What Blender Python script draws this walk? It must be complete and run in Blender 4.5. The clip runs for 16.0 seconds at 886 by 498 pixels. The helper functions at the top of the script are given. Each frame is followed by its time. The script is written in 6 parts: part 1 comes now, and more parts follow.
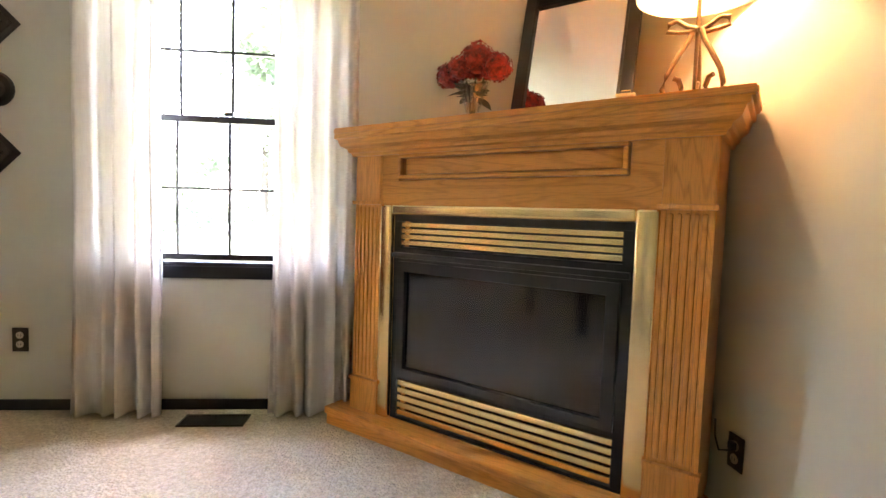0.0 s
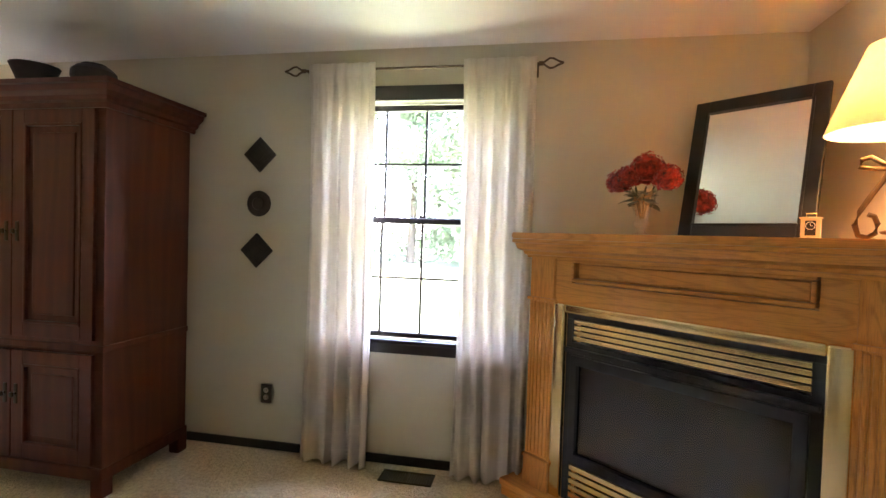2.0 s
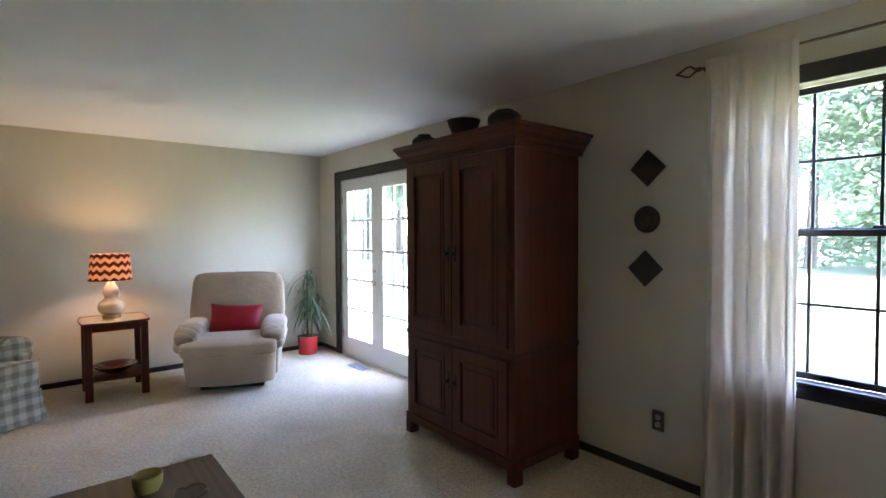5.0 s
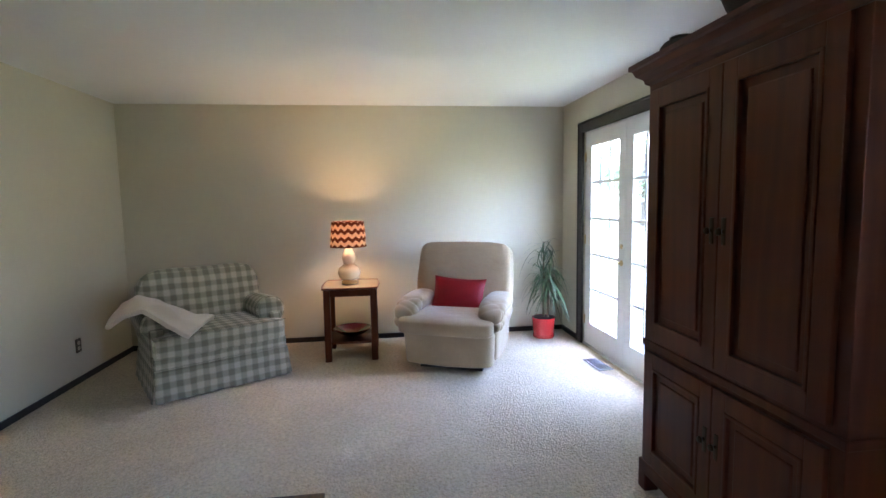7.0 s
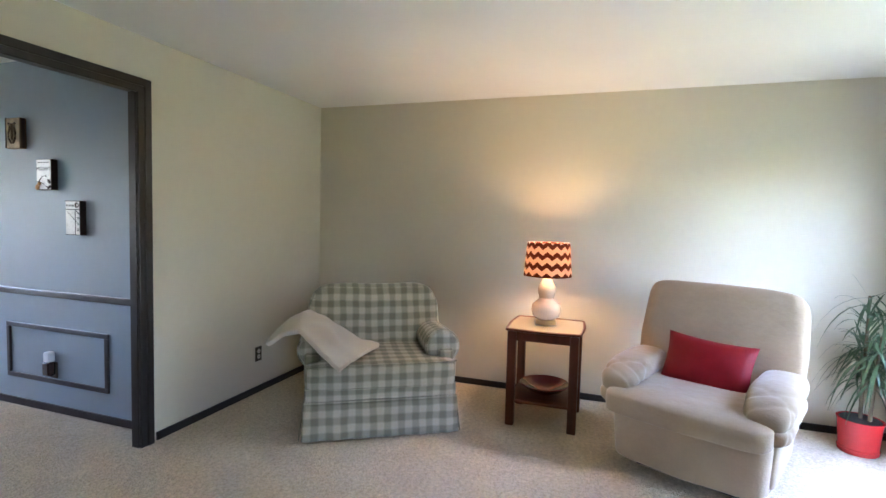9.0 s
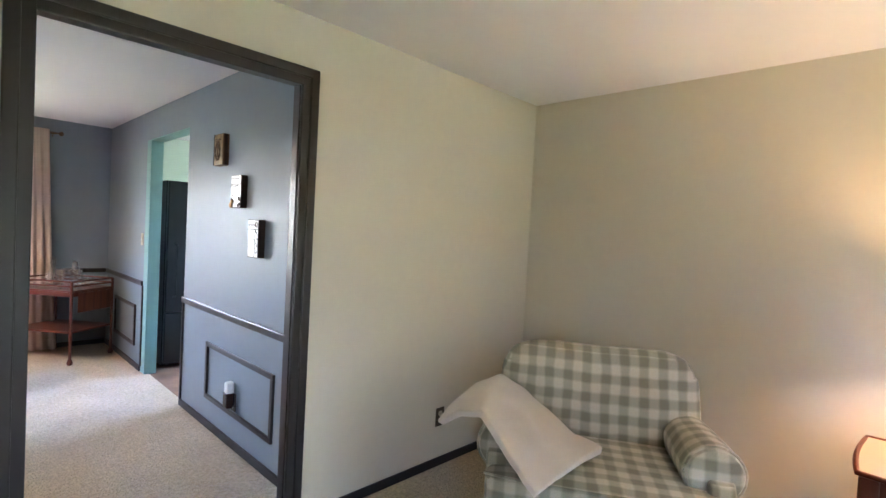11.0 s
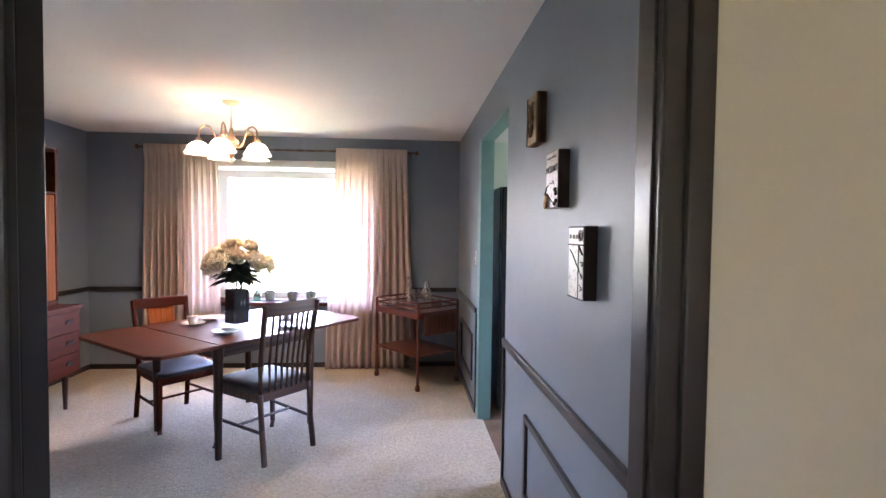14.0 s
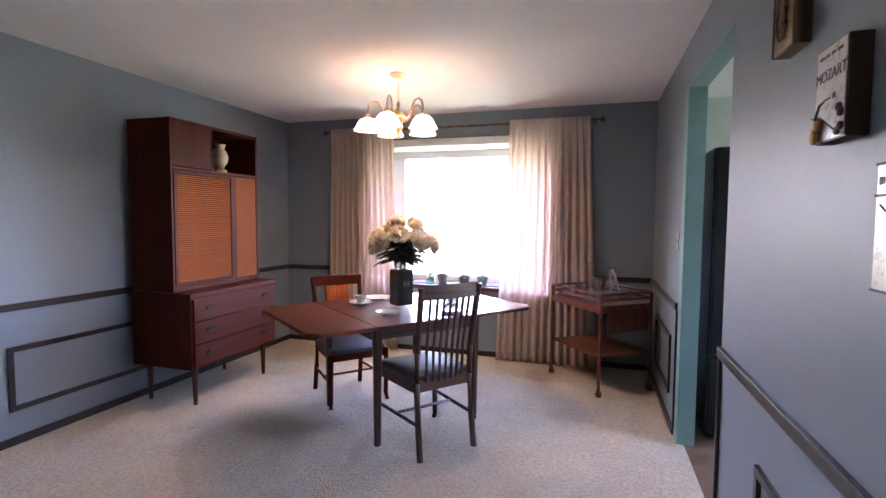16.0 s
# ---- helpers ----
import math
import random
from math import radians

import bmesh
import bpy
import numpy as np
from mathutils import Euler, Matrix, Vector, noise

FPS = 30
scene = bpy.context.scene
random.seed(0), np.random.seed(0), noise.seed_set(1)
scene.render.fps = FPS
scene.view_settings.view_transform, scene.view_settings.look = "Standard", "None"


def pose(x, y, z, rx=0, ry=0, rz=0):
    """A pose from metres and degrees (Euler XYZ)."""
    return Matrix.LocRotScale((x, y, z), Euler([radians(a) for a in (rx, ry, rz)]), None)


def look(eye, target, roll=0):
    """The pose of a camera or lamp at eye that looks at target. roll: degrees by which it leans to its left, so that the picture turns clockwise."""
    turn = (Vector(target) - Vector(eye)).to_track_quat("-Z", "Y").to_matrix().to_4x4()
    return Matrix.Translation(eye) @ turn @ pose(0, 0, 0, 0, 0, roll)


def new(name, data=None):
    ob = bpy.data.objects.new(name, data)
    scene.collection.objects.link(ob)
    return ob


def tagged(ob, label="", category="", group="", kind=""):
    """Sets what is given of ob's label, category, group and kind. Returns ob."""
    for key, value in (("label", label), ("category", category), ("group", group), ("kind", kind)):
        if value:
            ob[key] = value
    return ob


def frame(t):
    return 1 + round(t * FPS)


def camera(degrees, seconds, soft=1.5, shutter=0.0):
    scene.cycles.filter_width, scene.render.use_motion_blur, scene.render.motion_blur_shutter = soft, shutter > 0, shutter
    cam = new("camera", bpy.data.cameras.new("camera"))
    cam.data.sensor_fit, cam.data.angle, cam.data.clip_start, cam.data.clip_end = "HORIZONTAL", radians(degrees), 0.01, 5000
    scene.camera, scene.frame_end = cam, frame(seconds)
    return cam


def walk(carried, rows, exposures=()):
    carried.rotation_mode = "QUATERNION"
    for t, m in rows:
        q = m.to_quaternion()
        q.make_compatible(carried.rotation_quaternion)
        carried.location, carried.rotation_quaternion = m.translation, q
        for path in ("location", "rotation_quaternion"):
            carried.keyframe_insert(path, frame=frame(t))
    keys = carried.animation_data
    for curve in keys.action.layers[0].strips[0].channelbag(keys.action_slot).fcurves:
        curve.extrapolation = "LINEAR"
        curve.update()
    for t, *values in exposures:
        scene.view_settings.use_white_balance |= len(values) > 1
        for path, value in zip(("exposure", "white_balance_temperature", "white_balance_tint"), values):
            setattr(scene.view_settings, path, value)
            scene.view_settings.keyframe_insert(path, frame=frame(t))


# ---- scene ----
cam = camera(84.4, 16.0)
PATH = [
    (0, (6.281, -2.495, 1.0), (6.471, -0.509, 0.869), 1.9),
    (0.5, (6.247, -2.527, 1.12), (6.328, -0.532, 1.0), 2.1),
    (1, (6.213, -2.586, 1.225), (6.143, -0.59, 1.119), 2.0),
    (1.5, (6.173, -2.667, 1.295), (5.949, -0.681, 1.216), 2.0),
    (2, (6.098, -2.769, 1.356), (5.732, -0.803, 1.304), 1.8),
    (2.5, (6.046, -2.837, 1.394), (5.498, -0.914, 1.361), 1.4),
    (3, (6.081, -2.897, 1.421), (5.301, -1.055, 1.4), 0.9),
    (3.5, (6.126, -2.9, 1.429), (5.119, -1.172, 1.415), 0.3),
    (4, (6.072, -2.906, 1.426), (4.886, -1.296, 1.407), -0.1),
    (4.5, (6.003, -2.874, 1.432), (4.63, -1.42, 1.392), -0.3),
    (5, (5.897, -2.756, 1.444), (4.345, -1.495, 1.382), -0.3),
    (5.2, (5.854, -2.713, 1.444), (4.245, -1.527, 1.368), 0.1),
    (7.3, (5.026, -1.889, 1.438), (3.038, -1.779, 1.248), -0.9),
    (7.5, (4.919, -1.855, 1.434), (2.928, -1.824, 1.248), -0.6),
    (8, (4.617, -1.85, 1.41), (2.631, -2.026, 1.242), 0.0),
    (8.2, (4.512, -1.859, 1.406), (2.536, -2.129, 1.248), 0.3),
    (10.3, (3.319, -2.098, 1.461), (1.699, -3.268, 1.375), 2.9),
    (10.5, (3.235, -2.186, 1.463), (1.668, -3.426, 1.379), 3.0),
    (11, (3.068, -2.419, 1.462), (1.634, -3.811, 1.397), 3.1),
    (11.5, (2.926, -2.635, 1.45), (1.658, -4.181, 1.397), 2.7),
    (12, (2.767, -2.866, 1.454), (1.7, -4.557, 1.409), 2.3),
    (12.5, (2.628, -3.093, 1.459), (1.746, -4.887, 1.416), 1.7),
    (13, (2.525, -3.337, 1.469), (1.844, -5.216, 1.421), 1.2),
    (13.5, (2.416, -3.553, 1.462), (1.959, -5.499, 1.41), 0.9),
    (14, (2.306, -3.759, 1.457), (2.153, -5.752, 1.389), 0.7),
    (14.5, (2.261, -3.913, 1.443), (2.351, -5.909, 1.358), 0.6),
    (15, (2.249, -4.076, 1.436), (2.565, -6.048, 1.331), 0.5),
    (15.5, (2.254, -4.181, 1.409), (2.705, -6.126, 1.295), 0.5),
    (16, (2.251, -4.259, 1.377), (2.839, -6.167, 1.255), 0.4),
]
SKY, GLOW, WEST_LAMP, MANTEL_LAMP, CHAND = 0.12, 0.35, 0.40, 0.36, 0.185
EXPOSE = [(0.0, 7.65, 6900, 25), (1.5, 7.3, 6900, 25), (3.0, 6.6, 6300, 24), (5.0, 6.1, 5900, 22), (8.0, 6.45, 5850, 21), (11.0, 7.1, 6150, 25), (12.5, 7.15, 6450, 27), (14.0, 6.52, 6500, 34), (16.0, 6.22, 6500, 40)]
walk(cam, [(t, look(eye, target, roll)) for t, eye, target, roll in PATH], EXPOSE)

# world and light: soft overcast daylight from the sky, one weak wide sun
world = bpy.data.worlds.new("sky")
scene.world = world
world.use_nodes = True
wn = world.node_tree
sky = wn.nodes.new("ShaderNodeTexSky")
sky.sky_type, sky.sun_disc = "NISHITA", False
sky.sun_elevation, sky.sun_rotation = radians(80), radians(90)
sky.air_density, sky.dust_density = 1.0, 1.5
wn.links.new(sky.outputs[0], wn.nodes["Background"].inputs[0])
wn.nodes["Background"].inputs[1].default_value = SKY

sun = new("sun", bpy.data.lights.new("sun", "SUN"))
sun.data.energy, sun.data.angle, sun.data.color = 1.5, radians(12), (1.0, 0.98, 0.96)
sun.matrix_world = look((0, 0, 0), (-0.174, 0.0, -0.985))


def portal(name, m, w, h):
    """A guide that tells the sky's light where the glass is; it gives off nothing itself."""
    ob = new(name, bpy.data.lights.new(name, "AREA"))
    ob.data.shape, ob.data.size, ob.data.size_y = "RECTANGLE", w, h
    ob.data.cycles.is_portal = True
    ob.matrix_world = m


portal("sky_guide", look((5.447, 0.16, 1.43), (5.447, -1, 1.43)), 1.02, 1.36)
portal("sky_guide", look((1.35, 0.16, 1.05), (1.35, -1, 1.05)), 1.56, 2.06)
portal("sky_guide", look((3.62, -9.45, 1.4), (3.62, -8, 1.4)), 2.0, 1.45)


def bulb(name, p, watts, radius, colour=(1.0, 0.62, 0.3)):
    ob = new(name, bpy.data.lights.new(name, "POINT"))
    ob.data.energy, ob.data.shadow_soft_size, ob.data.color = watts, radius, colour
    ob.location = p


# ---------------------------------------------------------------- materials
def nodes_of(name):
    m = bpy.data.materials.new(name)
    m.use_nodes = True
    t = m.node_tree
    return m, t, t.nodes["Principled BSDF"]


def link(t, a, b):
    t.links.new(a, b)


def add(t, kind, **kw):
    n = t.nodes.new(kind)
    for k, v in kw.items():
        n.inputs[k].default_value = v
    return n


def mapped(t, scale, source="Object", rot=(0, 0, 0)):
    co = t.nodes.new("ShaderNodeTexCoord")
    mp = t.nodes.new("ShaderNodeMapping")
    mp.inputs["Scale"].default_value = scale
    mp.inputs["Rotation"].default_value = rot
    link(t, co.outputs[source], mp.inputs[0])
    return mp.outputs[0]


def ramp(t, fac, stops):
    r = t.nodes.new("ShaderNodeValToRGB")
    while len(r.color_ramp.elements) < len(stops):
        r.color_ramp.elements.new(0.5)
    for e, (p, c) in zip(r.color_ramp.elements, stops):
        e.position, e.color = p, (*c, 1)
    link(t, fac, r.inputs[0])
    return r.outputs[0]


def mul(t, a, b, fac=1.0, mode="MULTIPLY"):
    m = t.nodes.new("ShaderNodeMix")
    m.data_type, m.blend_type = "RGBA", mode
    m.inputs[0].default_value = fac
    link(t, a, m.inputs[6])
    link(t, b, m.inputs[7])
    return m.outputs[2]


def relief(t, bsdf, height, strength, dist):
    b = t.nodes.new("ShaderNodeBump")
    b.inputs["Strength"].default_value, b.inputs["Distance"].default_value = strength, dist
    link(t, height, b.inputs["Height"])
    link(t, b.outputs[0], bsdf.inputs["Normal"])


def noisy(t, vec, scale, detail=3.0, rough=0.55, distort=0.0):
    n = add(t, "ShaderNodeTexNoise", Scale=scale, Detail=detail, Roughness=rough, Distortion=distort)
    link(t, vec, n.inputs["Vector"])
    return n.outputs["Fac"]


def shade(c, k):
    return tuple(min(1, v * k) for v in c)


def plain(name, col, rough=0.5, metal=0.0, vary=0.1, scale=8.0, bump=0.0, bump_scale=120.0, dist=0.002, spec=0.5, coat=0.0, sheen=0.0):
    """Painted, cast or woven surfaces: a base colour with broad and fine variation and a fine relief."""
    m, t, b = nodes_of(name)
    v = mapped(t, (1, 1, 1))
    broad = ramp(t, noisy(t, v, scale * 0.25), [(0.3, shade(col, 1 - vary)), (0.7, shade(col, 1 + vary * 0.6))])
    fine = ramp(t, noisy(t, v, scale * 6), [(0.25, (1 - vary * 0.5,) * 3), (0.75, (1, 1, 1))])
    link(t, mul(t, broad, fine), b.inputs["Base Color"])
    b.inputs["Roughness"].default_value, b.inputs["Metallic"].default_value = rough, metal
    b.inputs["Specular IOR Level"].default_value = spec
    b.inputs["Coat Weight"].default_value = coat
    b.inputs["Sheen Weight"].default_value = sheen
    rr = t.nodes.new("ShaderNodeMapRange")
    rr.inputs["To Min"].default_value, rr.inputs["To Max"].default_value = rough * 0.85, min(1, rough * 1.15)
    link(t, noisy(t, v, scale * 2), rr.inputs[0])
    link(t, rr.outputs[0], b.inputs["Roughness"])
    if bump:
        relief(t, b, noisy(t, v, bump_scale, 4), bump, dist)
    return m


def wood(name, dark, mid, light, rough=0.4, across=26.0, along=2.6, coat=0.2, rays=0.5, spec=0.4):
    """Grain that runs along the V of the surface: broad cathedral bands, fine pores and a slow drift of tone."""
    m, t, b = nodes_of(name)
    v = mapped(t, (across, along, 1), "UV")
    bands = add(t, "ShaderNodeTexWave", Scale=0.22, Distortion=9.0, Detail=3.0)
    bands.inputs["Detail Scale"].default_value = 0.55
    link(t, v, bands.inputs["Vector"])
    v2 = mapped(t, (across * 9, along * 5, 1), "UV")
    pores = noisy(t, v2, 1.0, 4, 0.7)
    info = t.nodes.new("ShaderNodeObjectInfo")
    c = ramp(t, bands.outputs["Fac"], [(0.0, mid), (0.55, light), (1.0, dark)])
    c = mul(t, c, ramp(t, noisy(t, v, 1.2, 5, 0.6), [(0.25, (0.72, 0.7, 0.68)), (0.7, (1.06, 1.05, 1.03))]), 0.5)
    c = mul(t, c, ramp(t, pores, [(0.36, (0.55, 0.5, 0.46)), (0.5, (1, 1, 1))]), rays)
    c = mul(t, c, ramp(t, info.outputs["Random"], [(0, (0.9, 0.9, 0.9)), (1, (1.06, 1.05, 1.04))]))
    link(t, c, b.inputs["Base Color"])
    b.inputs["Roughness"].default_value, b.inputs["Specular IOR Level"].default_value = rough, spec
    b.inputs["Coat Weight"].default_value, b.inputs["Coat Roughness"].default_value = coat, 0.25
    relief(t, b, pores, 0.12, 0.0006)
    return m


def cathedral_oak(name, dark, light, rough):
    """Flat-sawn oak: nested growth rings cut at a slant, fine open pores along V."""
    m, t, b = nodes_of(name)
    v = mapped(t, (9.0, 0.75, 1), "UV")
    rings = noisy(t, v, 1.0, 2, 0.45, 0.3)
    k = t.nodes.new("ShaderNodeMath")
    k.operation = "MULTIPLY"
    k.inputs[1].default_value = 105.0
    link(t, rings, k.inputs[0])
    w = t.nodes.new("ShaderNodeMath")
    w.operation = "SINE"
    link(t, k.outputs[0], w.inputs[0])
    c = ramp(t, w.outputs[0], [(0.0, light), (0.45, light), (1.0, dark)])
    pores = noisy(t, mapped(t, (330, 14, 1), "UV"), 1.0, 3, 0.7)
    c = mul(t, c, ramp(t, pores, [(0.34, (0.62, 0.56, 0.5)), (0.5, (1, 1, 1))]), 0.6)
    c = mul(t, c, ramp(t, noisy(t, mapped(t, (3, 0.8, 1), "UV"), 1.0, 2), [(0.3, (0.86, 0.84, 0.8)), (0.7, (1.06, 1.05, 1.03))]))
    link(t, c, b.inputs["Base Color"])
    b.inputs["Roughness"].default_value, b.inputs["Specular IOR Level"].default_value = rough, 0.4
    b.inputs["Coat Weight"].default_value, b.inputs["Coat Roughness"].default_value = 0.25, 0.25
    relief(t, b, pores, 0.12, 0.0006)
    return m


def carpet_mat(name, a, c):
    m, t, b = nodes_of(name)
    v = mapped(t, (1, 1, 1))
    tuft = add(t, "ShaderNodeTexVoronoi", Scale=95.0)
    link(t, v, tuft.inputs["Vector"])
    col = ramp(t, noisy(t, v, 0.9, 4), [(0.35, a), (0.65, c)])
    pile = ramp(t, noisy(t, v, 42, 5, 0.7), [(0.3, (0.66, 0.64, 0.62)), (0.7, (1.05, 1.05, 1.05))])
    col = mul(t, col, pile)
    col = mul(t, col, ramp(t, noisy(t, v, 3.2, 4, 0.62, 0.8), [(0.32, (0.91, 0.905, 0.90)), (0.62, (1.02, 1.02, 1.02))]))
    col = mul(t, col, ramp(t, tuft.outputs["Distance"], [(0.0, (1.04, 1.04, 1.04)), (0.75, (0.82, 0.81, 0.80))]), 0.8)
    link(t, col, b.inputs["Base Color"])
    b.inputs["Roughness"].default_value, b.inputs["Specular IOR Level"].default_value = 0.98, 0.1
    b.inputs["Sheen Weight"].default_value = 0.15
    h = t.nodes.new("ShaderNodeMath")
    h.operation = "MULTIPLY_ADD"
    h.inputs[1].default_value = -0.7
    link(t, tuft.outputs["Distance"], h.inputs[0])
    link(t, noisy(t, v, 30, 5, 0.7), h.inputs[2])
    relief(t, b, h.outputs[0], 0.9, 0.014)
    return m


def gingham_mat(name, pale, mid, deep, size):
    """Two crossing sets of woven stripes, pale, half-tone and deep, on the surface's UV in metres."""
    m, t, b = nodes_of(name)
    co = t.nodes.new("ShaderNodeTexCoord")
    sep = t.nodes.new("ShaderNodeSeparateXYZ")
    wob = add(t, "ShaderNodeTexNoise", Scale=7.0, Detail=2.0)
    off = t.nodes.new("ShaderNodeVectorMath")
    off.operation = "MULTIPLY_ADD"
    off.inputs[1].default_value = (0.02, 0.02, 0)
    link(t, co.outputs["UV"], wob.inputs["Vector"])
    link(t, wob.outputs["Color"], off.inputs[0])
    link(t, co.outputs["UV"], off.inputs[2])
    link(t, off.outputs[0], sep.inputs[0])
    stripes = []
    for axis in (0, 1):
        n = t.nodes.new("ShaderNodeMath")
        n.operation = "PINGPONG"
        n.inputs[1].default_value = size
        link(t, sep.outputs[axis], n.inputs[0])
        g = t.nodes.new("ShaderNodeMapRange")
        g.inputs["From Min"].default_value, g.inputs["From Max"].default_value = size * 0.36, size * 0.64
        link(t, n.outputs[0], g.inputs[0])
        stripes.append(g.outputs[0])
    s = t.nodes.new("ShaderNodeMath")
    s.operation = "ADD"
    link(t, stripes[0], s.inputs[0])
    link(t, stripes[1], s.inputs[1])
    half = t.nodes.new("ShaderNodeMath")
    half.operation = "MULTIPLY"
    half.inputs[1].default_value = 0.5
    link(t, s.outputs[0], half.inputs[0])
    col = ramp(t, half.outputs[0], [(0.05, pale), (0.5, mid), (0.95, deep)])
    v = mapped(t, (1, 1, 1), "UV")
    col = mul(t, col, ramp(t, noisy(t, v, 260, 2), [(0.3, (0.82, 0.82, 0.82)), (0.7, (1.05, 1.05, 1.05))]))
    link(t, col, b.inputs["Base Color"])
    b.inputs["Roughness"].default_value, b.inputs["Specular IOR Level"].default_value = 0.95, 0.15
    b.inputs["Sheen Weight"].default_value = 0.2
    relief(t, b, noisy(t, v, 420, 3), 0.35, 0.0012)
    return m


def drape_mat(name, col, through_col, share):
    """Loose-woven cloth that lets part of the light through."""
    m, t, b = nodes_of(name)
    v = mapped(t, (1, 1, 1))
    weave = noisy(t, mapped(t, (90, 90, 900)), 1.0, 3)
    slub = noisy(t, mapped(t, (260, 260, 14)), 1.0, 3)
    c = mul(t, ramp(t, weave, [(0.3, shade(col, 0.9)), (0.7, col)]), ramp(t, slub, [(0.3, (0.94, 0.935, 0.93)), (0.7, (1, 1, 1))]))
    link(t, c, b.inputs["Base Color"])
    b.inputs["Roughness"].default_value, b.inputs["Specular IOR Level"].default_value = 0.95, 0.1
    tr = t.nodes.new("ShaderNodeBsdfTranslucent")
    c2 = mul(t, ramp(t, weave, [(0.3, shade(through_col, 0.86)), (0.7, through_col)]), ramp(t, slub, [(0.3, (0.90, 0.89, 0.88)), (0.7, (1, 1, 1))]))
    link(t, c2, tr.inputs[0])
    mx = t.nodes.new("ShaderNodeMixShader")
    mx.inputs[0].default_value = share
    link(t, b.outputs[0], mx.inputs[1])
    link(t, tr.outputs[0], mx.inputs[2])
    link(t, mx.outputs[0], t.nodes["Material Output"].inputs[0])
    relief(t, b, slub, 0.12, 0.0006)
    return m


def glass_mat(name, col=(1, 1, 1), rough=0.0, ior=1.45):
    m, t, b = nodes_of(name)
    b.inputs["Base Color"].default_value = (*col, 1)
    b.inputs["Transmission Weight"].default_value, b.inputs["Roughness"].default_value, b.inputs["IOR"].default_value = 1.0, rough, ior
    return m


def pane_mat(name, gloss=0.06):
    """Thin window glass: almost all straight through, a little mirrored."""
    m, t, b = nodes_of(name)
    tr = t.nodes.new("ShaderNodeBsdfTransparent")
    gl = add(t, "ShaderNodeBsdfGlossy", Roughness=0.02)
    mx = t.nodes.new("ShaderNodeMixShader")
    mx.inputs[0].default_value = gloss
    link(t, tr.outputs[0], mx.inputs[1])
    link(t, gl.outputs[0], mx.inputs[2])
    link(t, mx.outputs[0], t.nodes["Material Output"].inputs[0])
    return m


def lit_mat(name, col, glow, strength, share=0.5):
    """A lamp shade or bulb that gives off light itself."""
    m, t, b = nodes_of(name)
    v = mapped(t, (1, 1, 1))
    link(t, ramp(t, noisy(t, v, 60, 3), [(0.3, shade(col, 0.85)), (0.7, col)]), b.inputs["Base Color"])
    b.inputs["Roughness"].default_value = 0.7
    b.inputs["Emission Color"].default_value, b.inputs["Emission Strength"].default_value = (*glow, 1), strength
    return m


BEIGE = plain("beige_wall_paint", (0.62, 0.575, 0.455), 0.75, vary=0.05, scale=3, bump=0.12, bump_scale=260, dist=0.0015, spec=0.3)
CREAM = plain("cream_wall_paint", (0.66, 0.63, 0.50), 0.75, vary=0.05, scale=3, bump=0.12, bump_scale=260, dist=0.0015, spec=0.3)
BLUE = plain("blue_grey_wall_paint", (0.235, 0.283, 0.322), 0.45, vary=0.06, scale=3, bump=0.10, bump_scale=240, dist=0.0015, spec=0.28)
TEAL = plain("teal_wall_paint", (0.22, 0.42, 0.40), 0.5, vary=0.05, scale=3)
CEIL = plain("white_ceiling_paint", (0.86, 0.85, 0.84), 0.9, vary=0.03, scale=3, bump=0.25, bump_scale=180, dist=0.002, spec=0.2)
TRIM = plain("dark_brown_trim_paint", (0.026, 0.022, 0.021), 0.33, vary=0.10, scale=10, spec=0.45)
WHITE = plain("white_gloss_paint", (0.78, 0.78, 0.76), 0.35, vary=0.04, scale=6)
CARPET = carpet_mat("beige_carpet", (0.76, 0.655, 0.475), (0.82, 0.715, 0.535))
OAK = cathedral_oak("honey_oak", (0.62, 0.258, 0.053), (0.74, 0.325, 0.070), 0.36)
CHERRY = wood("dark_cherry", (0.080, 0.0175, 0.006), (0.096, 0.021, 0.0072), (0.108, 0.0245, 0.0085), 0.42, across=12, coat=0.06, rays=0.2, spec=0.3)
TEAK = wood("reddish_teak", (0.062, 0.0105, 0.003), (0.072, 0.0122, 0.0036), (0.082, 0.0145, 0.0043), 0.5, across=9, coat=0.0, rays=0.2, spec=0.12)
CANE = wood("light_teak", (0.21, 0.056, 0.013), (0.26, 0.072, 0.016), (0.29, 0.083, 0.02), 0.65, across=40, coat=0.0, rays=0.4, spec=0.12)
WALNUT = wood("dark_walnut", (0.03, 0.014, 0.009), (0.055, 0.024, 0.014), (0.075, 0.034, 0.02), 0.35, across=20, coat=0.25, rays=0.3)
BRASS = plain("polished_brass", (0.88, 0.68, 0.36), 0.18, 1.0, vary=0.06, scale=12)
IRON = plain("bronze_painted_iron", (0.13, 0.085, 0.05), 0.4, 0.6, vary=0.2, scale=30)
BLACK = plain("black_enamel", (0.012, 0.012, 0.013), 0.35, vary=0.1, scale=10)
DULL_BLACK = plain("dull_black", (0.018, 0.017, 0.016), 0.9, vary=0.3, scale=6, bump=0.2, bump_scale=30, dist=0.003)
PANE = pane_mat("window_glass")
"""more materials stand with the things that use them"""


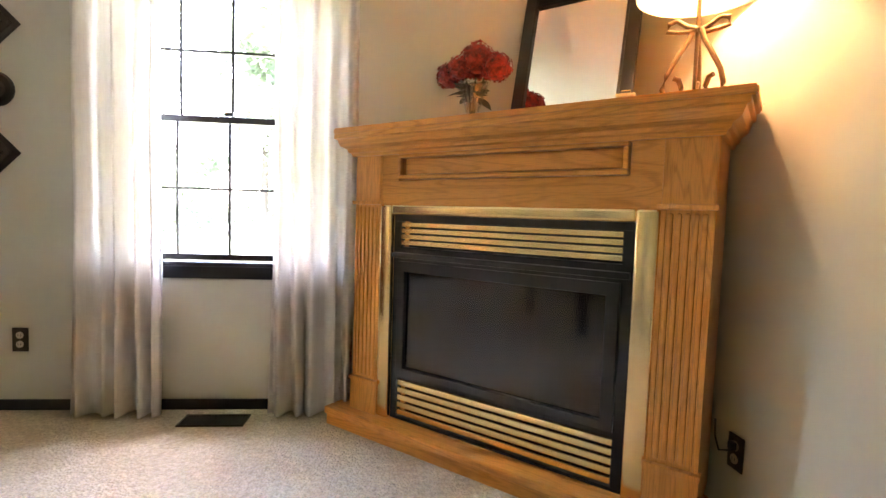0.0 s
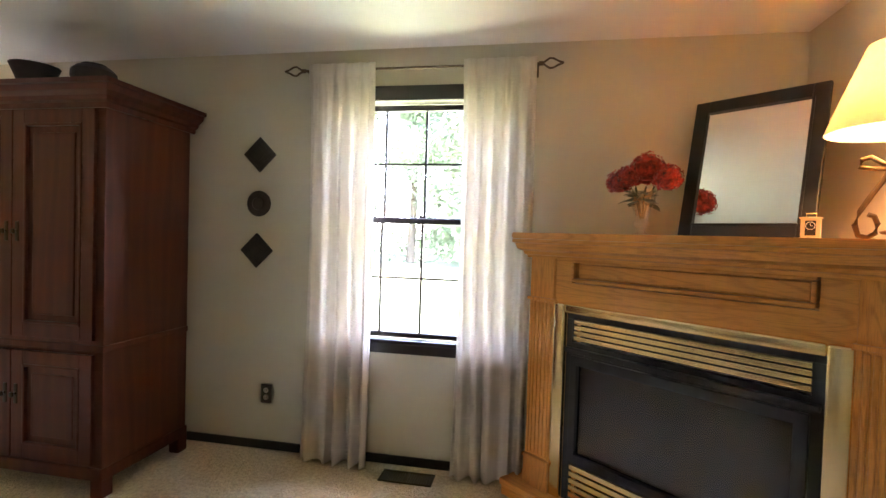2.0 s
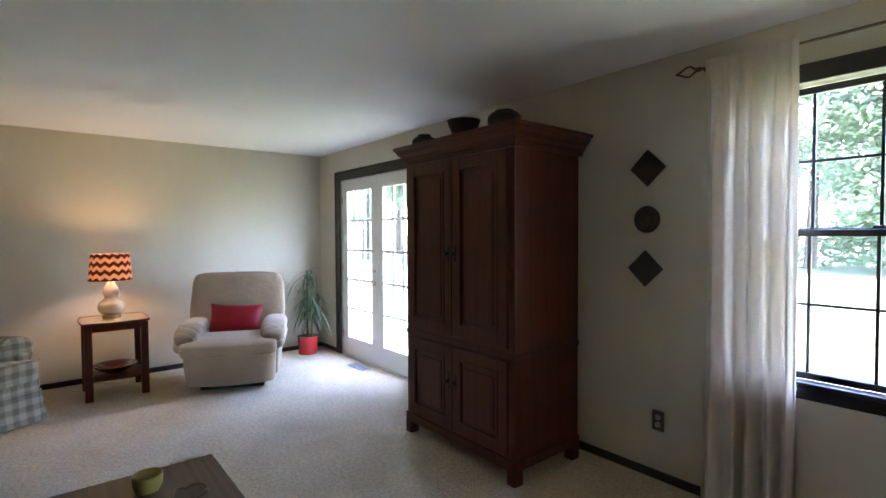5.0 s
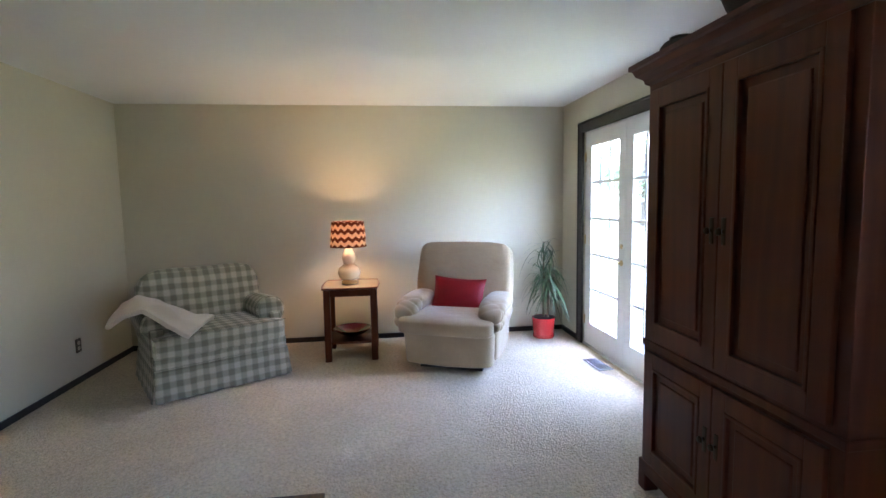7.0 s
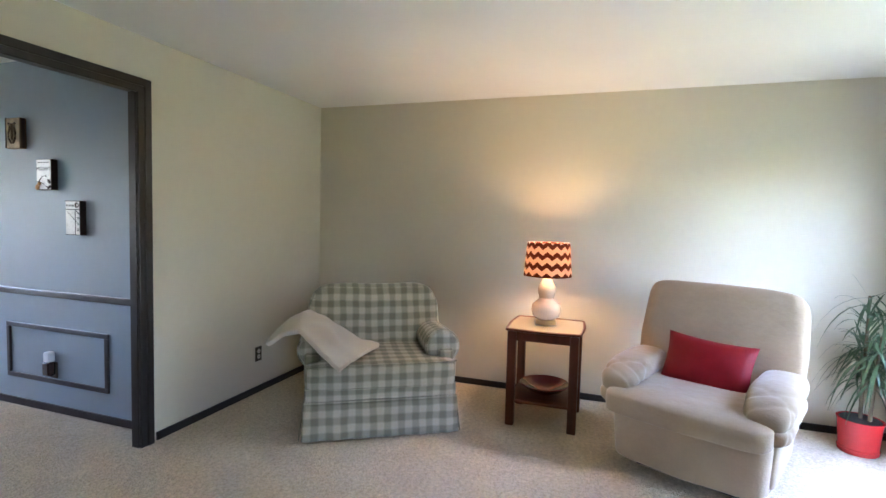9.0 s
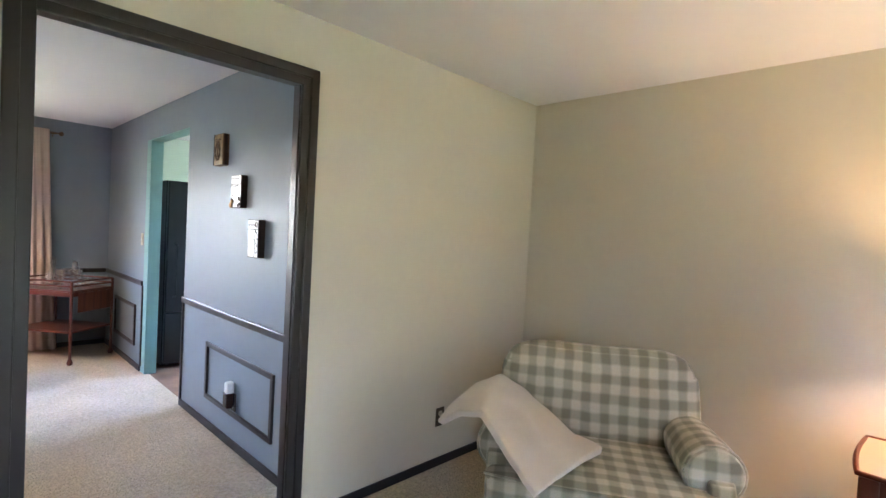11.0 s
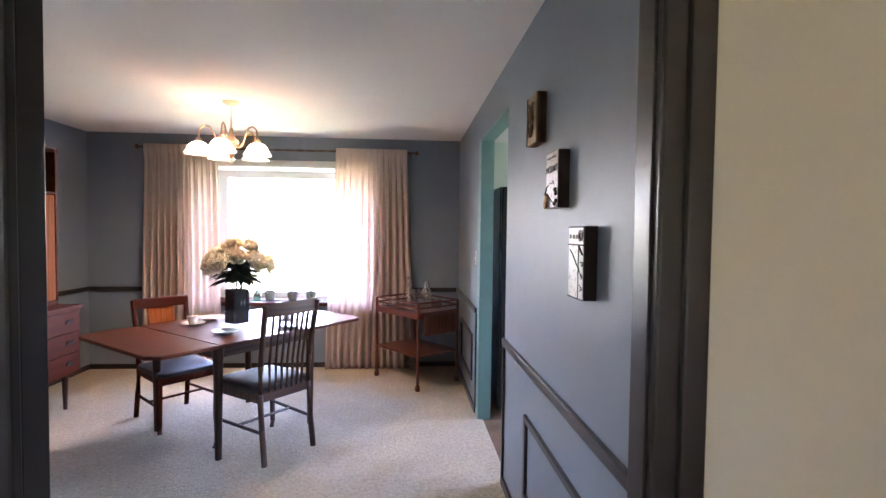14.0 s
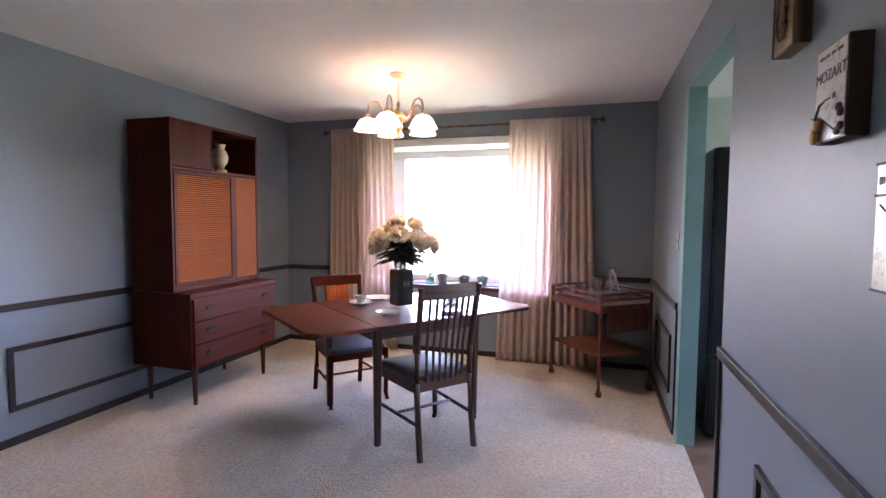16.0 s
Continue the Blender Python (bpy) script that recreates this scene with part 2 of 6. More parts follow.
# ---------------------------------------------------------------- mesh tools
class Shape:
    """Gathers pieces of one mesh."""

    def __init__(self):
        self.bm = bmesh.new()

    def box(self, x0, x1, y0, y1, z0, z1, bev=0.0, seg=2, m=None):
        r = bmesh.ops.create_cube(self.bm, size=1)
        vs = r["verts"]
        for v in vs:
            v.co = Vector((x0 + (v.co.x + 0.5) * (x1 - x0), y0 + (v.co.y + 0.5) * (y1 - y0), z0 + (v.co.z + 0.5) * (z1 - z0)))
        if bev:
            es = list({e for v in vs for e in v.link_edges})
            got = bmesh.ops.bevel(self.bm, geom=es, offset=bev, segments=seg, affect="EDGES", profile=0.6)
            vs = got["verts"]
            if m is not None:
                vs = list({v for f in got["faces"] for v in f.verts} | set(vs))
        if m is not None:
            bmesh.ops.transform(self.bm, matrix=m, verts=vs)
        return self

    def lathe(self, prof, seg=24, at=(0, 0, 0), squash=(1, 1), m=None):
        rings = []
        for r, z in prof:
            rings.append([self.bm.verts.new((at[0] + r * squash[0] * math.cos(2 * math.pi * i / seg), at[1] + r * squash[1] * math.sin(2 * math.pi * i / seg), at[2] + z)) for i in range(seg)])
        ring_shaped = tuple(prof[0]) == tuple(prof[-1])
        if ring_shaped:
            for v in rings.pop():
                self.bm.verts.remove(v)
            rings.append(rings[0])
        for a, b in zip(rings, rings[1:]):
            for i in range(seg):
                self.bm.faces.new((a[i], a[(i + 1) % seg], b[(i + 1) % seg], b[i]))
        for ring, flip in () if ring_shaped else ((rings[0], True), (rings[-1], False)):
            if max((v.co - ring[0].co).length for v in ring) > 1e-6:
                self.bm.faces.new(ring[::-1] if flip else ring)
        if m is not None:
            bmesh.ops.transform(self.bm, matrix=m, verts=list({v for r in rings for v in r}))
        return self

    def tube(self, pts, r, seg=8, taper=None):
        pts = [Vector(p) for p in pts]
        rings = []
        up = Vector((0, 0, 1))
        for i, p in enumerate(pts):
            d = (pts[min(i + 1, len(pts) - 1)] - pts[max(i - 1, 0)]).normalized()
            a = d.cross(up)
            if a.length < 0.05:
                a = d.cross(Vector((1, 0, 0)))
            a.normalize()
            b = d.cross(a)
            rad = r if taper is None else r + (taper - r) * i / (len(pts) - 1)
            rings.append([self.bm.verts.new(p + rad * (math.cos(2 * math.pi * k / seg) * a + math.sin(2 * math.pi * k / seg) * b)) for k in range(seg)])
        for a, b in zip(rings, rings[1:]):
            for k in range(seg):
                self.bm.faces.new((a[k], a[(k + 1) % seg], b[(k + 1) % seg], b[k]))
        self.bm.faces.new(rings[0][::-1])
        self.bm.faces.new(rings[-1])
        return self

    def prism(self, poly, z0, z1):
        lo = [self.bm.verts.new((x, y, z0)) for x, y in poly]
        hi = [self.bm.verts.new((x, y, z1)) for x, y in poly]
        n = len(poly)
        self.bm.faces.new(lo[::-1])
        self.bm.faces.new(hi)
        for i in range(n):
            self.bm.faces.new((lo[i], lo[(i + 1) % n], hi[(i + 1) % n], hi[i]))
        return self

    def sweep(self, prof, path, closed=False):
        """A moulding: profile (out, up) carried along a path of (point, outward direction)."""
        rings = [[self.bm.verts.new(Vector(p) + o * Vector(d) + Vector((0, 0, u))) for o, u in prof] for p, d in path]
        n = len(prof)
        for a, b in zip(rings, rings[1:]):
            for k in range(n):
                self.bm.faces.new((a[k], b[k], b[(k + 1) % n], a[(k + 1) % n]))
        self.bm.faces.new(rings[0])
        self.bm.faces.new(rings[-1][::-1])
        return self

    def pillow(self, c, r, e=0.45, e2=0.45, seg=24, rings=14, m=None, lump=0.0, seed=0):
        """A stuffed block: a rounded box of half sizes r, with soft dents."""
        def p(v, k):
            return math.copysign(abs(v) ** k, v)
        vs = []
        for i in range(rings + 1):
            ph = -math.pi / 2 + math.pi * i / rings
            row = []
            for j in range(seg):
                th = 2 * math.pi * j / seg
                q = Vector((r[0] * p(math.cos(ph), e) * p(math.cos(th), e2), r[1] * p(math.cos(ph), e) * p(math.sin(th), e2), r[2] * p(math.sin(ph), e)))
                if lump:
                    q += q.normalized() * lump * noise.noise(q * 9 + Vector((seed * 7.1, seed, 3)))
                row.append(self.bm.verts.new(Vector(c) + q))
            vs.append(row)
        for a, b in zip(vs, vs[1:]):
            for j in range(seg):
                self.bm.faces.new((a[j], a[(j + 1) % seg], b[(j + 1) % seg], b[j]))
        bmesh.ops.remove_doubles(self.bm, verts=[v for v in vs[0] + vs[-1]], dist=1e-5)
        if m is not None:
            bmesh.ops.transform(self.bm, matrix=m, verts=[v for row in vs for v in row if v.is_valid])
        return self

    def soft(self, c, r, e, e2, seg, rings, fn, m=None, lump=0.0, seed=0):
        """A stuffed block whose points are then moved by fn(x, y, z)."""
        old = set(self.bm.verts)
        self.pillow(c, r, e, e2, seg, rings, None, lump, seed)
        fresh = [v for v in self.bm.verts if v not in old]
        for v in fresh:
            v.co = Vector(fn(*v.co))
        if m is not None:
            bmesh.ops.transform(self.bm, matrix=m, verts=fresh)
        return self

    def put(self, name, mat, parent=None, smooth=False, grain="z", local=None):
        """Ends the mesh and links it. UVs are laid on by face direction, in metres; grain names the axis that V follows."""
        bm = self.bm
        bmesh.ops.recalc_face_normals(bm, faces=bm.faces)
        uv = bm.loops.layers.uv.new("UVMap")
        for f in bm.faces:
            n = f.normal
            k = max(range(3), key=lambda i: abs(n[i]))
            ax = [(1, 2), (0, 2), (0, 1)][k]
            if "xyz".index(grain) == ax[0]:
                ax = ax[::-1]
            for l in f.loops:
                l[uv].uv = (l.vert.co[ax[0]] + 0.37 * k, l.vert.co[ax[1]])
        me = bpy.data.meshes.new(name)
        bm.to_mesh(me)
        bm.free()
        if smooth:
            me.shade_smooth()
            me.set_sharp_from_angle(angle=radians(38))
        me.materials.append(mat)
        ob = new(name, me)
        if parent is not None:
            ob.parent = parent
        if local is not None:
            ob.matrix_local = local
        return ob


def thing(name, label, category, m=None, group=""):
    ob = new(name)
    ob.empty_display_size = 0.1
    if m is not None:
        ob.matrix_world = m
    return tagged(ob, label, category, group)


def structure(ob, label=""):
    return tagged(ob, label, kind="structure")


def wall(name, mat, axis, a, b, u0, u1, z0, z1, holes=()):
    """A wall between the planes a and b of axis, from u0 to u1, with holes (u, u, z, z) right through it."""
    us = sorted({u0, u1, *[h[0] for h in holes], *[h[1] for h in holes]})
    zs = sorted({z0, z1, *[h[2] for h in holes], *[h[3] for h in holes]})
    s = Shape()
    bm = s.bm
    seen = {}

    def vert(u, w, z):
        k = (round(u, 5), w, round(z, 5))
        if k not in seen:
            seen[k] = bm.verts.new((w, u, z) if axis == "x" else (u, w, z))
        return seen[k]

    def solid(i, j):
        if not (0 <= i < len(us) - 1 and 0 <= j < len(zs) - 1):
            return False
        u, z = (us[i] + us[i + 1]) / 2, (zs[j] + zs[j + 1]) / 2
        return not any(h[0] < u < h[1] and h[2] < z < h[3] for h in holes)

    for i in range(len(us) - 1):
        for j in range(len(zs) - 1):
            if not solid(i, j):
                continue
            c = [(us[i], zs[j]), (us[i + 1], zs[j]), (us[i + 1], zs[j + 1]), (us[i], zs[j + 1])]
            for w in (a, b):
                bm.faces.new([vert(u, w, z) for u, z in c])
            for (di, dj), (p, q) in {(0, -1): (0, 1), (1, 0): (1, 2), (0, 1): (2, 3), (-1, 0): (3, 0)}.items():
                if not solid(i + di, j + dj):
                    bm.faces.new([vert(*[c[p][0], a, c[p][1]]), vert(c[q][0], a, c[q][1]), vert(c[q][0], b, c[q][1]), vert(c[p][0], b, c[p][1])])
    return structure(s.put(name, mat))


# ---------------------------------------------------------------- structure
H = 2.44
wall("wall_north", BEIGE, "y", 0, 0.14, -0.14, 7.56, -0.02, 2.54, [(4.92, 5.974, 0.72, 2.14), (0.55, 2.15, 0.0, 2.10)])
wall("wall_west", BEIGE, "x", -0.14, 0, -4.57, 0, -0.02, 2.54)
wall("wall_east", BEIGE, "x", 7.42, 7.56, -4.51, 0, -0.02, 2.54)
wall("wall_south", BEIGE, "y", -4.532, -4.51, 0, 7.56, -0.02, 2.54, [(1.90, 2.895, -0.02, 2.13)])
wall("wall_dining_north", BLUE, "y", -4.56, -4.536, 1.61, 5.70, -0.02, 2.54, [(1.90, 2.895, -0.02, 2.13)])
wall("wall_dining_west", BLUE, "x", 1.634, 1.73, -9.175, -4.56, -0.02, 2.54, [(-7.5, -6.52, -0.02, 2.17)])
wall("wall_dining_east", BLUE, "x", 5.556, 5.70, -9.175, -4.56, -0.02, 2.54)
wall("wall_dining_south", BLUE, "y", -9.175, -9.035, 1.73, 5.556, -0.02, 2.54, [(2.66, 4.50, 0.70, 2.13)])
structure(Shape().box(-0.14, 7.56, -4.60, 0.14, -0.15, 0).put("floor", CARPET), "beige cut-pile carpet")
structure(Shape().box(1.69, 5.70, -9.175, -4.60, -0.15, 0).put("floor_dining", CARPET), "beige cut-pile carpet")
structure(Shape().box(-0.14, 7.56, -4.60, 0.14, H, 2.60).put("ceiling", CEIL), "white painted ceiling")
structure(Shape().box(-1.4, 5.70, -9.175, -4.60, H, 2.60).put("ceiling_dining", CEIL), "white painted ceiling")

# wide slab is unseen, added to block high sky light at the windows
SLAB_GREY = plain("grey_slab", (0.30, 0.29, 0.28), 0.8, vary=0.15, scale=6)
structure(Shape().box(-2.3, 8.3, -9.95, 0.55, 2.62, 2.78).put("shade_slab", SLAB_GREY), "unseen grey slab added to shade the windows")

# kitchen beyond the side doorway
TILE = plain("brown_vinyl_floor", (0.24, 0.15, 0.095), 0.65, vary=0.35, scale=14, spec=0.2)
PALE = plain("pale_green_wall_paint", (0.52, 0.62, 0.55), 0.6, vary=0.04, scale=3)
structure(Shape().box(-1.4, 1.69, -9.175, -4.63, -0.15, -0.005).put("floor_kitchen", TILE), "brown kitchen floor")
# the west wall's opening is unseen, added to let sky light in
wall("wall_kitchen_west", PALE, "x", -1.54, -1.4, -9.175, -4.63, -0.02, 2.54, [(-8.6, -6.6, 1.0, 2.1)])
wall("wall_kitchen_south", PALE, "y", -9.175, -9.035, -1.4, 1.634, -0.02, 2.54)
wall("wall_kitchen_north", PALE, "y", -4.63, -4.572, -1.4, 1.634, -0.02, 2.54)
structure(Shape().box(1.632, 1.732, -7.62, -7.496, 0, 2.172).put("wall_kitchen_return", TEAL), "teal painted return wall")
structure(Shape().box(1.632, 1.735, -7.5, -6.52, 2.164, 2.174).put("trim_doorway_head", TEAL), "teal painted doorway head")


def skirting(name, x0, y0, x1, y1, inward, h=0.052):
    ix, iy = inward
    a, b = sorted((x0, x1 if ix == 0 else x0 + ix * 0.014)), sorted((y0, y1 if iy == 0 else y0 + iy * 0.014))
    s = Shape().box(a[0], a[1], b[0], b[1], 0, h, 0.003)
    return structure(s.put(name, TRIM), "low dark brown skirting board")


skirting("baseboard", 2.26, 0, 5.99, 0, (0, -1))
skirting("baseboard", 0.014, 0, 0.44, 0, (0, -1))
skirting("baseboard", 0, -4.51, 0, 0, (1, 0))
skirting("baseboard", 0.014, -4.51, 1.80, -4.51, (0, 1))
skirting("baseboard", 2.99, -4.51, 7.42, -4.51, (0, 1))
skirting("baseboard", 7.42, -4.49, 7.42, -1.06, (-1, 0))
skirting("baseboard", 1.73, -6.52, 1.73, -4.565, (1, 0))
skirting("baseboard", 1.73, -9.03, 1.73, -7.63, (1, 0))
skirting("baseboard", 5.556, -9.03, 5.556, -4.565, (-1, 0))
skirting("baseboard", 1.745, -9.035, 5.54, -9.035, (0, 1))
skirting("baseboard", 2.93, -4.56, 5.54, -4.56, (0, -1))


def casing(name, label, x0, x1, top, face, out, w=0.105, t=0.022, bead=0.022):
    """Flat casing round a door: two legs and a head, proud of the wall's face."""
    s = Shape()
    y0, y1 = sorted((face, face + out * t))
    s.box(x0 - w, x0, y0, y1, 0, top + w, 0.005)
    s.box(x1, x1 + w, y0, y1, 0, top + w, 0.005)
    s.box(x0 - 0.002, x1 + 0.002, y0, y1, top, top + w, 0.005)
    # outer bead
    y2, y3 = sorted((face + out * t * 0.5, face + out * (t + 0.009)))
    s.box(x0 - w, x0 - w + bead, y2, y3, 0, top + w, 0.008, 3)
    s.box(x1 + w - bead, x1 + w, y2, y3, 0, top + w, 0.008, 3)
    s.box(x0 - w, x1 + w, y2, y3, top + w - bead, top + w, 0.008, 3)
    return structure(s.put(name, TRIM), label)


casing("trim_opening_living", "dark brown painted door casing", 1.915, 2.862, 2.108, -4.51, 1, 0.083, 0.022, 0.045)
s = Shape()
s.box(1.9, 1.92, -4.563, -4.508, 0, 2.13, 0.002).box(2.862, 2.895, -4.563, -4.508, 0, 2.13, 0.002).box(1.92, 2.862, -4.563, -4.508, 2.112, 2.132, 0.002)
structure(s.put("trim_opening_jamb", TRIM), "dark brown painted door jamb")
casing("trim_french_door", "dark brown painted door casing", 0.565, 2.135, 2.085, 0, -1)


# chair rail and panel mouldings of the dining room
def rail(name, axis, at, u0, u1, inward, z=0.835, h=0.045, t=0.02):
    lo, hi = sorted((at, at + inward * t))
    s = Shape()
    if axis == "x":
        s.box(lo, hi, u0, u1, z - h / 2, z + h / 2, 0.006)
    else:
        s.box(u0, u1, lo, hi, z - h / 2, z + h / 2, 0.006)
    return structure(s.put(name, TRIM), "dark brown chair rail")


def moulding_box(name, axis, at, u0, u1, z0, z1, inward, w=0.032, t=0.016):
    lo, hi = sorted((at, at + inward * t))
    s = Shape()
    for a, b, c, d in ((u0, u1, z1 - w, z1), (u0, u1, z0, z0 + w), (u0, u0 + w, z0 + w, z1 - w), (u1 - w, u1, z0 + w, z1 - w)):
        if axis == "x":
            s.box(lo, hi, a, b, c, d, 0.004)
        else:
            s.box(a, b, lo, hi, c, d, 0.004)
    return structure(s.put(name, TRIM), "dark brown rectangular wall moulding")


rail("trim_chair_rail", "x", 1.73, -6.52, -4.565, 1)
rail("trim_chair_rail", "x", 1.73, -9.03, -7.62, 1)
rail("trim_chair_rail", "x", 5.556, -9.03, -4.565, -1)
rail("trim_chair_rail", "y", -9.035, 1.75, 2.5, 1)
rail("trim_chair_rail", "y", -9.035, 4.7, 5.53, 1)
moulding_box("trim_panel", "x", 1.73, -6.0, -4.99, 0.205, 0.605, 1)
moulding_box("trim_panel", "x", 1.73, -8.62, -7.83, 0.205, 0.605, 1)
moulding_box("trim_panel", "x", 5.556, -7.95, -6.22, 0.205, 0.595, -1)
moulding_box("trim_panel", "x", 5.556, -5.9, -4.95, 0.205, 0.595, -1)


# ---------------------------------------------------------------- windows and doors
def pane(name, x0, x1, y, z0, z1, parent):
    ob = Shape().box(x0, x1, y - 0.002, y + 0.002, z0, z1).put(name, PANE, parent)
    ob.visible_shadow = False
    return ob


win = tagged(thing("window_1", "dark-framed double-hung window with divided panes", "window"), kind="structure")
WX0, WX1 = 4.92, 5.974
s = Shape()
for a, b, c, d in ((WX0 - 0.07, WX0, 0.66, 2.22), (WX1, WX1 + 0.07, 0.66, 2.22), (WX0, WX1, 2.135, 2.22)):
    s.box(a, b, -0.02, 0, c, d, 0.004)
s.box(WX0 - 0.08, WX1 + 0.08, -0.022, 0, 0.66, 0.722, 0.004).box(WX0 - 0.09, WX1 + 0.09, -0.045, 0.03, 0.722, 0.745, 0.006)
s.put("frame_casing", TRIM, win)
muntins = [WX0 + 0.03 + (WX1 - WX0 - 0.06) * k / 4 for k in range(5)]
s = Shape()
for y0, z0, z1 in ((0.075, 1.43, 2.13), (0.03, 0.745, 1.455)):
    s.box(WX0, WX0 + 0.03, y0, y0 + 0.04, z0, z1, 0.003).box(WX1 - 0.03, WX1, y0, y0 + 0.04, z0, z1, 0.003)
    s.box(WX0 + 0.03, WX1 - 0.03, y0, y0 + 0.04, z1 - 0.032, z1, 0.003).box(WX0 + 0.03, WX1 - 0.03, y0, y0 + 0.04, z0, z0 + 0.032, 0.003)
    for x in muntins[1:-1]:
        s.box(x - 0.0065, x + 0.0065, y0 + 0.01, y0 + 0.03, z0 + 0.03, z1 - 0.03)
    s.box(WX0 + 0.03, WX1 - 0.03, y0 + 0.011, y0 + 0.029, (z0 + z1) / 2 - 0.006, (z0 + z1) / 2 + 0.006)
s.box(5.43, 5.475, 0.005, 0.035, 1.456, 1.472, 0.004)
s.put("sash", TRIM, win)
for y, z0, z1 in ((0.095, 1.46, 2.10), (0.05, 0.775, 1.425)):
    zm = (z0 + z1) / 2
    for x0, x1 in zip(muntins, muntins[1:]):
        for c, d in ((z0, zm - 0.006), (zm + 0.006, z1)):
            pane("pane", x0 + 0.006, x1 - 0.006, y, c, d, win)

door = tagged(thing("door_1", "white double french door with divided glass panes", "door"), kind="structure")
HINGE = plain("worn_brass", (0.62, 0.47, 0.25), 0.3, 1.0, vary=0.1)
for i, (x0, x1) in enumerate(((0.57, 1.348), (1.352, 2.13))):
    s = Shape()
    y0, y1 = 0.02, 0.062
    gx0, gx1, gz0, gz1 = x0 + 0.115, x1 - 0.115, 0.23, 1.945
    s.box(x0, gx0, y0, y1, 0.012, 2.08, 0.003).box(gx1, x1, y0, y1, 0.012, 2.08, 0.003)
    s.box(gx0, gx1, y0, y1, 0.012, gz0, 0.003).box(gx0, gx1, y0, y1, gz1, 2.08, 0.003)
    cols, rws = [gx0 + (gx1 - gx0) * k / 3 for k in range(4)], [gz0 + (gz1 - gz0) * k / 5 for k in range(6)]
    for c in cols[1:-1]:
        s.box(c - 0.013, c + 0.013, y0 + 0.008, y1 - 0.008, gz0, gz1, 0.003)
    for r in rws[1:-1]:
        s.box(gx0, gx1, y0 + 0.009, y1 - 0.009, r - 0.013, r + 0.013, 0.003)
    leaf = s.put("leaf", WHITE, door)
    for c0, c1 in zip(cols, cols[1:]):
        for r0, r1 in zip(rws, rws[1:]):
            pane("pane", c0 + 0.012, c1 - 0.012, 0.041, r0 + 0.012, r1 - 0.012, door)
s = Shape().lathe([(0.0, 0), (0.026, 0.0), (0.026, 0.006), (0.012, 0.01), (0.011, 0.03), (0.0, 0.03)], 16, m=pose(1.30, 0.02, 0.90, 90, 0, 0))
s.tube([(1.30, -0.012, 0.9), (1.27, -0.016, 0.902), (1.22, -0.012, 0.898)], 0.008)
s.lathe([(0.0, 0), (0.02, 0.0), (0.02, 0.008), (0.0, 0.012)], 16, m=pose(1.30, 0.02, 1.04, 90, 0, 0))
s.put("handle", HINGE, door, smooth=True)
s = Shape()
for z in (0.25, 1.05, 1.85):
    s.box(0.553, 0.575, 0.006, 0.02, z - 0.045, z + 0.045, 0.003)
s.put("hinge", HINGE, door)
s = Shape().box(0.55, 2.15, 0.0, 0.14, 0.0, 0.011).box(0.55, 0.568, 0.02, 0.14, 0.011, 2.1).box(2.132, 2.15, 0.02, 0.14, 0.011, 2.1).box(0.55, 2.15, 0.02, 0.14, 2.083, 2.1)
s.put("jamb", WHITE, door)

# dining picture window, set back in a white box
win2 = tagged(thing("window_2", "large white-framed picture window in a deep box recess", "window"), kind="structure")
s = Shape()
s.box(2.56, 2.66, -9.035, -9.015, 0.66, 2.19, 0.004).box(4.50, 4.60, -9.035, -9.015, 0.66, 2.19, 0.004).box(2.66, 4.50, -9.035, -9.015, 2.12, 2.19, 0.004)
s.put("frame_casing", WHITE, win2)
s = Shape()
s.box(2.60, 2.66, -9.45, -9.036, 0.68, 2.15).box(4.50, 4.56, -9.45, -9.036, 0.68, 2.15).box(2.66, 4.50, -9.45, -9.036, 2.115, 2.15)
s.put("recess", WHITE, win2)
s = Shape()
s.box(2.66, 4.50, -9.45, -9.39, 2.04, 2.115, 0.004).box(2.66, 4.50, -9.45, -9.39, 0.70, 0.76, 0.004)
s.box(2.66, 2.74, -9.45, -9.39, 0.76, 2.04, 0.004).box(4.28, 4.50, -9.45, -9.39, 0.76, 2.04, 0.004)
s.put("sash", WHITE, win2)
s = Shape().box(2.60, 4.56, -9.45, -9.0, 0.66, 0.70, 0.006)
s.put("sill", CHERRY, win2, grain="x")
pane("pane", 2.74, 4.28, -9.42, 0.76, 2.04, win2)

# outside: lawn to the horizon
GRASS = plain("mown_grass", (0.105, 0.125, 0.06), 0.95, vary=0.3, scale=3, bump=0.6, bump_scale=40, dist=0.03)
structure(Shape().box(-1500, 1500, -1500, 1500, -0.6, -0.25).put("ground", GRASS), "mown lawn round the house")


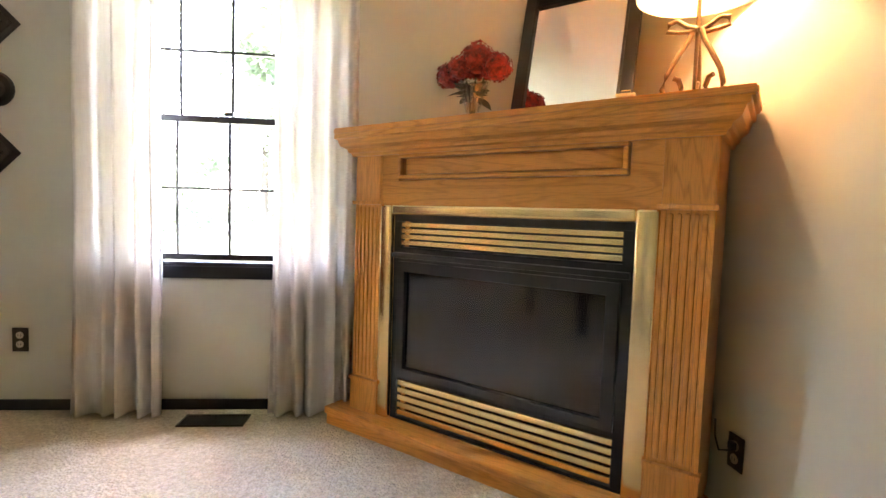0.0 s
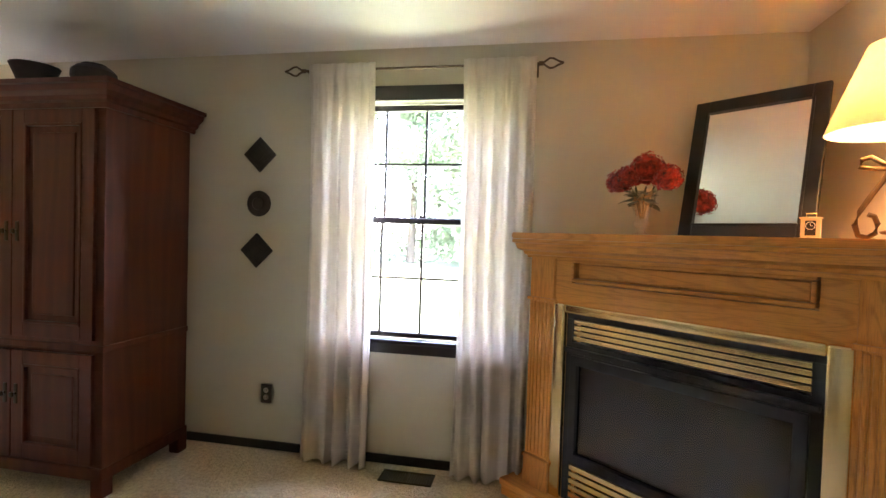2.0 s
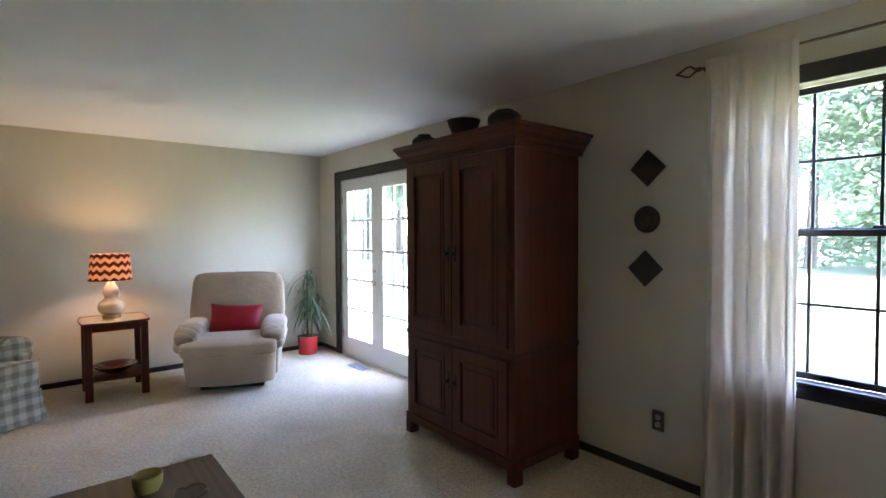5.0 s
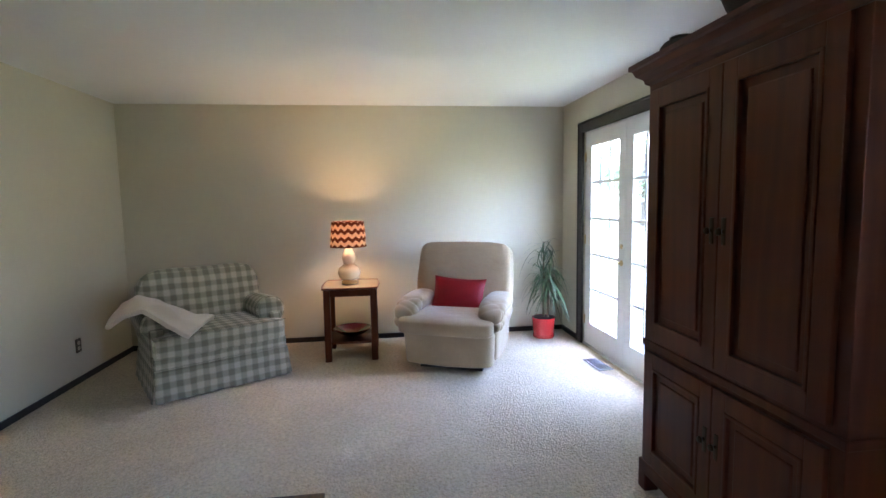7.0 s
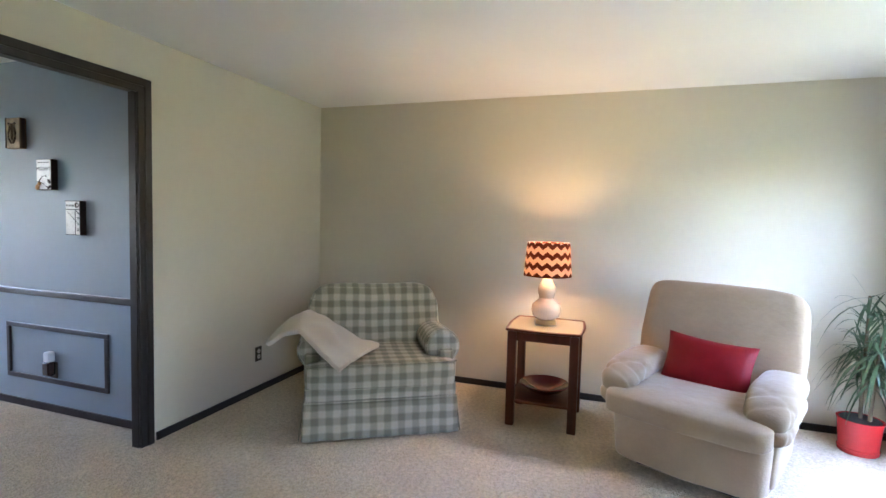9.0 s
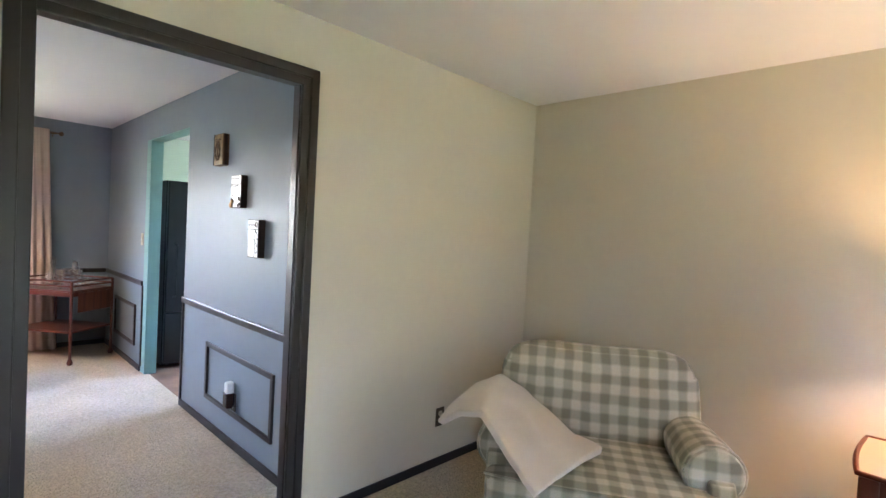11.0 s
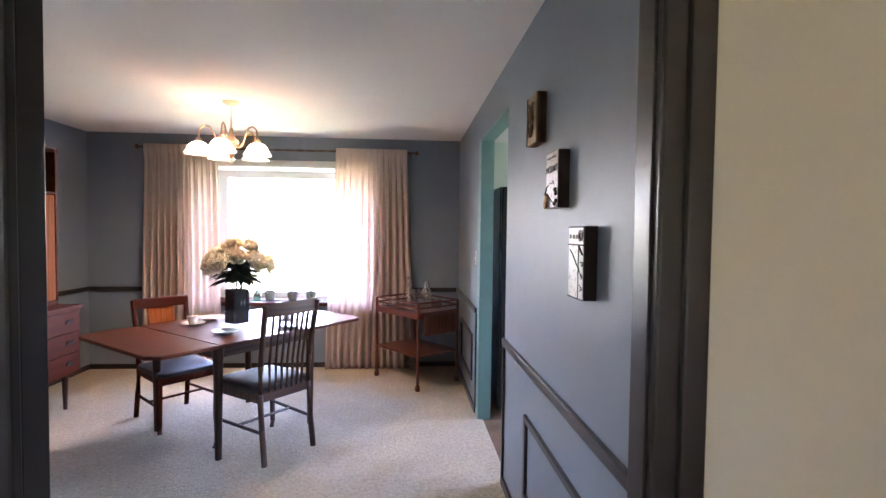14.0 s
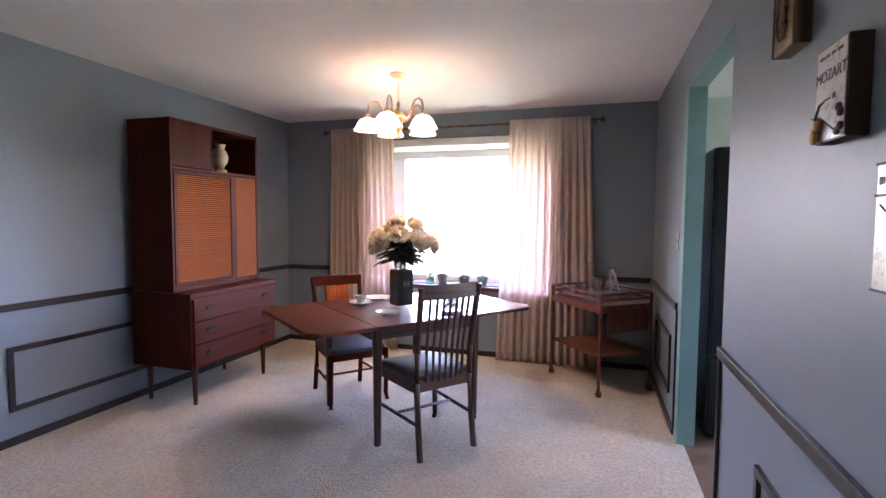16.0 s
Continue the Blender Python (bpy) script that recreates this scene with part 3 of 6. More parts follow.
# ---------------------------------------------------------------- living room: corner fireplace
FP = pose(6.606, -0.717, 0, 0, 0, -40.15)
fire = thing("fireplace", "honey oak corner fireplace with brass-trimmed black gas insert", "fireplace", FP)
s = Shape()
s.prism([(-0.83, 0.0), (0.83, 0.0), (0.83, 0.26), (0.72, 0.36), (-0.72, 0.29), (-0.83, 0.22)], 0.0, 0.05)
s.box(-0.84, 0.84, -0.01, 0.2, 0.05, 0.085, 0.008)
s.put("hearth", OAK, fire, grain="x")
for x0, x1 in ((-0.735, -0.583), (0.583, 0.735)):
    s = Shape()
    s.box(x0, x1, 0.073, 0.30 if x0 < 0 else 0.37, 0.085, 1.30, 0.003)
    s.box(x0 + 0.002, x1 - 0.002, 0.066, 0.09, 1.06, 1.29, 0.003)
    s.box(x0 - 0.008, x1 + 0.008, 0.052, 0.09, 1.045, 1.062, 0.004)
    s.box(x0 - 0.004, x1 + 0.004, 0.058, 0.09, 0.085, 0.225, 0.003)
    s.box(x0 - 0.008, x1 + 0.008, 0.050, 0.09, 0.225, 0.243, 0.004)
    s.box(x0, x0 + 0.016, 0.068, 0.09, 0.243, 1.045, 0.003).box(x1 - 0.016, x1, 0.068, 0.09, 0.243, 1.045, 0.003)
    for k in range(5):
        c = x0 + 0.016 + (x1 - x0 - 0.032) * (k + 0.5) / 5
        s.box(c - 0.0085, c + 0.0085, 0.067, 0.09, 0.255, 1.035, 0.006)
    s.put("pilaster", OAK, fire)
s = Shape()
s.box(-0.583, 0.583, 0.110, 0.2, 1.03, 1.29)
s.box(-0.583, -0.49, 0.080, 0.112, 1.03, 1.29).box(0.483, 0.583, 0.080, 0.112, 1.03, 1.29).box(-0.49, 0.483, 0.080, 0.112, 1.03, 1.15).box(-0.49, 0.483, 0.080, 0.112, 1.272, 1.29)
for a, b, c, d in ((-0.484, 0.477, 1.156, 1.173), (-0.484, 0.477, 1.248, 1.265), (-0.484, -0.467, 1.173, 1.248), (0.460, 0.477, 1.173, 1.248)):
    s.box(a, b, 0.064, 0.112, c, d, 0.007, 3)
s.box(-0.461, 0.454, 0.090, 0.112, 1.179, 1.242, 0.004)
s.put("frieze", OAK, fire, grain="x")
s = Shape()
s.sweep([(0, 1.262), (0.012, 1.262), (0.016, 1.275), (0.026, 1.28), (0.030, 1.294), (0.052, 1.306), (0.062, 1.334), (0.072, 1.339), (0.072, 1.356), (0, 1.356)],
        [((-0.735, 0.318, 0), (-1, 0, 0)), ((-0.735, 0.066, 0), (-1, -1, 0)), ((0.735, 0.066, 0), (1, -1, 0)), ((0.735, 0.385, 0), (1, 0, 0))])
s.put("crown_moulding", OAK, fire, grain="x")
s = Shape().prism([(-0.822, 0.0), (0.822, 0.0), (0.822, 0.275), (0.158, 1.055), (-0.822, 0.235)], 1.357, 1.388)
bmesh.ops.bevel(s.bm, geom=[e for e in s.bm.edges], offset=0.006, segments=2, affect="EDGES")
s.put("mantel_shelf", OAK, fire, grain="x")
s = Shape()
for a, b, c, d in ((-0.582, -0.518, 0.085, 1.048), (0.510, 0.582, 0.085, 1.048), (-0.518, 0.510, 1.003, 1.048)):
    s.box(a, b, 0.066, 0.1, c, d, 0.012, 3)
s.put("brass_surround", BRASS, fire, smooth=True)
s = Shape()
s.box(-0.518, 0.510, 0.094, 0.13, 0.975, 1.003, 0.002).box(-0.518, 0.510, 0.094, 0.13, 0.79, 0.862, 0.002).box(-0.518, 0.510, 0.094, 0.13, 0.085, 0.098, 0.002)
s.box(-0.518, 0.510, 0.094, 0.13, 0.272, 0.315, 0.002)
s.box(-0.518, -0.485, 0.094, 0.13, 0.098, 0.975, 0.002).box(0.47, 0.510, 0.094, 0.13, 0.098, 0.975, 0.002)
s.box(-0.485, -0.445, 0.082, 0.12, 0.315, 0.79, 0.004).box(0.425, 0.47, 0.082, 0.12, 0.315, 0.79, 0.004)
s.box(-0.485, 0.47, 0.082, 0.12, 0.755, 0.80, 0.004).box(-0.485, 0.47, 0.082, 0.12, 0.29, 0.325, 0.004)
s.box(-0.51, 0.50, 0.070, 0.11, 0.815, 0.838, 0.006)
s.box(-0.485, 0.47, 0.16, 0.165, 0.098, 0.975)
s.put("insert_face", BLACK, fire)
for z, h in [(0.872 + k * 0.0265, 0.0195) for k in range(4)] + [(0.106 + k * 0.0335, 0.0245) for k in range(5)]:
    Shape().box(-0.483, 0.468, 0.098, 0.118, z, z + h, 0.003).put("brass_slat", BRASS, fire)
s = Shape()
s.box(-0.445, 0.425, 0.56, 0.58, 0.315, 0.79).box(-0.46, -0.44, 0.166, 0.56, 0.315, 0.79).box(0.42, 0.44, 0.166, 0.56, 0.315, 0.79)
s.box(-0.445, 0.425, 0.166, 0.56, 0.30, 0.32).box(-0.445, 0.425, 0.166, 0.56, 0.785, 0.80)
s.put("firebox", DULL_BLACK, fire)
DARKGLASS, t, b = nodes_of("smoked_glass")
clear = t.nodes.new("ShaderNodeBsdfTransparent")
clear.inputs[0].default_value = (0.34, 0.33, 0.32, 1)
gloss = add(t, "ShaderNodeBsdfGlossy", Roughness=0.08)
mx = t.nodes.new("ShaderNodeMixShader")
mx.inputs[0].default_value = 0.07
link(t, clear.outputs[0], mx.inputs[1])
link(t, gloss.outputs[0], mx.inputs[2])
link(t, mx.outputs[0], t.nodes["Material Output"].inputs[0])
Shape().box(-0.445, 0.425, 0.100, 0.104, 0.325, 0.755).put("glass", DARKGLASS, fire)
LOG = plain("grey_ceramic_log", (0.12, 0.10, 0.085), 0.9, vary=0.5, scale=25, bump=0.6, bump_scale=50, dist=0.006)
for p, q, r in (((-0.34, 0.34, 0.37), (0.30, 0.32, 0.38), 0.05), ((-0.25, 0.26, 0.36), (0.05, 0.28, 0.37), 0.04), ((-0.1, 0.30, 0.44), (0.26, 0.36, 0.47), 0.042)):
    s = Shape()
    P, Q = Vector(p), Vector(q)
    s.tube([P.lerp(Q, k / 8) + Vector((0, 0.006 * math.sin(k * 2.1), 0.008 * math.cos(k * 1.7))) for k in range(9)], r, 10, r * 0.85)
    s.put("ceramic_log", LOG, fire, smooth=True)

# ---------------------------------------------------------------- armoire
arm = thing("armoire", "tall dark cherry wooden armoire with panelled doors", "armoire", pose(0, 0, 0))
s = Shape()
s.box(2.975, 4.03, -0.72, -0.13, 0.10, 1.96, 0.004)
for x0, x1 in ((2.966, 3.03), (3.975, 4.039)):
    for y0, y1 in ((-0.733, -0.66), (-0.20, -0.125)):
        s.box(x0, x1, y0, y1, 0, 0.10, 0.006)
s.box(2.965, 4.04, -0.733, -0.125, 0.085, 0.15, 0.008)
s.box(2.968, 4.037, -0.728, -0.128, 0.728, 0.762, 0.006)
s.put("body", CHERRY, arm)
s = Shape()
s.sweep([(0, 1.93), (0.01, 1.93), (0.014, 1.955), (0.03, 1.965), (0.036, 1.985), (0.062, 2.005), (0.072, 2.03), (0.085, 2.035), (0.085, 2.056), (0, 2.056)],
        [((3.015, -0.10, 0), (-1, 0, 0)), ((3.015, -0.72, 0), (-1, -1, 0)), ((4.03, -0.72, 0), (1, -1, 0)), ((4.03, -0.10, 0), (1, 0, 0))])
s.box(2.94, 4.10, -0.79, -0.10, 2.045, 2.055)
s.put("cornice", CHERRY, arm, grain="x")
KNOB = plain("dark_bronze", (0.06, 0.04, 0.025), 0.35, 0.9, vary=0.15)
for x0, x1, z0, z1, kx in ((3.02, 3.50, 0.785, 1.925, 3.47), (3.506, 3.985, 0.785, 1.925, 3.536), (3.02, 3.50, 0.165, 0.715, 3.47), (3.506, 3.985, 0.165, 0.715, 3.536)):
    s = Shape()
    st = 0.07
    yf = -0.742
    s.box(x0, x0 + st, yf, -0.722, z0, z1, 0.003).box(x1 - st, x1, yf, -0.722, z0, z1, 0.003)
    s.box(x0 + st, x1 - st, yf, -0.722, z0, z0 + st, 0.003).box(x0 + st, x1 - st, yf, -0.722, z1 - st, z1, 0.003)
    for a, b, c, d in ((x0 + st, x1 - st, z0 + st, z0 + st + 0.014), (x0 + st, x1 - st, z1 - st - 0.014, z1 - st), (x0 + st, x0 + st + 0.014, z0 + st, z1 - st), (x1 - st - 0.014, x1 - st, z0 + st, z1 - st)):
        s.box(a, b, -0.747, -0.722, c, d, 0.004)
    s.box(x0 + st + 0.014, x1 - st - 0.014, -0.730, -0.722, z0 + st + 0.014, z1 - st - 0.014)
    s.box(x0 + st + 0.045, x1 - st - 0.045, -0.737, -0.722, z0 + st + 0.045, z1 - st - 0.045, 0.006)
    dr = s.put("door", CHERRY, arm)
    zk = (z0 + z1) / 2 - (0.04 if z0 > 0.5 else -0.05)
    s = Shape().lathe([(0, 0), (0.008, 0), (0.007, 0.012), (0.014, 0.02), (0.012, 0.028), (0, 0.03)], 12, m=pose(kx, -0.742, zk, 90, 0, 0))
    s.box(kx - 0.01, kx + 0.01, -0.746, -0.740, zk - 0.05, zk + 0.05, 0.002)
    s.put("knob", KNOB, dr, smooth=True)

BOWL = plain("dark_woven_reed", (0.035, 0.022, 0.015), 0.7, vary=0.4, scale=60, bump=0.6, bump_scale=140, dist=0.003)
for prof, x, y, lab in (([(0.03, 0), (0.07, 0.01), (0.098, 0.035), (0.10, 0.055), (0.08, 0.078), (0.05, 0.085), (0.055, 0.10), (0.048, 0.10), (0.04, 0.08), (0, 0.06)], 3.085, -0.64, "small dark round pot on top of the armoire"),
                   ([(0.06, 0), (0.075, 0.005), (0.095, 0.06), (0.125, 0.13), (0.118, 0.13), (0.085, 0.06), (0.06, 0.015), (0, 0.012)], 3.50, -0.63, "dark flared wooden bowl on top of the armoire"),
                   ([(0.05, 0), (0.09, 0.012), (0.115, 0.045), (0.112, 0.08), (0.085, 0.105), (0.06, 0.11), (0.062, 0.12), (0.052, 0.12), (0.05, 0.1), (0, 0.08)], 3.874, -0.64, "dark squat pot on top of the armoire")):
    ob = Shape().lathe([(r * 0.88, z * 0.92) for r, z in prof], 28).put("bowl", BOWL, smooth=True)
    ob.matrix_world = pose(x, y, 2.057)
    tagged(ob, lab, "bowl")


# ---------------------------------------------------------------- curtains
def drape(name, label, x0, x1, y, z0, z1, folds, mat, amp=0.035, seed=1, flare=0.0, group="", front=-1):
    """A gathered panel of cloth: deep folds below, close gathers at the rod."""
    rnd = random.Random(seed)
    nx, nz = folds * 10, 36
    ph = [rnd.uniform(-0.6, 0.6) for _ in range(folds + 2)]
    am = [rnd.uniform(0.4, 1.45) for _ in range(folds + 2)]
    s = Shape()
    rows = []
    for j in range(nz + 1):
        v = j / nz
        z = z0 + (z1 - z0) * v
        row = []
        for i in range(nx + 1):
            u = i / nx
            k = min(int(u * folds), folds)
            f = u * folds - k
            ampl = amp * (am[k] * (1 - f) + am[k + 1] * f)
            low = 1 - v
            deep = math.sin(2 * math.pi * (u * folds + 0.55 * noise.noise(Vector((u * 3.3, seed * 1.7, 0.4 * v))) + 0.12 * ph[k] + 0.08 * math.sin(3 * v + ph[k])))
            fine = math.sin(2 * math.pi * (u * folds * 2.5 + ph[k] * 0.2))
            d = ampl * (0.35 + 0.65 * min(1, low * 2.2 + 0.15)) * deep + 0.010 * fine * max(0, v - 0.72) / 0.28 + 0.006 * noise.noise(Vector((u * 9, v * 5, seed)))
            head = min(1, max(0, (v - 0.93) / 0.04))
            d = d * (1 - 0.72 * head) + front * 0.018 * head
            x = x0 + (x1 - x0) * u + flare * low * (u - 0.5) + 0.012 * math.sin(4 * v + ph[k] * 3) * low
            if v < 0.02:
                z = z0 + 0.008 * noise.noise(Vector((u * 6, 0, seed)))
            row.append(s.bm.verts.new((x, y + d, z)))
        rows.append(row)
    for a, b in zip(rows, rows[1:]):
        for i in range(nx):
            s.bm.faces.new((a[i], a[i + 1], b[i + 1], b[i]))
    ob = s.put(name, mat, smooth=True)
    ob.data.set_sharp_from_angle(angle=radians(180))
    so = ob.modifiers.new("cloth", "SOLIDIFY")
    so.thickness = 0.0022
    return tagged(ob, label, "curtain", group)


LINEN = drape_mat("off_white_linen", (0.86, 0.81, 0.74), (0.86, 0.80, 0.72), 0.40)
drape("curtain", "off-white linen curtain panel hanging to the floor", 4.79, 5.19, -0.110, 0.015, 2.32, 5, LINEN, 0.042, seed=3, group="living room curtains")
drape("curtain", "off-white linen curtain panel hanging to the floor", 5.69, 6.08, -0.110, 0.015, 2.32, 5, LINEN, 0.042, seed=8, group="living room curtains")
rod = thing("curtain_rod", "thin dark iron curtain rod with pointed open finials", "curtain rod", pose(0, 0, 0))
s = Shape().tube([(4.75, -0.110, 2.288), (6.10, -0.110, 2.288)], 0.007)
for x in (4.77, 6.085):
    s.tube([(x, -0.110, 2.288), (x, -0.03, 2.275), (x, -0.002, 2.25)], 0.005)
s.put("rod", IRON, rod, smooth=True)
for x, d in ((4.76, -1), (6.09, 1)):
    s = Shape()
    s.lathe([(0, 0), (0.012, 0), (0.012, 0.02), (0.008, 0.024), (0, 0.024)], 12, m=pose(x, -0.110, 2.288, 0, 90 * d, 0))
    for q in (-1, 1):
        s.tube([(x + d * a, -0.110, 2.288 + q * b) for a, b in ((0.02, 0.002), (0.035, 0.012), (0.055, 0.026), (0.075, 0.024), (0.10, 0.010), (0.128, 0.0))], 0.0055, 8)
    s.put("finial", IRON, rod, smooth=True)

# ---------------------------------------------------------------- recliner
SUEDE = plain("cream_microsuede", (0.40, 0.305, 0.20), 0.95, vary=0.12, scale=10, bump=0.5, bump_scale=14, dist=0.012, spec=0.15, sheen=0.3)
RC = pose(0.87, -1.32, 0, 0, 0, 66)
rec = thing("recliner", "cream microsuede recliner armchair with padded arms", "recliner", RC)


def crease(x, y, z, k, seed):
    """Pulled folds in the cloth that run across the arm or cushion."""
    return k * (abs(noise.noise(Vector((x * 5, y * 16 + z * 9, seed)))) - 0.22)


def recliner_base(x, y, z):
    f = max(0.0, (0.40 - z) / 0.36)
    y2 = y * (1 - 0.07 * f) - (0.03 * (1 - (x / 0.42) ** 2) * (1 if y < 0 else 0))
    return x * (1 - 0.05 * f), y2, z + 0.022 * (x / 0.4) ** 2 * f * 0.5


def recliner_seat(x, y, z):
    lip = max(0.0, -0.30 - y)
    crown = 0.018 * (1 - (x / 0.42) ** 2) * (1 - min(1, abs(y + 0.12) / 0.36) ** 2)
    return x, y - 0.025 * (1 - (x / 0.42) ** 2) * (1 if y < -0.2 else 0), z + crown - 0.7 * lip * lip + crease(x, y, z, 0.006, 7)


def recliner_back(x, y, z):
    # fuller across the shoulders, a shallow dent where a head rests, pulled cloth at the top seam
    w = 1 + 0.05 * math.sin(math.pi * min(1, max(0, (z + 0.37) / 0.74)))
    dent = 0.022 * math.exp(-((z - 0.10) / 0.05) ** 2) * (1 - (x / 0.5) ** 2) if y < 0 else 0
    pucker = 0.008 * abs(math.sin(x * 34)) * math.exp(-((z - 0.33) / 0.035) ** 2)
    return x * w, y + dent * 0.5 + (pucker if y < 0 else 0), z - 0.025 * (x / 0.43) ** 4 * (1 if z > 0.2 else 0)


s = Shape().soft((0, 0.0, 0.205), (0.405, 0.385, 0.150), 0.12, 0.16, 56, 20, recliner_base)
s.put("base", SUEDE, rec, smooth=True)
s = Shape().box(-0.28, 0.28, -0.25, 0.30, 0.0, 0.07, 0.005)
s.put("plinth", BLACK, rec)
s = Shape().soft((0, -0.115, 0.425), (0.415, 0.36, 0.068), 0.30, 0.17, 56, 18, recliner_seat)
s.put("seat", SUEDE, rec, smooth=True)
s = Shape().tube([(0.40 * math.sin(a), -0.10 - 0.385 * math.cos(a) ** 0.28, 0.372) for a in [math.radians(-84 + 12 * k) for k in range(15)]], 0.006, 6)
s.put("seat_seam", SUEDE, rec, smooth=True)
s = Shape().soft((0, 0, 0), (0.43, 0.14, 0.37), 0.15, 0.2, 56, 32, recliner_back, pose(0, 0.30, 0.68, -13, 0, 0), 0.007, 4)
s.put("backrest", SUEDE, rec, smooth=True)
for q in (-1, 1):
    def recliner_arm(x, y, z, q=q):
        # x across, y up, z forwards: the pad droops to the front, where the cloth gathers in deep folds
        front = max(0.0, z - 0.02)
        g = sum(math.exp(-((z + k * y + h * x * q - c) / 0.013) ** 2) for c, k, h in ((0.08, 0.5, 0.3), (0.155, -0.6, 0.5), (0.21, 0.45, -0.6), (0.262, -0.3, 0.4)))
        pinch = 1 - (0.09 + 0.08 * noise.noise(Vector((x * 9, y * 9, q)))) * min(1.4, g)
        return x * pinch + 0.008 * noise.noise(Vector((x * 8, y * 8, z * 7 + q))), y * pinch - 0.75 * front * front, z

    s = Shape().soft((0, 0, 0), (0.115, 0.074, 0.32), 0.42, 0.75, 36, 80, recliner_arm, pose(q * 0.368, -0.085, 0.555, 90, 0, 0))
    s.soft((0, 0, 0), (0.108, 0.058, 0.29), 0.42, 0.75, 32, 60, recliner_arm, pose(q * 0.378, -0.12, 0.472, 90, 0, 0))
    s.put("armrest", SUEDE, rec, smooth=True)
    s = Shape().soft((q * 0.375, 0.03, 0.30), (0.055, 0.33, 0.21), 0.2, 0.3, 28, 16, recliner_base)
    s.put("side_panel", SUEDE, rec, smooth=True)
RED = plain("red_satin", (0.23, 0.004, 0.009), 0.5, spec=0.25, vary=0.15, scale=12, bump=0.2, bump_scale=200)
s = Shape()
for side in (-1, 1):
    rows = []
    for j in range(15):
        v = -1 + j / 7
        rows.append([])
        for i in range(21):
            u = -1 + i / 10
            fat = side * 0.075 * (max(0.0, 1 - u * u) * max(0.0, 1 - v * v)) ** 0.45
            dent = 0.006 * noise.noise(Vector((u * 3, v * 3, side)))
            rows[-1].append(s.bm.verts.new((0.245 * u * (0.93 + 0.07 * v * v), fat + dent * (1 - u * u) * (1 - v * v), 0.165 * v * (0.90 + 0.10 * u * u))))
    for a, b in zip(rows, rows[1:]):
        for i in range(20):
            s.bm.faces.new((a[i], a[i + 1], b[i + 1], b[i]))
bmesh.ops.remove_doubles(s.bm, verts=list(s.bm.verts), dist=1e-5)
ob = s.put("cushion", RED, smooth=True)
ob.matrix_world = RC @ pose(0.0, 0.03, 0.60, -24, 3, 0)
tagged(ob, "red satin throw cushion on the cream recliner", "cushion")

# ---------------------------------------------------------------- gingham armchair
PLAID = gingham_mat("grey_green_gingham", (0.55, 0.505, 0.39), (0.37, 0.35, 0.265), (0.23, 0.225, 0.165), 0.046)
PC = pose(0.86, -3.46, 0, 0, 0, 121.7)
plaid = thing("armchair", "wide grey-green gingham upholstered armchair with skirt", "armchair", PC)
# skirt: four hanging panels, flared, with a slit at each front corner
for u0, u1, yy in ((-0.492, 0.492, -0.435),):
    s = Shape()
    rows = []
    for j in range(9):
        v = j / 8
        rows.append([s.bm.verts.new((u0 + (u1 - u0) * i / 40 * 1.0 + (i / 40 - 0.5) * 0.03 * (1 - v), yy - 0.028 * (1 - v) - 0.006 * (1 - v) * math.sin(i * 0.9) * (0.4 + abs(i / 20 - 1)), 0.012 + 0.235 * v)) for i in range(41)])
    for a, b in zip(rows, rows[1:]):
        for i in range(40):
            s.bm.faces.new((a[i], a[i + 1], b[i + 1], b[i]))
    ob = s.put("front_skirt", PLAID, plaid, smooth=True)
    ob.modifiers.new("cloth", "SOLIDIFY").thickness = 0.006
for q in (-1, 1):
    s = Shape()
    rows = []
    for j in range(9):
        v = j / 8
        rows.append([s.bm.verts.new((q * (0.496 + 0.028 * (1 - v) + 0.004 * (1 - v) * math.sin(i * 1.1)), -0.435 - 0.012 * (1 - v) + 0.83 * i / 30, 0.012 + 0.235 * v)) for i in range(31)])
    for a, b in zip(rows, rows[1:]):
        for i in range(30):
            s.bm.faces.new((a[i], a[i + 1], b[i + 1], b[i]))
    ob = s.put("side_skirt", PLAID, plaid, smooth=True)
    ob.modifiers.new("cloth", "SOLIDIFY").thickness = 0.006
Shape().box(-0.485, 0.485, -0.42, 0.39, 0.03, 0.25, 0.02).put("under_frame", PLAID, plaid)
s = Shape().box(-0.492, 0.492, -0.432, 0.40, 0.247, 0.335, 0.022, 3)
s.put("base", PLAID, plaid, smooth=True)
for q in (-1, 1):
    s = Shape().soft((q * 0.445, 0.0, 0.38), (0.055, 0.34, 0.16), 0.2, 0.2, 24, 14, lambda x, y, z: (x, y, z))
    s.put("arm_panel", PLAID, plaid, smooth=True)


def gingham_seat(x, y, z):
    # boxed cushion with a crowned top, its front wider than the space between the arms
    narrow = 0.80 if y > -0.25 else (0.80 + 0.2 * min(1, (-0.25 - y) / 0.05))
    crown = 0.012 * (1 - (x / 0.5) ** 2) * (1 if z > 0.4 else 0)
    return x * narrow, y - 0.012 * (1 - (x / 0.5) ** 2), z + crown


def gingham_back(x, y, z):
    # pillow back: bulges forward in the middle, sags a little between the corners
    k = (1 - (x / 0.5) ** 2) * (1 - (z / 0.34) ** 2)
    return x * (1 - 0.03 * (z / 0.33)), y - (0.045 * k if y < 0 else 0), z - 0.02 * (1 - abs(x / 0.5)) * (1 if z > 0.2 else 0) - 0.035 * (x / 0.5) ** 6 * (1 if z > 0.2 else 0)


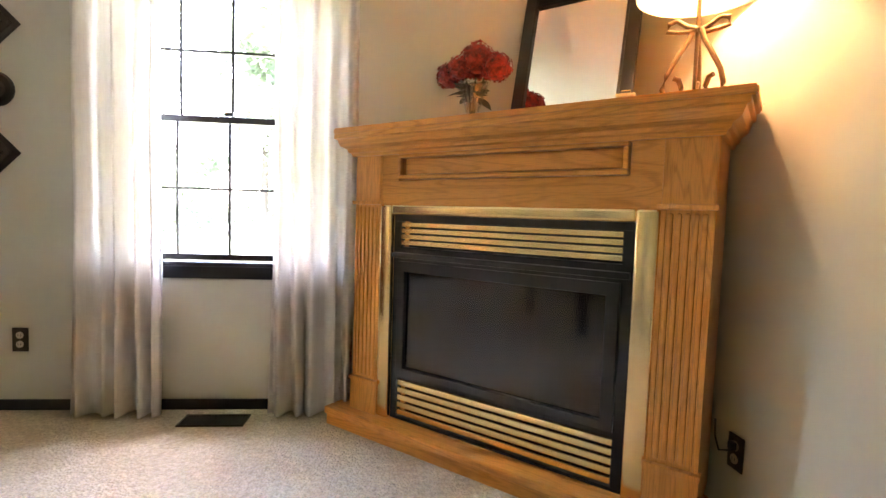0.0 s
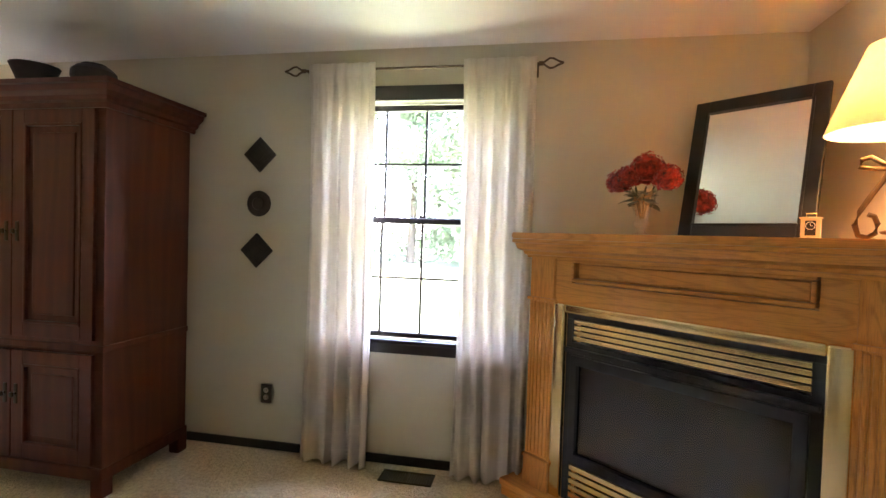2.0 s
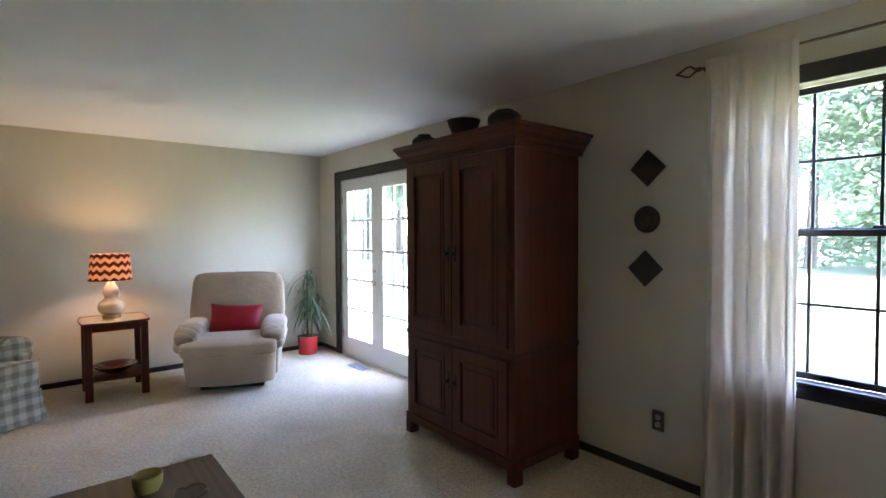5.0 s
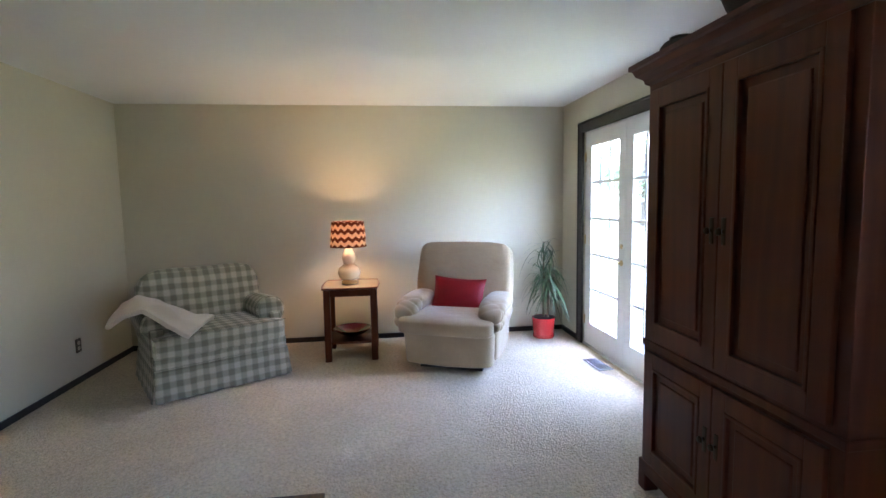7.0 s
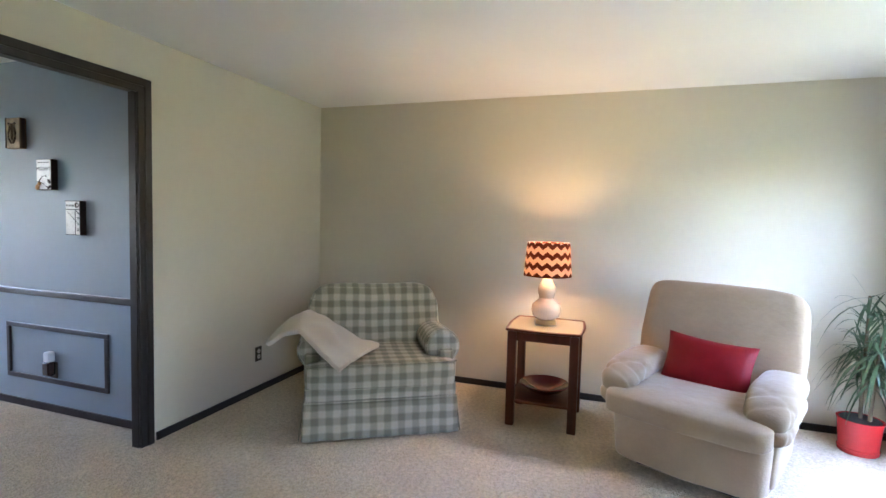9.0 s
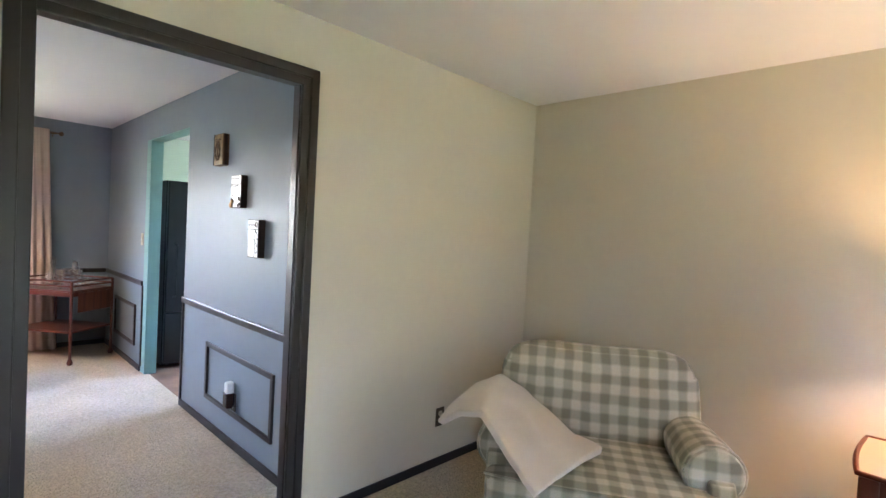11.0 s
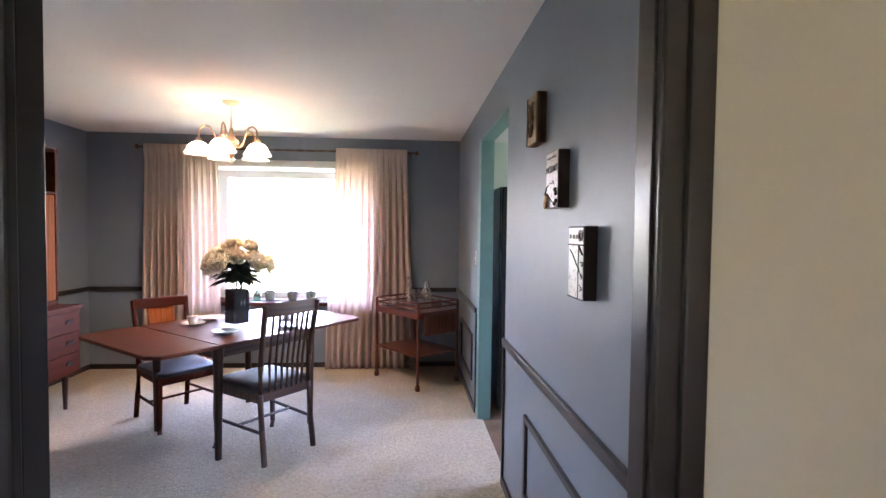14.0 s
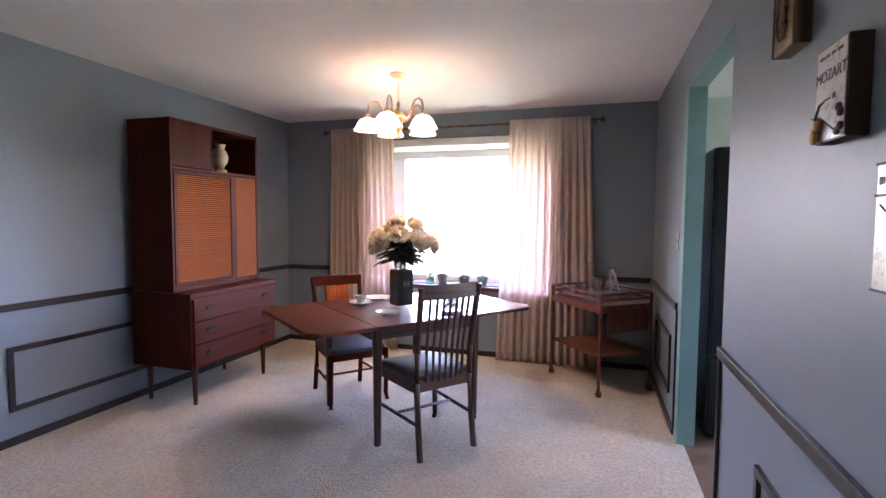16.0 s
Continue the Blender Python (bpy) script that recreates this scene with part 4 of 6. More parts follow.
s = Shape().soft((0, -0.10, 0.40), (0.492, 0.355, 0.082), 0.2, 0.14, 64, 16, gingham_seat, None, 0.006, 11)
s.put("seat", PLAID, plaid, smooth=True)
s = Shape().soft((0, 0, 0), (0.50, 0.15, 0.33), 0.36, 0.26, 56, 28, gingham_back, pose(0, 0.29, 0.59, -12, 0, 0), 0.010, 12)
s.put("backrest", PLAID, plaid, smooth=True)
for q in (-1, 1):
    s = Shape()
    rows = []
    ny = 26
    for j in range(ny + 1):
        v = j / ny
        y = -0.27 + 0.63 * v
        rr = 0.122 * (1 - 0.10 * v)
        row = []
        for i in range(28):
            a = 2 * math.pi * i / 28
            w = rr * (1 + 0.05 * noise.noise(Vector((math.cos(a) * 2, math.sin(a) * 2, y * 4 + q))))
            row.append(s.bm.verts.new((q * 0.425 + w * math.cos(a), y, 0.545 - 0.03 * v + w * 0.98 * math.sin(a))))
        rows.append(row)
    for a, b in zip(rows, rows[1:]):
        for i in range(28):
            s.bm.faces.new((a[i], a[(i + 1) % 28], b[(i + 1) % 28], b[i]))
    # gathered round face at the front
    inner = [[s.bm.verts.new((q * 0.425 + 0.122 * f * math.cos(2 * math.pi * i / 28), -0.27 - d, 0.545 + 0.12 * f * math.sin(2 * math.pi * i / 28))) for i in range(28)] for f, d in ((0.86, 0.022), (0.5, 0.032), (0.12, 0.030))]
    for a, b in zip([rows[0]] + inner, inner):
        for i in range(28):
            s.bm.faces.new((a[i], b[i], b[(i + 1) % 28], a[(i + 1) % 28]))
    s.bm.faces.new(inner[-1])
    s.bm.faces.new(rows[-1][::-1])
    s.put("armrest", PLAID, plaid, smooth=True)
    Shape().tube([(q * 0.425 + 0.117 * math.cos(2 * math.pi * i / 24), -0.278, 0.545 + 0.115 * math.sin(2 * math.pi * i / 24)) for i in range(25)], 0.006, 6).put("arm_piping", PLAID, plaid, smooth=True)
s = Shape()
s.tube([(-0.495, -0.435, 0.247), (0.495, -0.435, 0.247)], 0.007, 6)
for z in (0.335, 0.484):
    s.tube([(u * 0.49, -0.452 - 0.012 * (1 - u * u) + 0.02 * u ** 8, z) for u in [-1 + k / 10 for k in range(21)]], 0.006, 6)
s.put("piping", PLAID, plaid, smooth=True)

# ---------------------------------------------------------------- side table and lamp
ST = pose(0.50, -2.285, 0)
side = thing("side_table", "dark cherry side table with glass top and lower shelf", "side table", ST)
s = Shape()
for x in (-0.21, 0.21):
    for y in (-0.21, 0.21):
        s.box(x - 0.03, x + 0.03, y - 0.03, y + 0.03, 0, 0.665, 0.012, 3)
s.box(-0.20, 0.20, -0.225, -0.205, 0.60, 0.665, 0.003).box(-0.20, 0.20, 0.205, 0.225, 0.60, 0.665, 0.003)
s.box(-0.225, -0.205, -0.2, 0.2, 0.60, 0.665, 0.003).box(0.205, 0.225, -0.2, 0.2, 0.60, 0.665, 0.003)
s.box(-0.22, 0.22, -0.22, 0.22, 0.16, 0.18, 0.004)
s.put("stand", CHERRY, side, smooth=True)
TOPGLASS = plain("pale_table_glass", (0.45, 0.38, 0.30), 0.08, vary=0.05)
poly = []
for k in range(48):
    a = 2 * math.pi * k / 48
    c, d = math.cos(a), math.sin(a)
    r = 0.265 / max(abs(c), abs(d)) ** 0.82
    poly.append((r * c * 0.97, r * d * 0.97))
s = Shape().prism(poly, 0.667, 0.682)
s.put("top", TOPGLASS, side)
s = Shape()
s.tube([(x * 1.012, y * 1.012, 0.678) for x, y in poly + poly[:1]], 0.010, 8)
s.put("rim", CHERRY, side, smooth=True)
REDGLASS = plain("red_glazed_dish", (0.16, 0.012, 0.018), 0.12, vary=0.15, coat=0.5)
s = Shape().lathe([(0.05, 0), (0.06, 0.004), (0.13, 0.035), (0.18, 0.075), (0.175, 0.08), (0.12, 0.045), (0.05, 0.012), (0, 0.01)], 32)
ob = s.put("dish", REDGLASS, smooth=True)
ob.matrix_world = pose(0.50, -2.285, 0.181)
tagged(ob, "red glazed dish on the side table's lower shelf", "dish")

CERAM = plain("cream_glazed_ceramic", (0.72, 0.62, 0.48), 0.15, vary=0.05, coat=0.6)
LP = pose(0.46, -2.30, 0.683)
lamp = thing("table_lamp", "cream gourd ceramic table lamp with chevron shade, lit", "lamp", LP)
Shape().lathe([(0, 0), (0.075, 0), (0.075, 0.03), (0.066, 0.036), (0, 0.036)], 28).put("foot", HINGE, lamp, smooth=True)
s = Shape().lathe([(0.06, 0.034), (0.095, 0.06), (0.108, 0.10), (0.098, 0.145), (0.062, 0.175), (0.05, 0.19), (0.058, 0.215), (0.066, 0.245), (0.055, 0.285), (0.032, 0.325), (0.026, 0.36), (0.022, 0.40), (0, 0.40)], 32)
s.put("body", CERAM, lamp, smooth=True)


def chevron_mat(name):
    m, t, b = nodes_of(name)
    co = t.nodes.new("ShaderNodeTexCoord")
    sep = t.nodes.new("ShaderNodeSeparateXYZ")
    link(t, co.outputs["Object"], sep.inputs[0])

    def op(kind, a, c=None, val=None):
        n = t.nodes.new("ShaderNodeMath")
        n.operation = kind
        link(t, a, n.inputs[0])
        if c is not None:
            link(t, c, n.inputs[1])
        if val is not None:
            n.inputs[1].default_value = val
        return n.outputs[0]

    ang = op("ARCTAN2", sep.outputs[1], sep.outputs[0])
    zig = op("PINGPONG", op("ADD", ang, val=10.0), val=0.21)
    h = op("ADD", op("MULTIPLY", zig, val=0.13), sep.outputs[2])
    st = op("PINGPONG", op("ADD", h, val=3.0), val=0.037)
    on = op("GREATER_THAN", st, val=0.0185)
    col = ramp(t, on, [(0.4, (0.66, 0.50, 0.38)), (0.6, (0.16, 0.035, 0.012))])
    link(t, col, b.inputs["Base Color"])
    b.inputs["Roughness"].default_value = 0.9
    tr = t.nodes.new("ShaderNodeBsdfTranslucent")
    link(t, ramp(t, on, [(0.4, (0.52, 0.35, 0.25)), (0.6, (0.05, 0.009, 0.003))]), tr.inputs[0])
    mx = t.nodes.new("ShaderNodeMixShader")
    mx.inputs[0].default_value = 0.5
    link(t, b.outputs[0], mx.inputs[1])
    link(t, tr.outputs[0], mx.inputs[2])
    link(t, mx.outputs[0], t.nodes["Material Output"].inputs[0])
    return m


def shade_shell(r0, z0, r1, z1, mat, parent, name="shade", seg=48, thick=0.002):
    s = Shape().lathe([(r0, z0), (r1, z1), (r1 - thick, z1), (r0 - thick, z0), (r0, z0)], seg)
    return s.put(name, mat, parent, smooth=True)


CHEV = chevron_mat("chevron_cloth")
shade_shell(0.172, 0.35, 0.152, 0.592, CHEV, lamp)
BULB = lit_mat("warm_bulb", (1, 0.9, 0.75), (1.0, 0.66, 0.34), GLOW)
Shape().pillow((0, 0, 0.47), (0.024, 0.024, 0.034), 1, 1, 16, 10).put("bulb", BULB, lamp, smooth=True)
bulb("lamp_light", LP @ Vector((0, 0, 0.47)), WEST_LAMP, 0.042)

# ---------------------------------------------------------------- potted plant
plant = thing("potted_plant", "spiky green dracaena in a glossy red pot", "plant", pose(0.27, -0.31, 0))
POT = plain("red_glazed_pot", (0.52, 0.03, 0.03), 0.2, vary=0.08, coat=0.4)
Shape().lathe([(0, 0), (0.105, 0), (0.112, 0.01), (0.112, 0.03), (0.104, 0.036), (0.108, 0.04), (0.122, 0.20), (0.125, 0.215), (0.113, 0.215), (0.108, 0.20), (0, 0.20)], 36).put("pot", POT, plant, smooth=True)
SOIL = plain("potting_soil", (0.03, 0.02, 0.013), 1.0, vary=0.4, scale=40, bump=0.8, bump_scale=90, dist=0.006)
Shape().lathe([(0, 0.205), (0.11, 0.20), (0.108, 0.215), (0.05, 0.222), (0, 0.218)], 24).put("soil", SOIL, plant, smooth=True)
LEAF = plain("dracaena_leaf", (0.075, 0.13, 0.06), 0.4, vary=0.4, scale=20)
CANE_STEM = plain("dracaena_stem", (0.16, 0.12, 0.07), 0.8, vary=0.3, scale=40)
rnd = random.Random(5)
s = Shape()
leaves = Shape()
for bx, by, hh in ((0.0, 0.0, 0.80), (0.045, 0.03, 0.56), (-0.05, 0.02, 0.46)):
    top = Vector((bx * 1.6, by * 1.6, 0.21 + hh))
    s.tube([(bx, by, 0.2), (bx * 1.3, by * 1.2, 0.2 + hh * 0.5), top], 0.012, 8, 0.008)
    for k in range(58):
        a, rise = rnd.uniform(0, 2 * math.pi), rnd.uniform(-0.1, 1.0)
        ln = rnd.uniform(0.18, 0.31)
        base = top - Vector((0, 0, rnd.uniform(0, hh * 0.55)))
        pts = []
        for q in range(7):
            f = q / 6
            r = ln * (f * (1 - 0.25 * f)) * (1.35 - 0.75 * rise)
            pts.append(base + Vector((math.cos(a) * r, math.sin(a) * r, ln * (rise * f * 1.1 - 1.15 * f * f * (1.05 - 0.75 * rise)))))
        side_v = Vector((-math.sin(a), math.cos(a), 0))
        row = []
        for q, p in enumerate(pts):
            p.x, p.y = max(p.x, -0.25), min(p.y, 0.29)
            w = 0.0075 * math.sin(math.pi * min(0.98, 0.15 + q / 7)) + 0.0005
            row.append((leaves.bm.verts.new(p - side_v * w), leaves.bm.verts.new(p + Vector((0, 0, -0.002))), leaves.bm.verts.new(p + side_v * w)))
        for (a0, a1, a2), (b0, b1, b2) in zip(row, row[1:]):
            leaves.bm.faces.new((a0, a1, b1, b0))
            leaves.bm.faces.new((a1, a2, b2, b1))
s.put("stem", CANE_STEM, plant, smooth=True)
tagged(leaves.put("foliage", LEAF, plant, smooth=True), kind="stuff")

# ---------------------------------------------------------------- coffee table
ct = thing("coffee_table", "dark wooden coffee table in the middle of the room", "coffee table", pose(4.14, -2.56, 0))
s = Shape().box(-0.58, 0.58, -0.36, 0.36, 0.43, 0.465, 0.006)
s.put("top", WALNUT, ct, grain="x")
s = Shape()
for x in (-0.53, 0.53):
    for y in (-0.31, 0.31):
        s.box(x - 0.03, x + 0.03, y - 0.03, y + 0.03, 0, 0.43, 0.004)
s.box(-0.52, 0.52, -0.325, -0.305, 0.35, 0.43).box(-0.52, 0.52, 0.305, 0.325, 0.35, 0.43).box(-0.545, -0.525, -0.3, 0.3, 0.35, 0.43).box(0.525, 0.545, -0.3, 0.3, 0.35, 0.43)
s.put("leg_frame", WALNUT, ct)


# ---------------------------------------------------------------- dining room: hutch
hut = thing("hutch", "reddish teak hutch with tambour door, niche and drawers", "hutch", pose(0, 0, 0))
s = Shape()
s.box(4.96, 5.50, -7.95, -7.0, 0.285, 0.83, 0.004)
s.box(4.945, 5.51, -7.965, -6.985, 0.80, 0.835, 0.006)
s.put("base_cabinet", TEAK, hut)
for x, y in ((5.02, -7.09), (5.02, -7.86), (5.44, -7.09), (5.44, -7.86)):
    Shape().lathe([(0, 0), (0.014, 0), (0.024, 0.285), (0, 0.285)], 14, at=(x, y, 0)).put("leg", WALNUT, hut, smooth=True)
for k in range(3):
    z0 = 0.30 + k * 0.166
    dr = Shape().box(4.945, 4.965, -7.93, -7.02, z0, z0 + 0.158, 0.004).put("drawer", TEAK, hut, grain="y")
    for y in (-7.17, -7.80):
        Shape().box(4.93, 4.946, y - 0.035, y + 0.035, z0 + 0.085, z0 + 0.10, 0.004).box(4.938, 4.946, y - 0.04, y + 0.04, z0 + 0.07, z0 + 0.087, 0.002).put("handle", DULL_BLACK, dr)
s = Shape()
X0, X1, Y0, Y1 = 5.11, 5.50, -7.935, -7.005
s.box(X0, X1, Y1 - 0.02, Y1, 0.836, 2.06, 0.003).box(X0, X1, Y0, Y0 + 0.02, 0.836, 2.06, 0.003)
s.box(X0 - 0.004, X1, Y0, Y1, 2.06, 2.082, 0.003).box(X0, X1, Y0 + 0.02, Y1 - 0.02, 0.836, 0.87, 0.003)
s.box(X0, X1, Y0 + 0.02, Y1 - 0.02, 1.72, 1.742, 0.003).box(X1 - 0.012, X1, Y0 + 0.02, Y1 - 0.02, 0.87, 2.06)
s.box(X0 + 0.004, X1 - 0.012, -7.415, -7.395, 1.742, 2.06)
s.box(X0 + 0.002, X1 - 0.012, -7.66, -7.63, 0.87, 1.72)
s.put("upper_case", TEAK, hut)
Shape().box(X0 + 0.004, X0 + 0.022, -7.393, Y1 - 0.022, 1.746, 2.056, 0.004).put("door", TEAK, hut)
dr = Shape().box(X0 + 0.004, X0 + 0.020, Y0 + 0.022, -7.664, 0.874, 1.716, 0.004).put("door", CANE, hut)
fr = Shape()
fr.box(X0 - 0.004, X0 + 0.02, -7.626, -7.60, 0.874, 1.716, 0.003).box(X0 - 0.004, X0 + 0.02, -7.055, -7.029, 0.874, 1.716, 0.003)
fr.box(X0 - 0.004, X0 + 0.02, -7.60, -7.055, 0.874, 0.90, 0.003).box(X0 - 0.004, X0 + 0.02, -7.60, -7.055, 1.69, 1.716, 0.003)
tam = fr.put("tambour_door", TEAK, hut)
slat_mesh = None
for k in range(52):
    z = 0.902 + k * 0.01515
    if slat_mesh is None:
        sl = Shape().box(X0 + 0.002, X0 + 0.014, -7.60, -7.055, 0, 0.0138, 0.003, 1).put("slat", CANE, tam, grain="y")
        slat_mesh = sl.data
    else:
        sl = new("slat", slat_mesh)
        sl.parent = tam
    sl.location = (0, 0, z)
GILT = plain("cream_and_gilt_porcelain", (0.60, 0.50, 0.36), 0.2, vary=0.3, scale=40, coat=0.4)
urn = thing("urn", "cream and gilt porcelain urn in the hutch niche", "vase", pose(5.17, -7.56, 1.743))
Shape().lathe([(0, 0), (0.05, 0), (0.052, 0.015), (0.03, 0.03), (0.028, 0.045), (0.055, 0.08), (0.062, 0.12), (0.05, 0.165), (0.032, 0.19), (0.034, 0.205), (0.045, 0.225), (0.036, 0.225), (0.026, 0.2), (0, 0.19)], 28).put("body", GILT, urn, smooth=True)
for q in (-1, 1):
    Shape().tube([(0, q * 0.05, 0.07), (0, q * 0.078, 0.09), (0, q * 0.082, 0.13), (0, q * 0.07, 0.17), (0, q * 0.042, 0.185)], 0.006, 8).put("handle", HINGE, urn, smooth=True)

# ---------------------------------------------------------------- dining table
DT = pose(3.55, -7.44, 0, 0, 0, 51.7)
TABLETOP = wood("polished_teak", (0.085, 0.018, 0.006), (0.115, 0.026, 0.008), (0.135, 0.032, 0.010), 0.28, across=12, coat=0.3, rays=0.2)
tab = thing("dining_table", "reddish teak drop-leaf dining table with tapered legs", "dining table", DT)
for x0, x1 in ((-0.83, -0.431), (-0.429, 0.429), (0.431, 0.83)):
    s = Shape()
    if x0 < -0.5:
        s.prism([(x0 + 0.06, -0.505), (x1, -0.505), (x1, 0.505), (x0 + 0.06, 0.505), (x0, 0.43), (x0, -0.43)], 0.735, 0.757)
    elif x0 > 0.4:
        s.prism([(x0, -0.505), (x1 - 0.06, -0.505), (x1, -0.43), (x1, 0.43), (x1 - 0.06, 0.505), (x0, 0.505)], 0.735, 0.757)
    else:
        s.prism([(x0, -0.505), (x1, -0.505), (x1, 0.505), (x0, 0.505)], 0.735, 0.757)
    bmesh.ops.bevel(s.bm, geom=list(s.bm.edges), offset=0.004, segments=2, affect="EDGES")
    s.put("leaf", TABLETOP, tab, grain="x")
s = Shape()
s.box(-0.40, 0.40, -0.40, -0.38, 0.65, 0.735).box(-0.40, 0.40, 0.38, 0.40, 0.65, 0.735).box(-0.40, -0.38, -0.38, 0.38, 0.65, 0.735).box(0.38, 0.40, -0.38, 0.38, 0.65, 0.735)
s.put("apron", WALNUT, tab, grain="x")
for x in (-0.37, 0.37):
    for y in (-0.385, 0.385):
        Shape().tube([(x, y, 0.735), (x, y, 0.6), (x, y, 0.0)], 0.038, 12, 0.021).put("leg", WALNUT, tab, smooth=True)

# ---------------------------------------------------------------- dining chairs
SEATC = plain("black_leather_seat", (0.025, 0.025, 0.028), 0.42, vary=0.2, scale=14, bump=0.25, bump_scale=180)


def dining_chair(m, mat, slats, label):
    ch = thing("dining_chair", label, "chair", m, "dining chairs")
    for q in (-1, 1):
        s = Shape()
        pts = [(q * 0.19, 0.265, 0), (q * 0.187, 0.235, 0.22), (q * 0.185, 0.215, 0.44), (q * 0.187, 0.225, 0.62), (q * 0.193, 0.262, 0.85), (q * 0.198, 0.29, 1.0)]
        s.tube(pts, 0.019, 8)
        s.put("back_post", mat, ch, smooth=True)
        s = Shape().tube([(q * 0.215, -0.215, 0.44), (q * 0.218, -0.222, 0.25), (q * 0.215, -0.212, 0.06), (q * 0.222, -0.232, 0.0)], 0.021, 8, 0.016)
        s.put("front_leg", mat, ch, smooth=True)
        Shape().tube([(q * 0.19, 0.235, 0.20), (q * 0.214, -0.21, 0.20)], 0.011, 8).put("stretcher", mat, ch, smooth=True)
    Shape().tube([(-0.2, 0.0, 0.20), (0.2, 0.0, 0.20)], 0.010, 8).put("stretcher", mat, ch, smooth=True)
    s = Shape()
    s.prism([(-0.225, -0.235), (0.225, -0.235), (0.2, 0.22), (-0.2, 0.22)], 0.38, 0.445)
    bmesh.ops.bevel(s.bm, geom=list(s.bm.edges), offset=0.006, segments=2, affect="EDGES")
    s.put("seat_frame", mat, ch, grain="x")
    Shape().pillow((0, -0.015, 0.453), (0.22, 0.225, 0.032), 0.5, 0.25, 32, 10, lump=0.003).put("seat", SEATC, ch, smooth=True)
    s = Shape()
    n = 10
    lo, hi = [], []
    for k in range(n + 1):
        u = -1 + 2 * k / n
        bow = 0.018 * (1 - u * u)
        lo.append(((u * 0.205, 0.275 + bow, 0.925), (0, -1, 0)))
    s.sweep([(0.013, 0.0), (0.013, 0.08), (-0.013, 0.085), (-0.013, 0.0)], lo)
    s.put("crest_rail", mat, ch, grain="x")
    if slats:
        for k in range(slats):
            u = -1 + 2 * (k + 1) / (slats + 1)
            b = 0.016 * (1 - u * u)
            Shape().tube([(u * 0.165, 0.217 + b, 0.44), (u * 0.17, 0.222 + b, 0.62), (u * 0.178, 0.275 + b, 0.935)], 0.0095, 6).put("back_slat", mat, ch, smooth=True)
    else:
        s = Shape()
        rows = [[s.bm.verts.new((u * 0.10, 0.24 + 0.05 * w + 0.016 * (1 - u * u), 0.64 + 0.30 * w)) for u in (-1, -0.5, 0, 0.5, 1)] for w in (0, 0.5, 1)]
        for a, b in zip(rows, rows[1:]):
            for i in range(4):
                s.bm.faces.new((a[i], a[i + 1], b[i + 1], b[i]))
        ob = s.put("back_splat", CANE, ch, smooth=True)
        ob.modifiers.new("thick", "SOLIDIFY").thickness = 0.012
        Shape().tube([(-0.187, 0.232, 0.64), (0, 0.25, 0.64), (0.187, 0.232, 0.64)], 0.014, 8).put("lower_rail", mat, ch, smooth=True)
    return ch


dining_chair(pose(3.245, -7.11, 0, 0, 0, 50.7), WALNUT, 7, "dark wooden slat-back dining chair with black seat")
back_chair = dining_chair(pose(4.05, -7.63, 0, 0, 0, 228), TEAK, 0, "teak dining chair with solid splat and dark seat")
back_chair.scale = (1, 1, 0.9)

# ---------------------------------------------------------------- tea trolley
CARTW = wood("red_mahogany", (0.09, 0.018, 0.010), (0.13, 0.028, 0.014), (0.16, 0.036, 0.018), 0.28, across=16, coat=0.35, rays=0.3)
ca = math.degrees(math.atan2(-8.18 + 8.69, 2.186 - 2.587))
CT = pose(2.19, -8.60, 0, 0, 0, ca)
cart = thing("tea_trolley", "red mahogany tea trolley with railed top on castors", "trolley", CT)
for x in (-0.325, 0.325):
    for y in (-0.25, 0.25):
        s = Shape().tube([(x, y, 0.05), (x, y, 0.80)], 0.0135, 10)
        s.lathe([(0, 0), (0.02, 0.0), (0.026, 0.02), (0.02, 0.045), (0.012, 0.055), (0, 0.055)], 12, at=(x, y, 0.0))
        s.put("leg", CARTW, cart, smooth=True)
s = Shape()
for z in (0.30, 0.695):
    s.box(-0.325, 0.325, -0.25, 0.25, z, z + 0.018, 0.004)
s.box(-0.33, 0.33, -0.257, -0.243, 0.655, 0.70, 0.003).box(-0.33, 0.33, 0.243, 0.257, 0.655, 0.70, 0.003)
s.box(-0.332, -0.318, -0.25, 0.25, 0.655, 0.70, 0.003).box(0.318, 0.332, -0.25, 0.25, 0.655, 0.70, 0.003)
s.put("shelf", CARTW, cart, grain="x")
s = Shape()
for z in (0.755, 0.80):
    s.tube([(-0.325, -0.25, z), (0.325, -0.25, z), (0.325, 0.25, z), (-0.325, 0.25, z), (-0.325, -0.25, z)], 0.009, 8)
s.put("gallery_rail", CARTW, cart, smooth=True)
Shape().box(0.345, 0.358, -0.20, 0.20, 0.50, 0.69, 0.004).put("drop_leaf", CARTW, cart)
CLEAR = pane_mat("clear_cut_glass", 0.32)
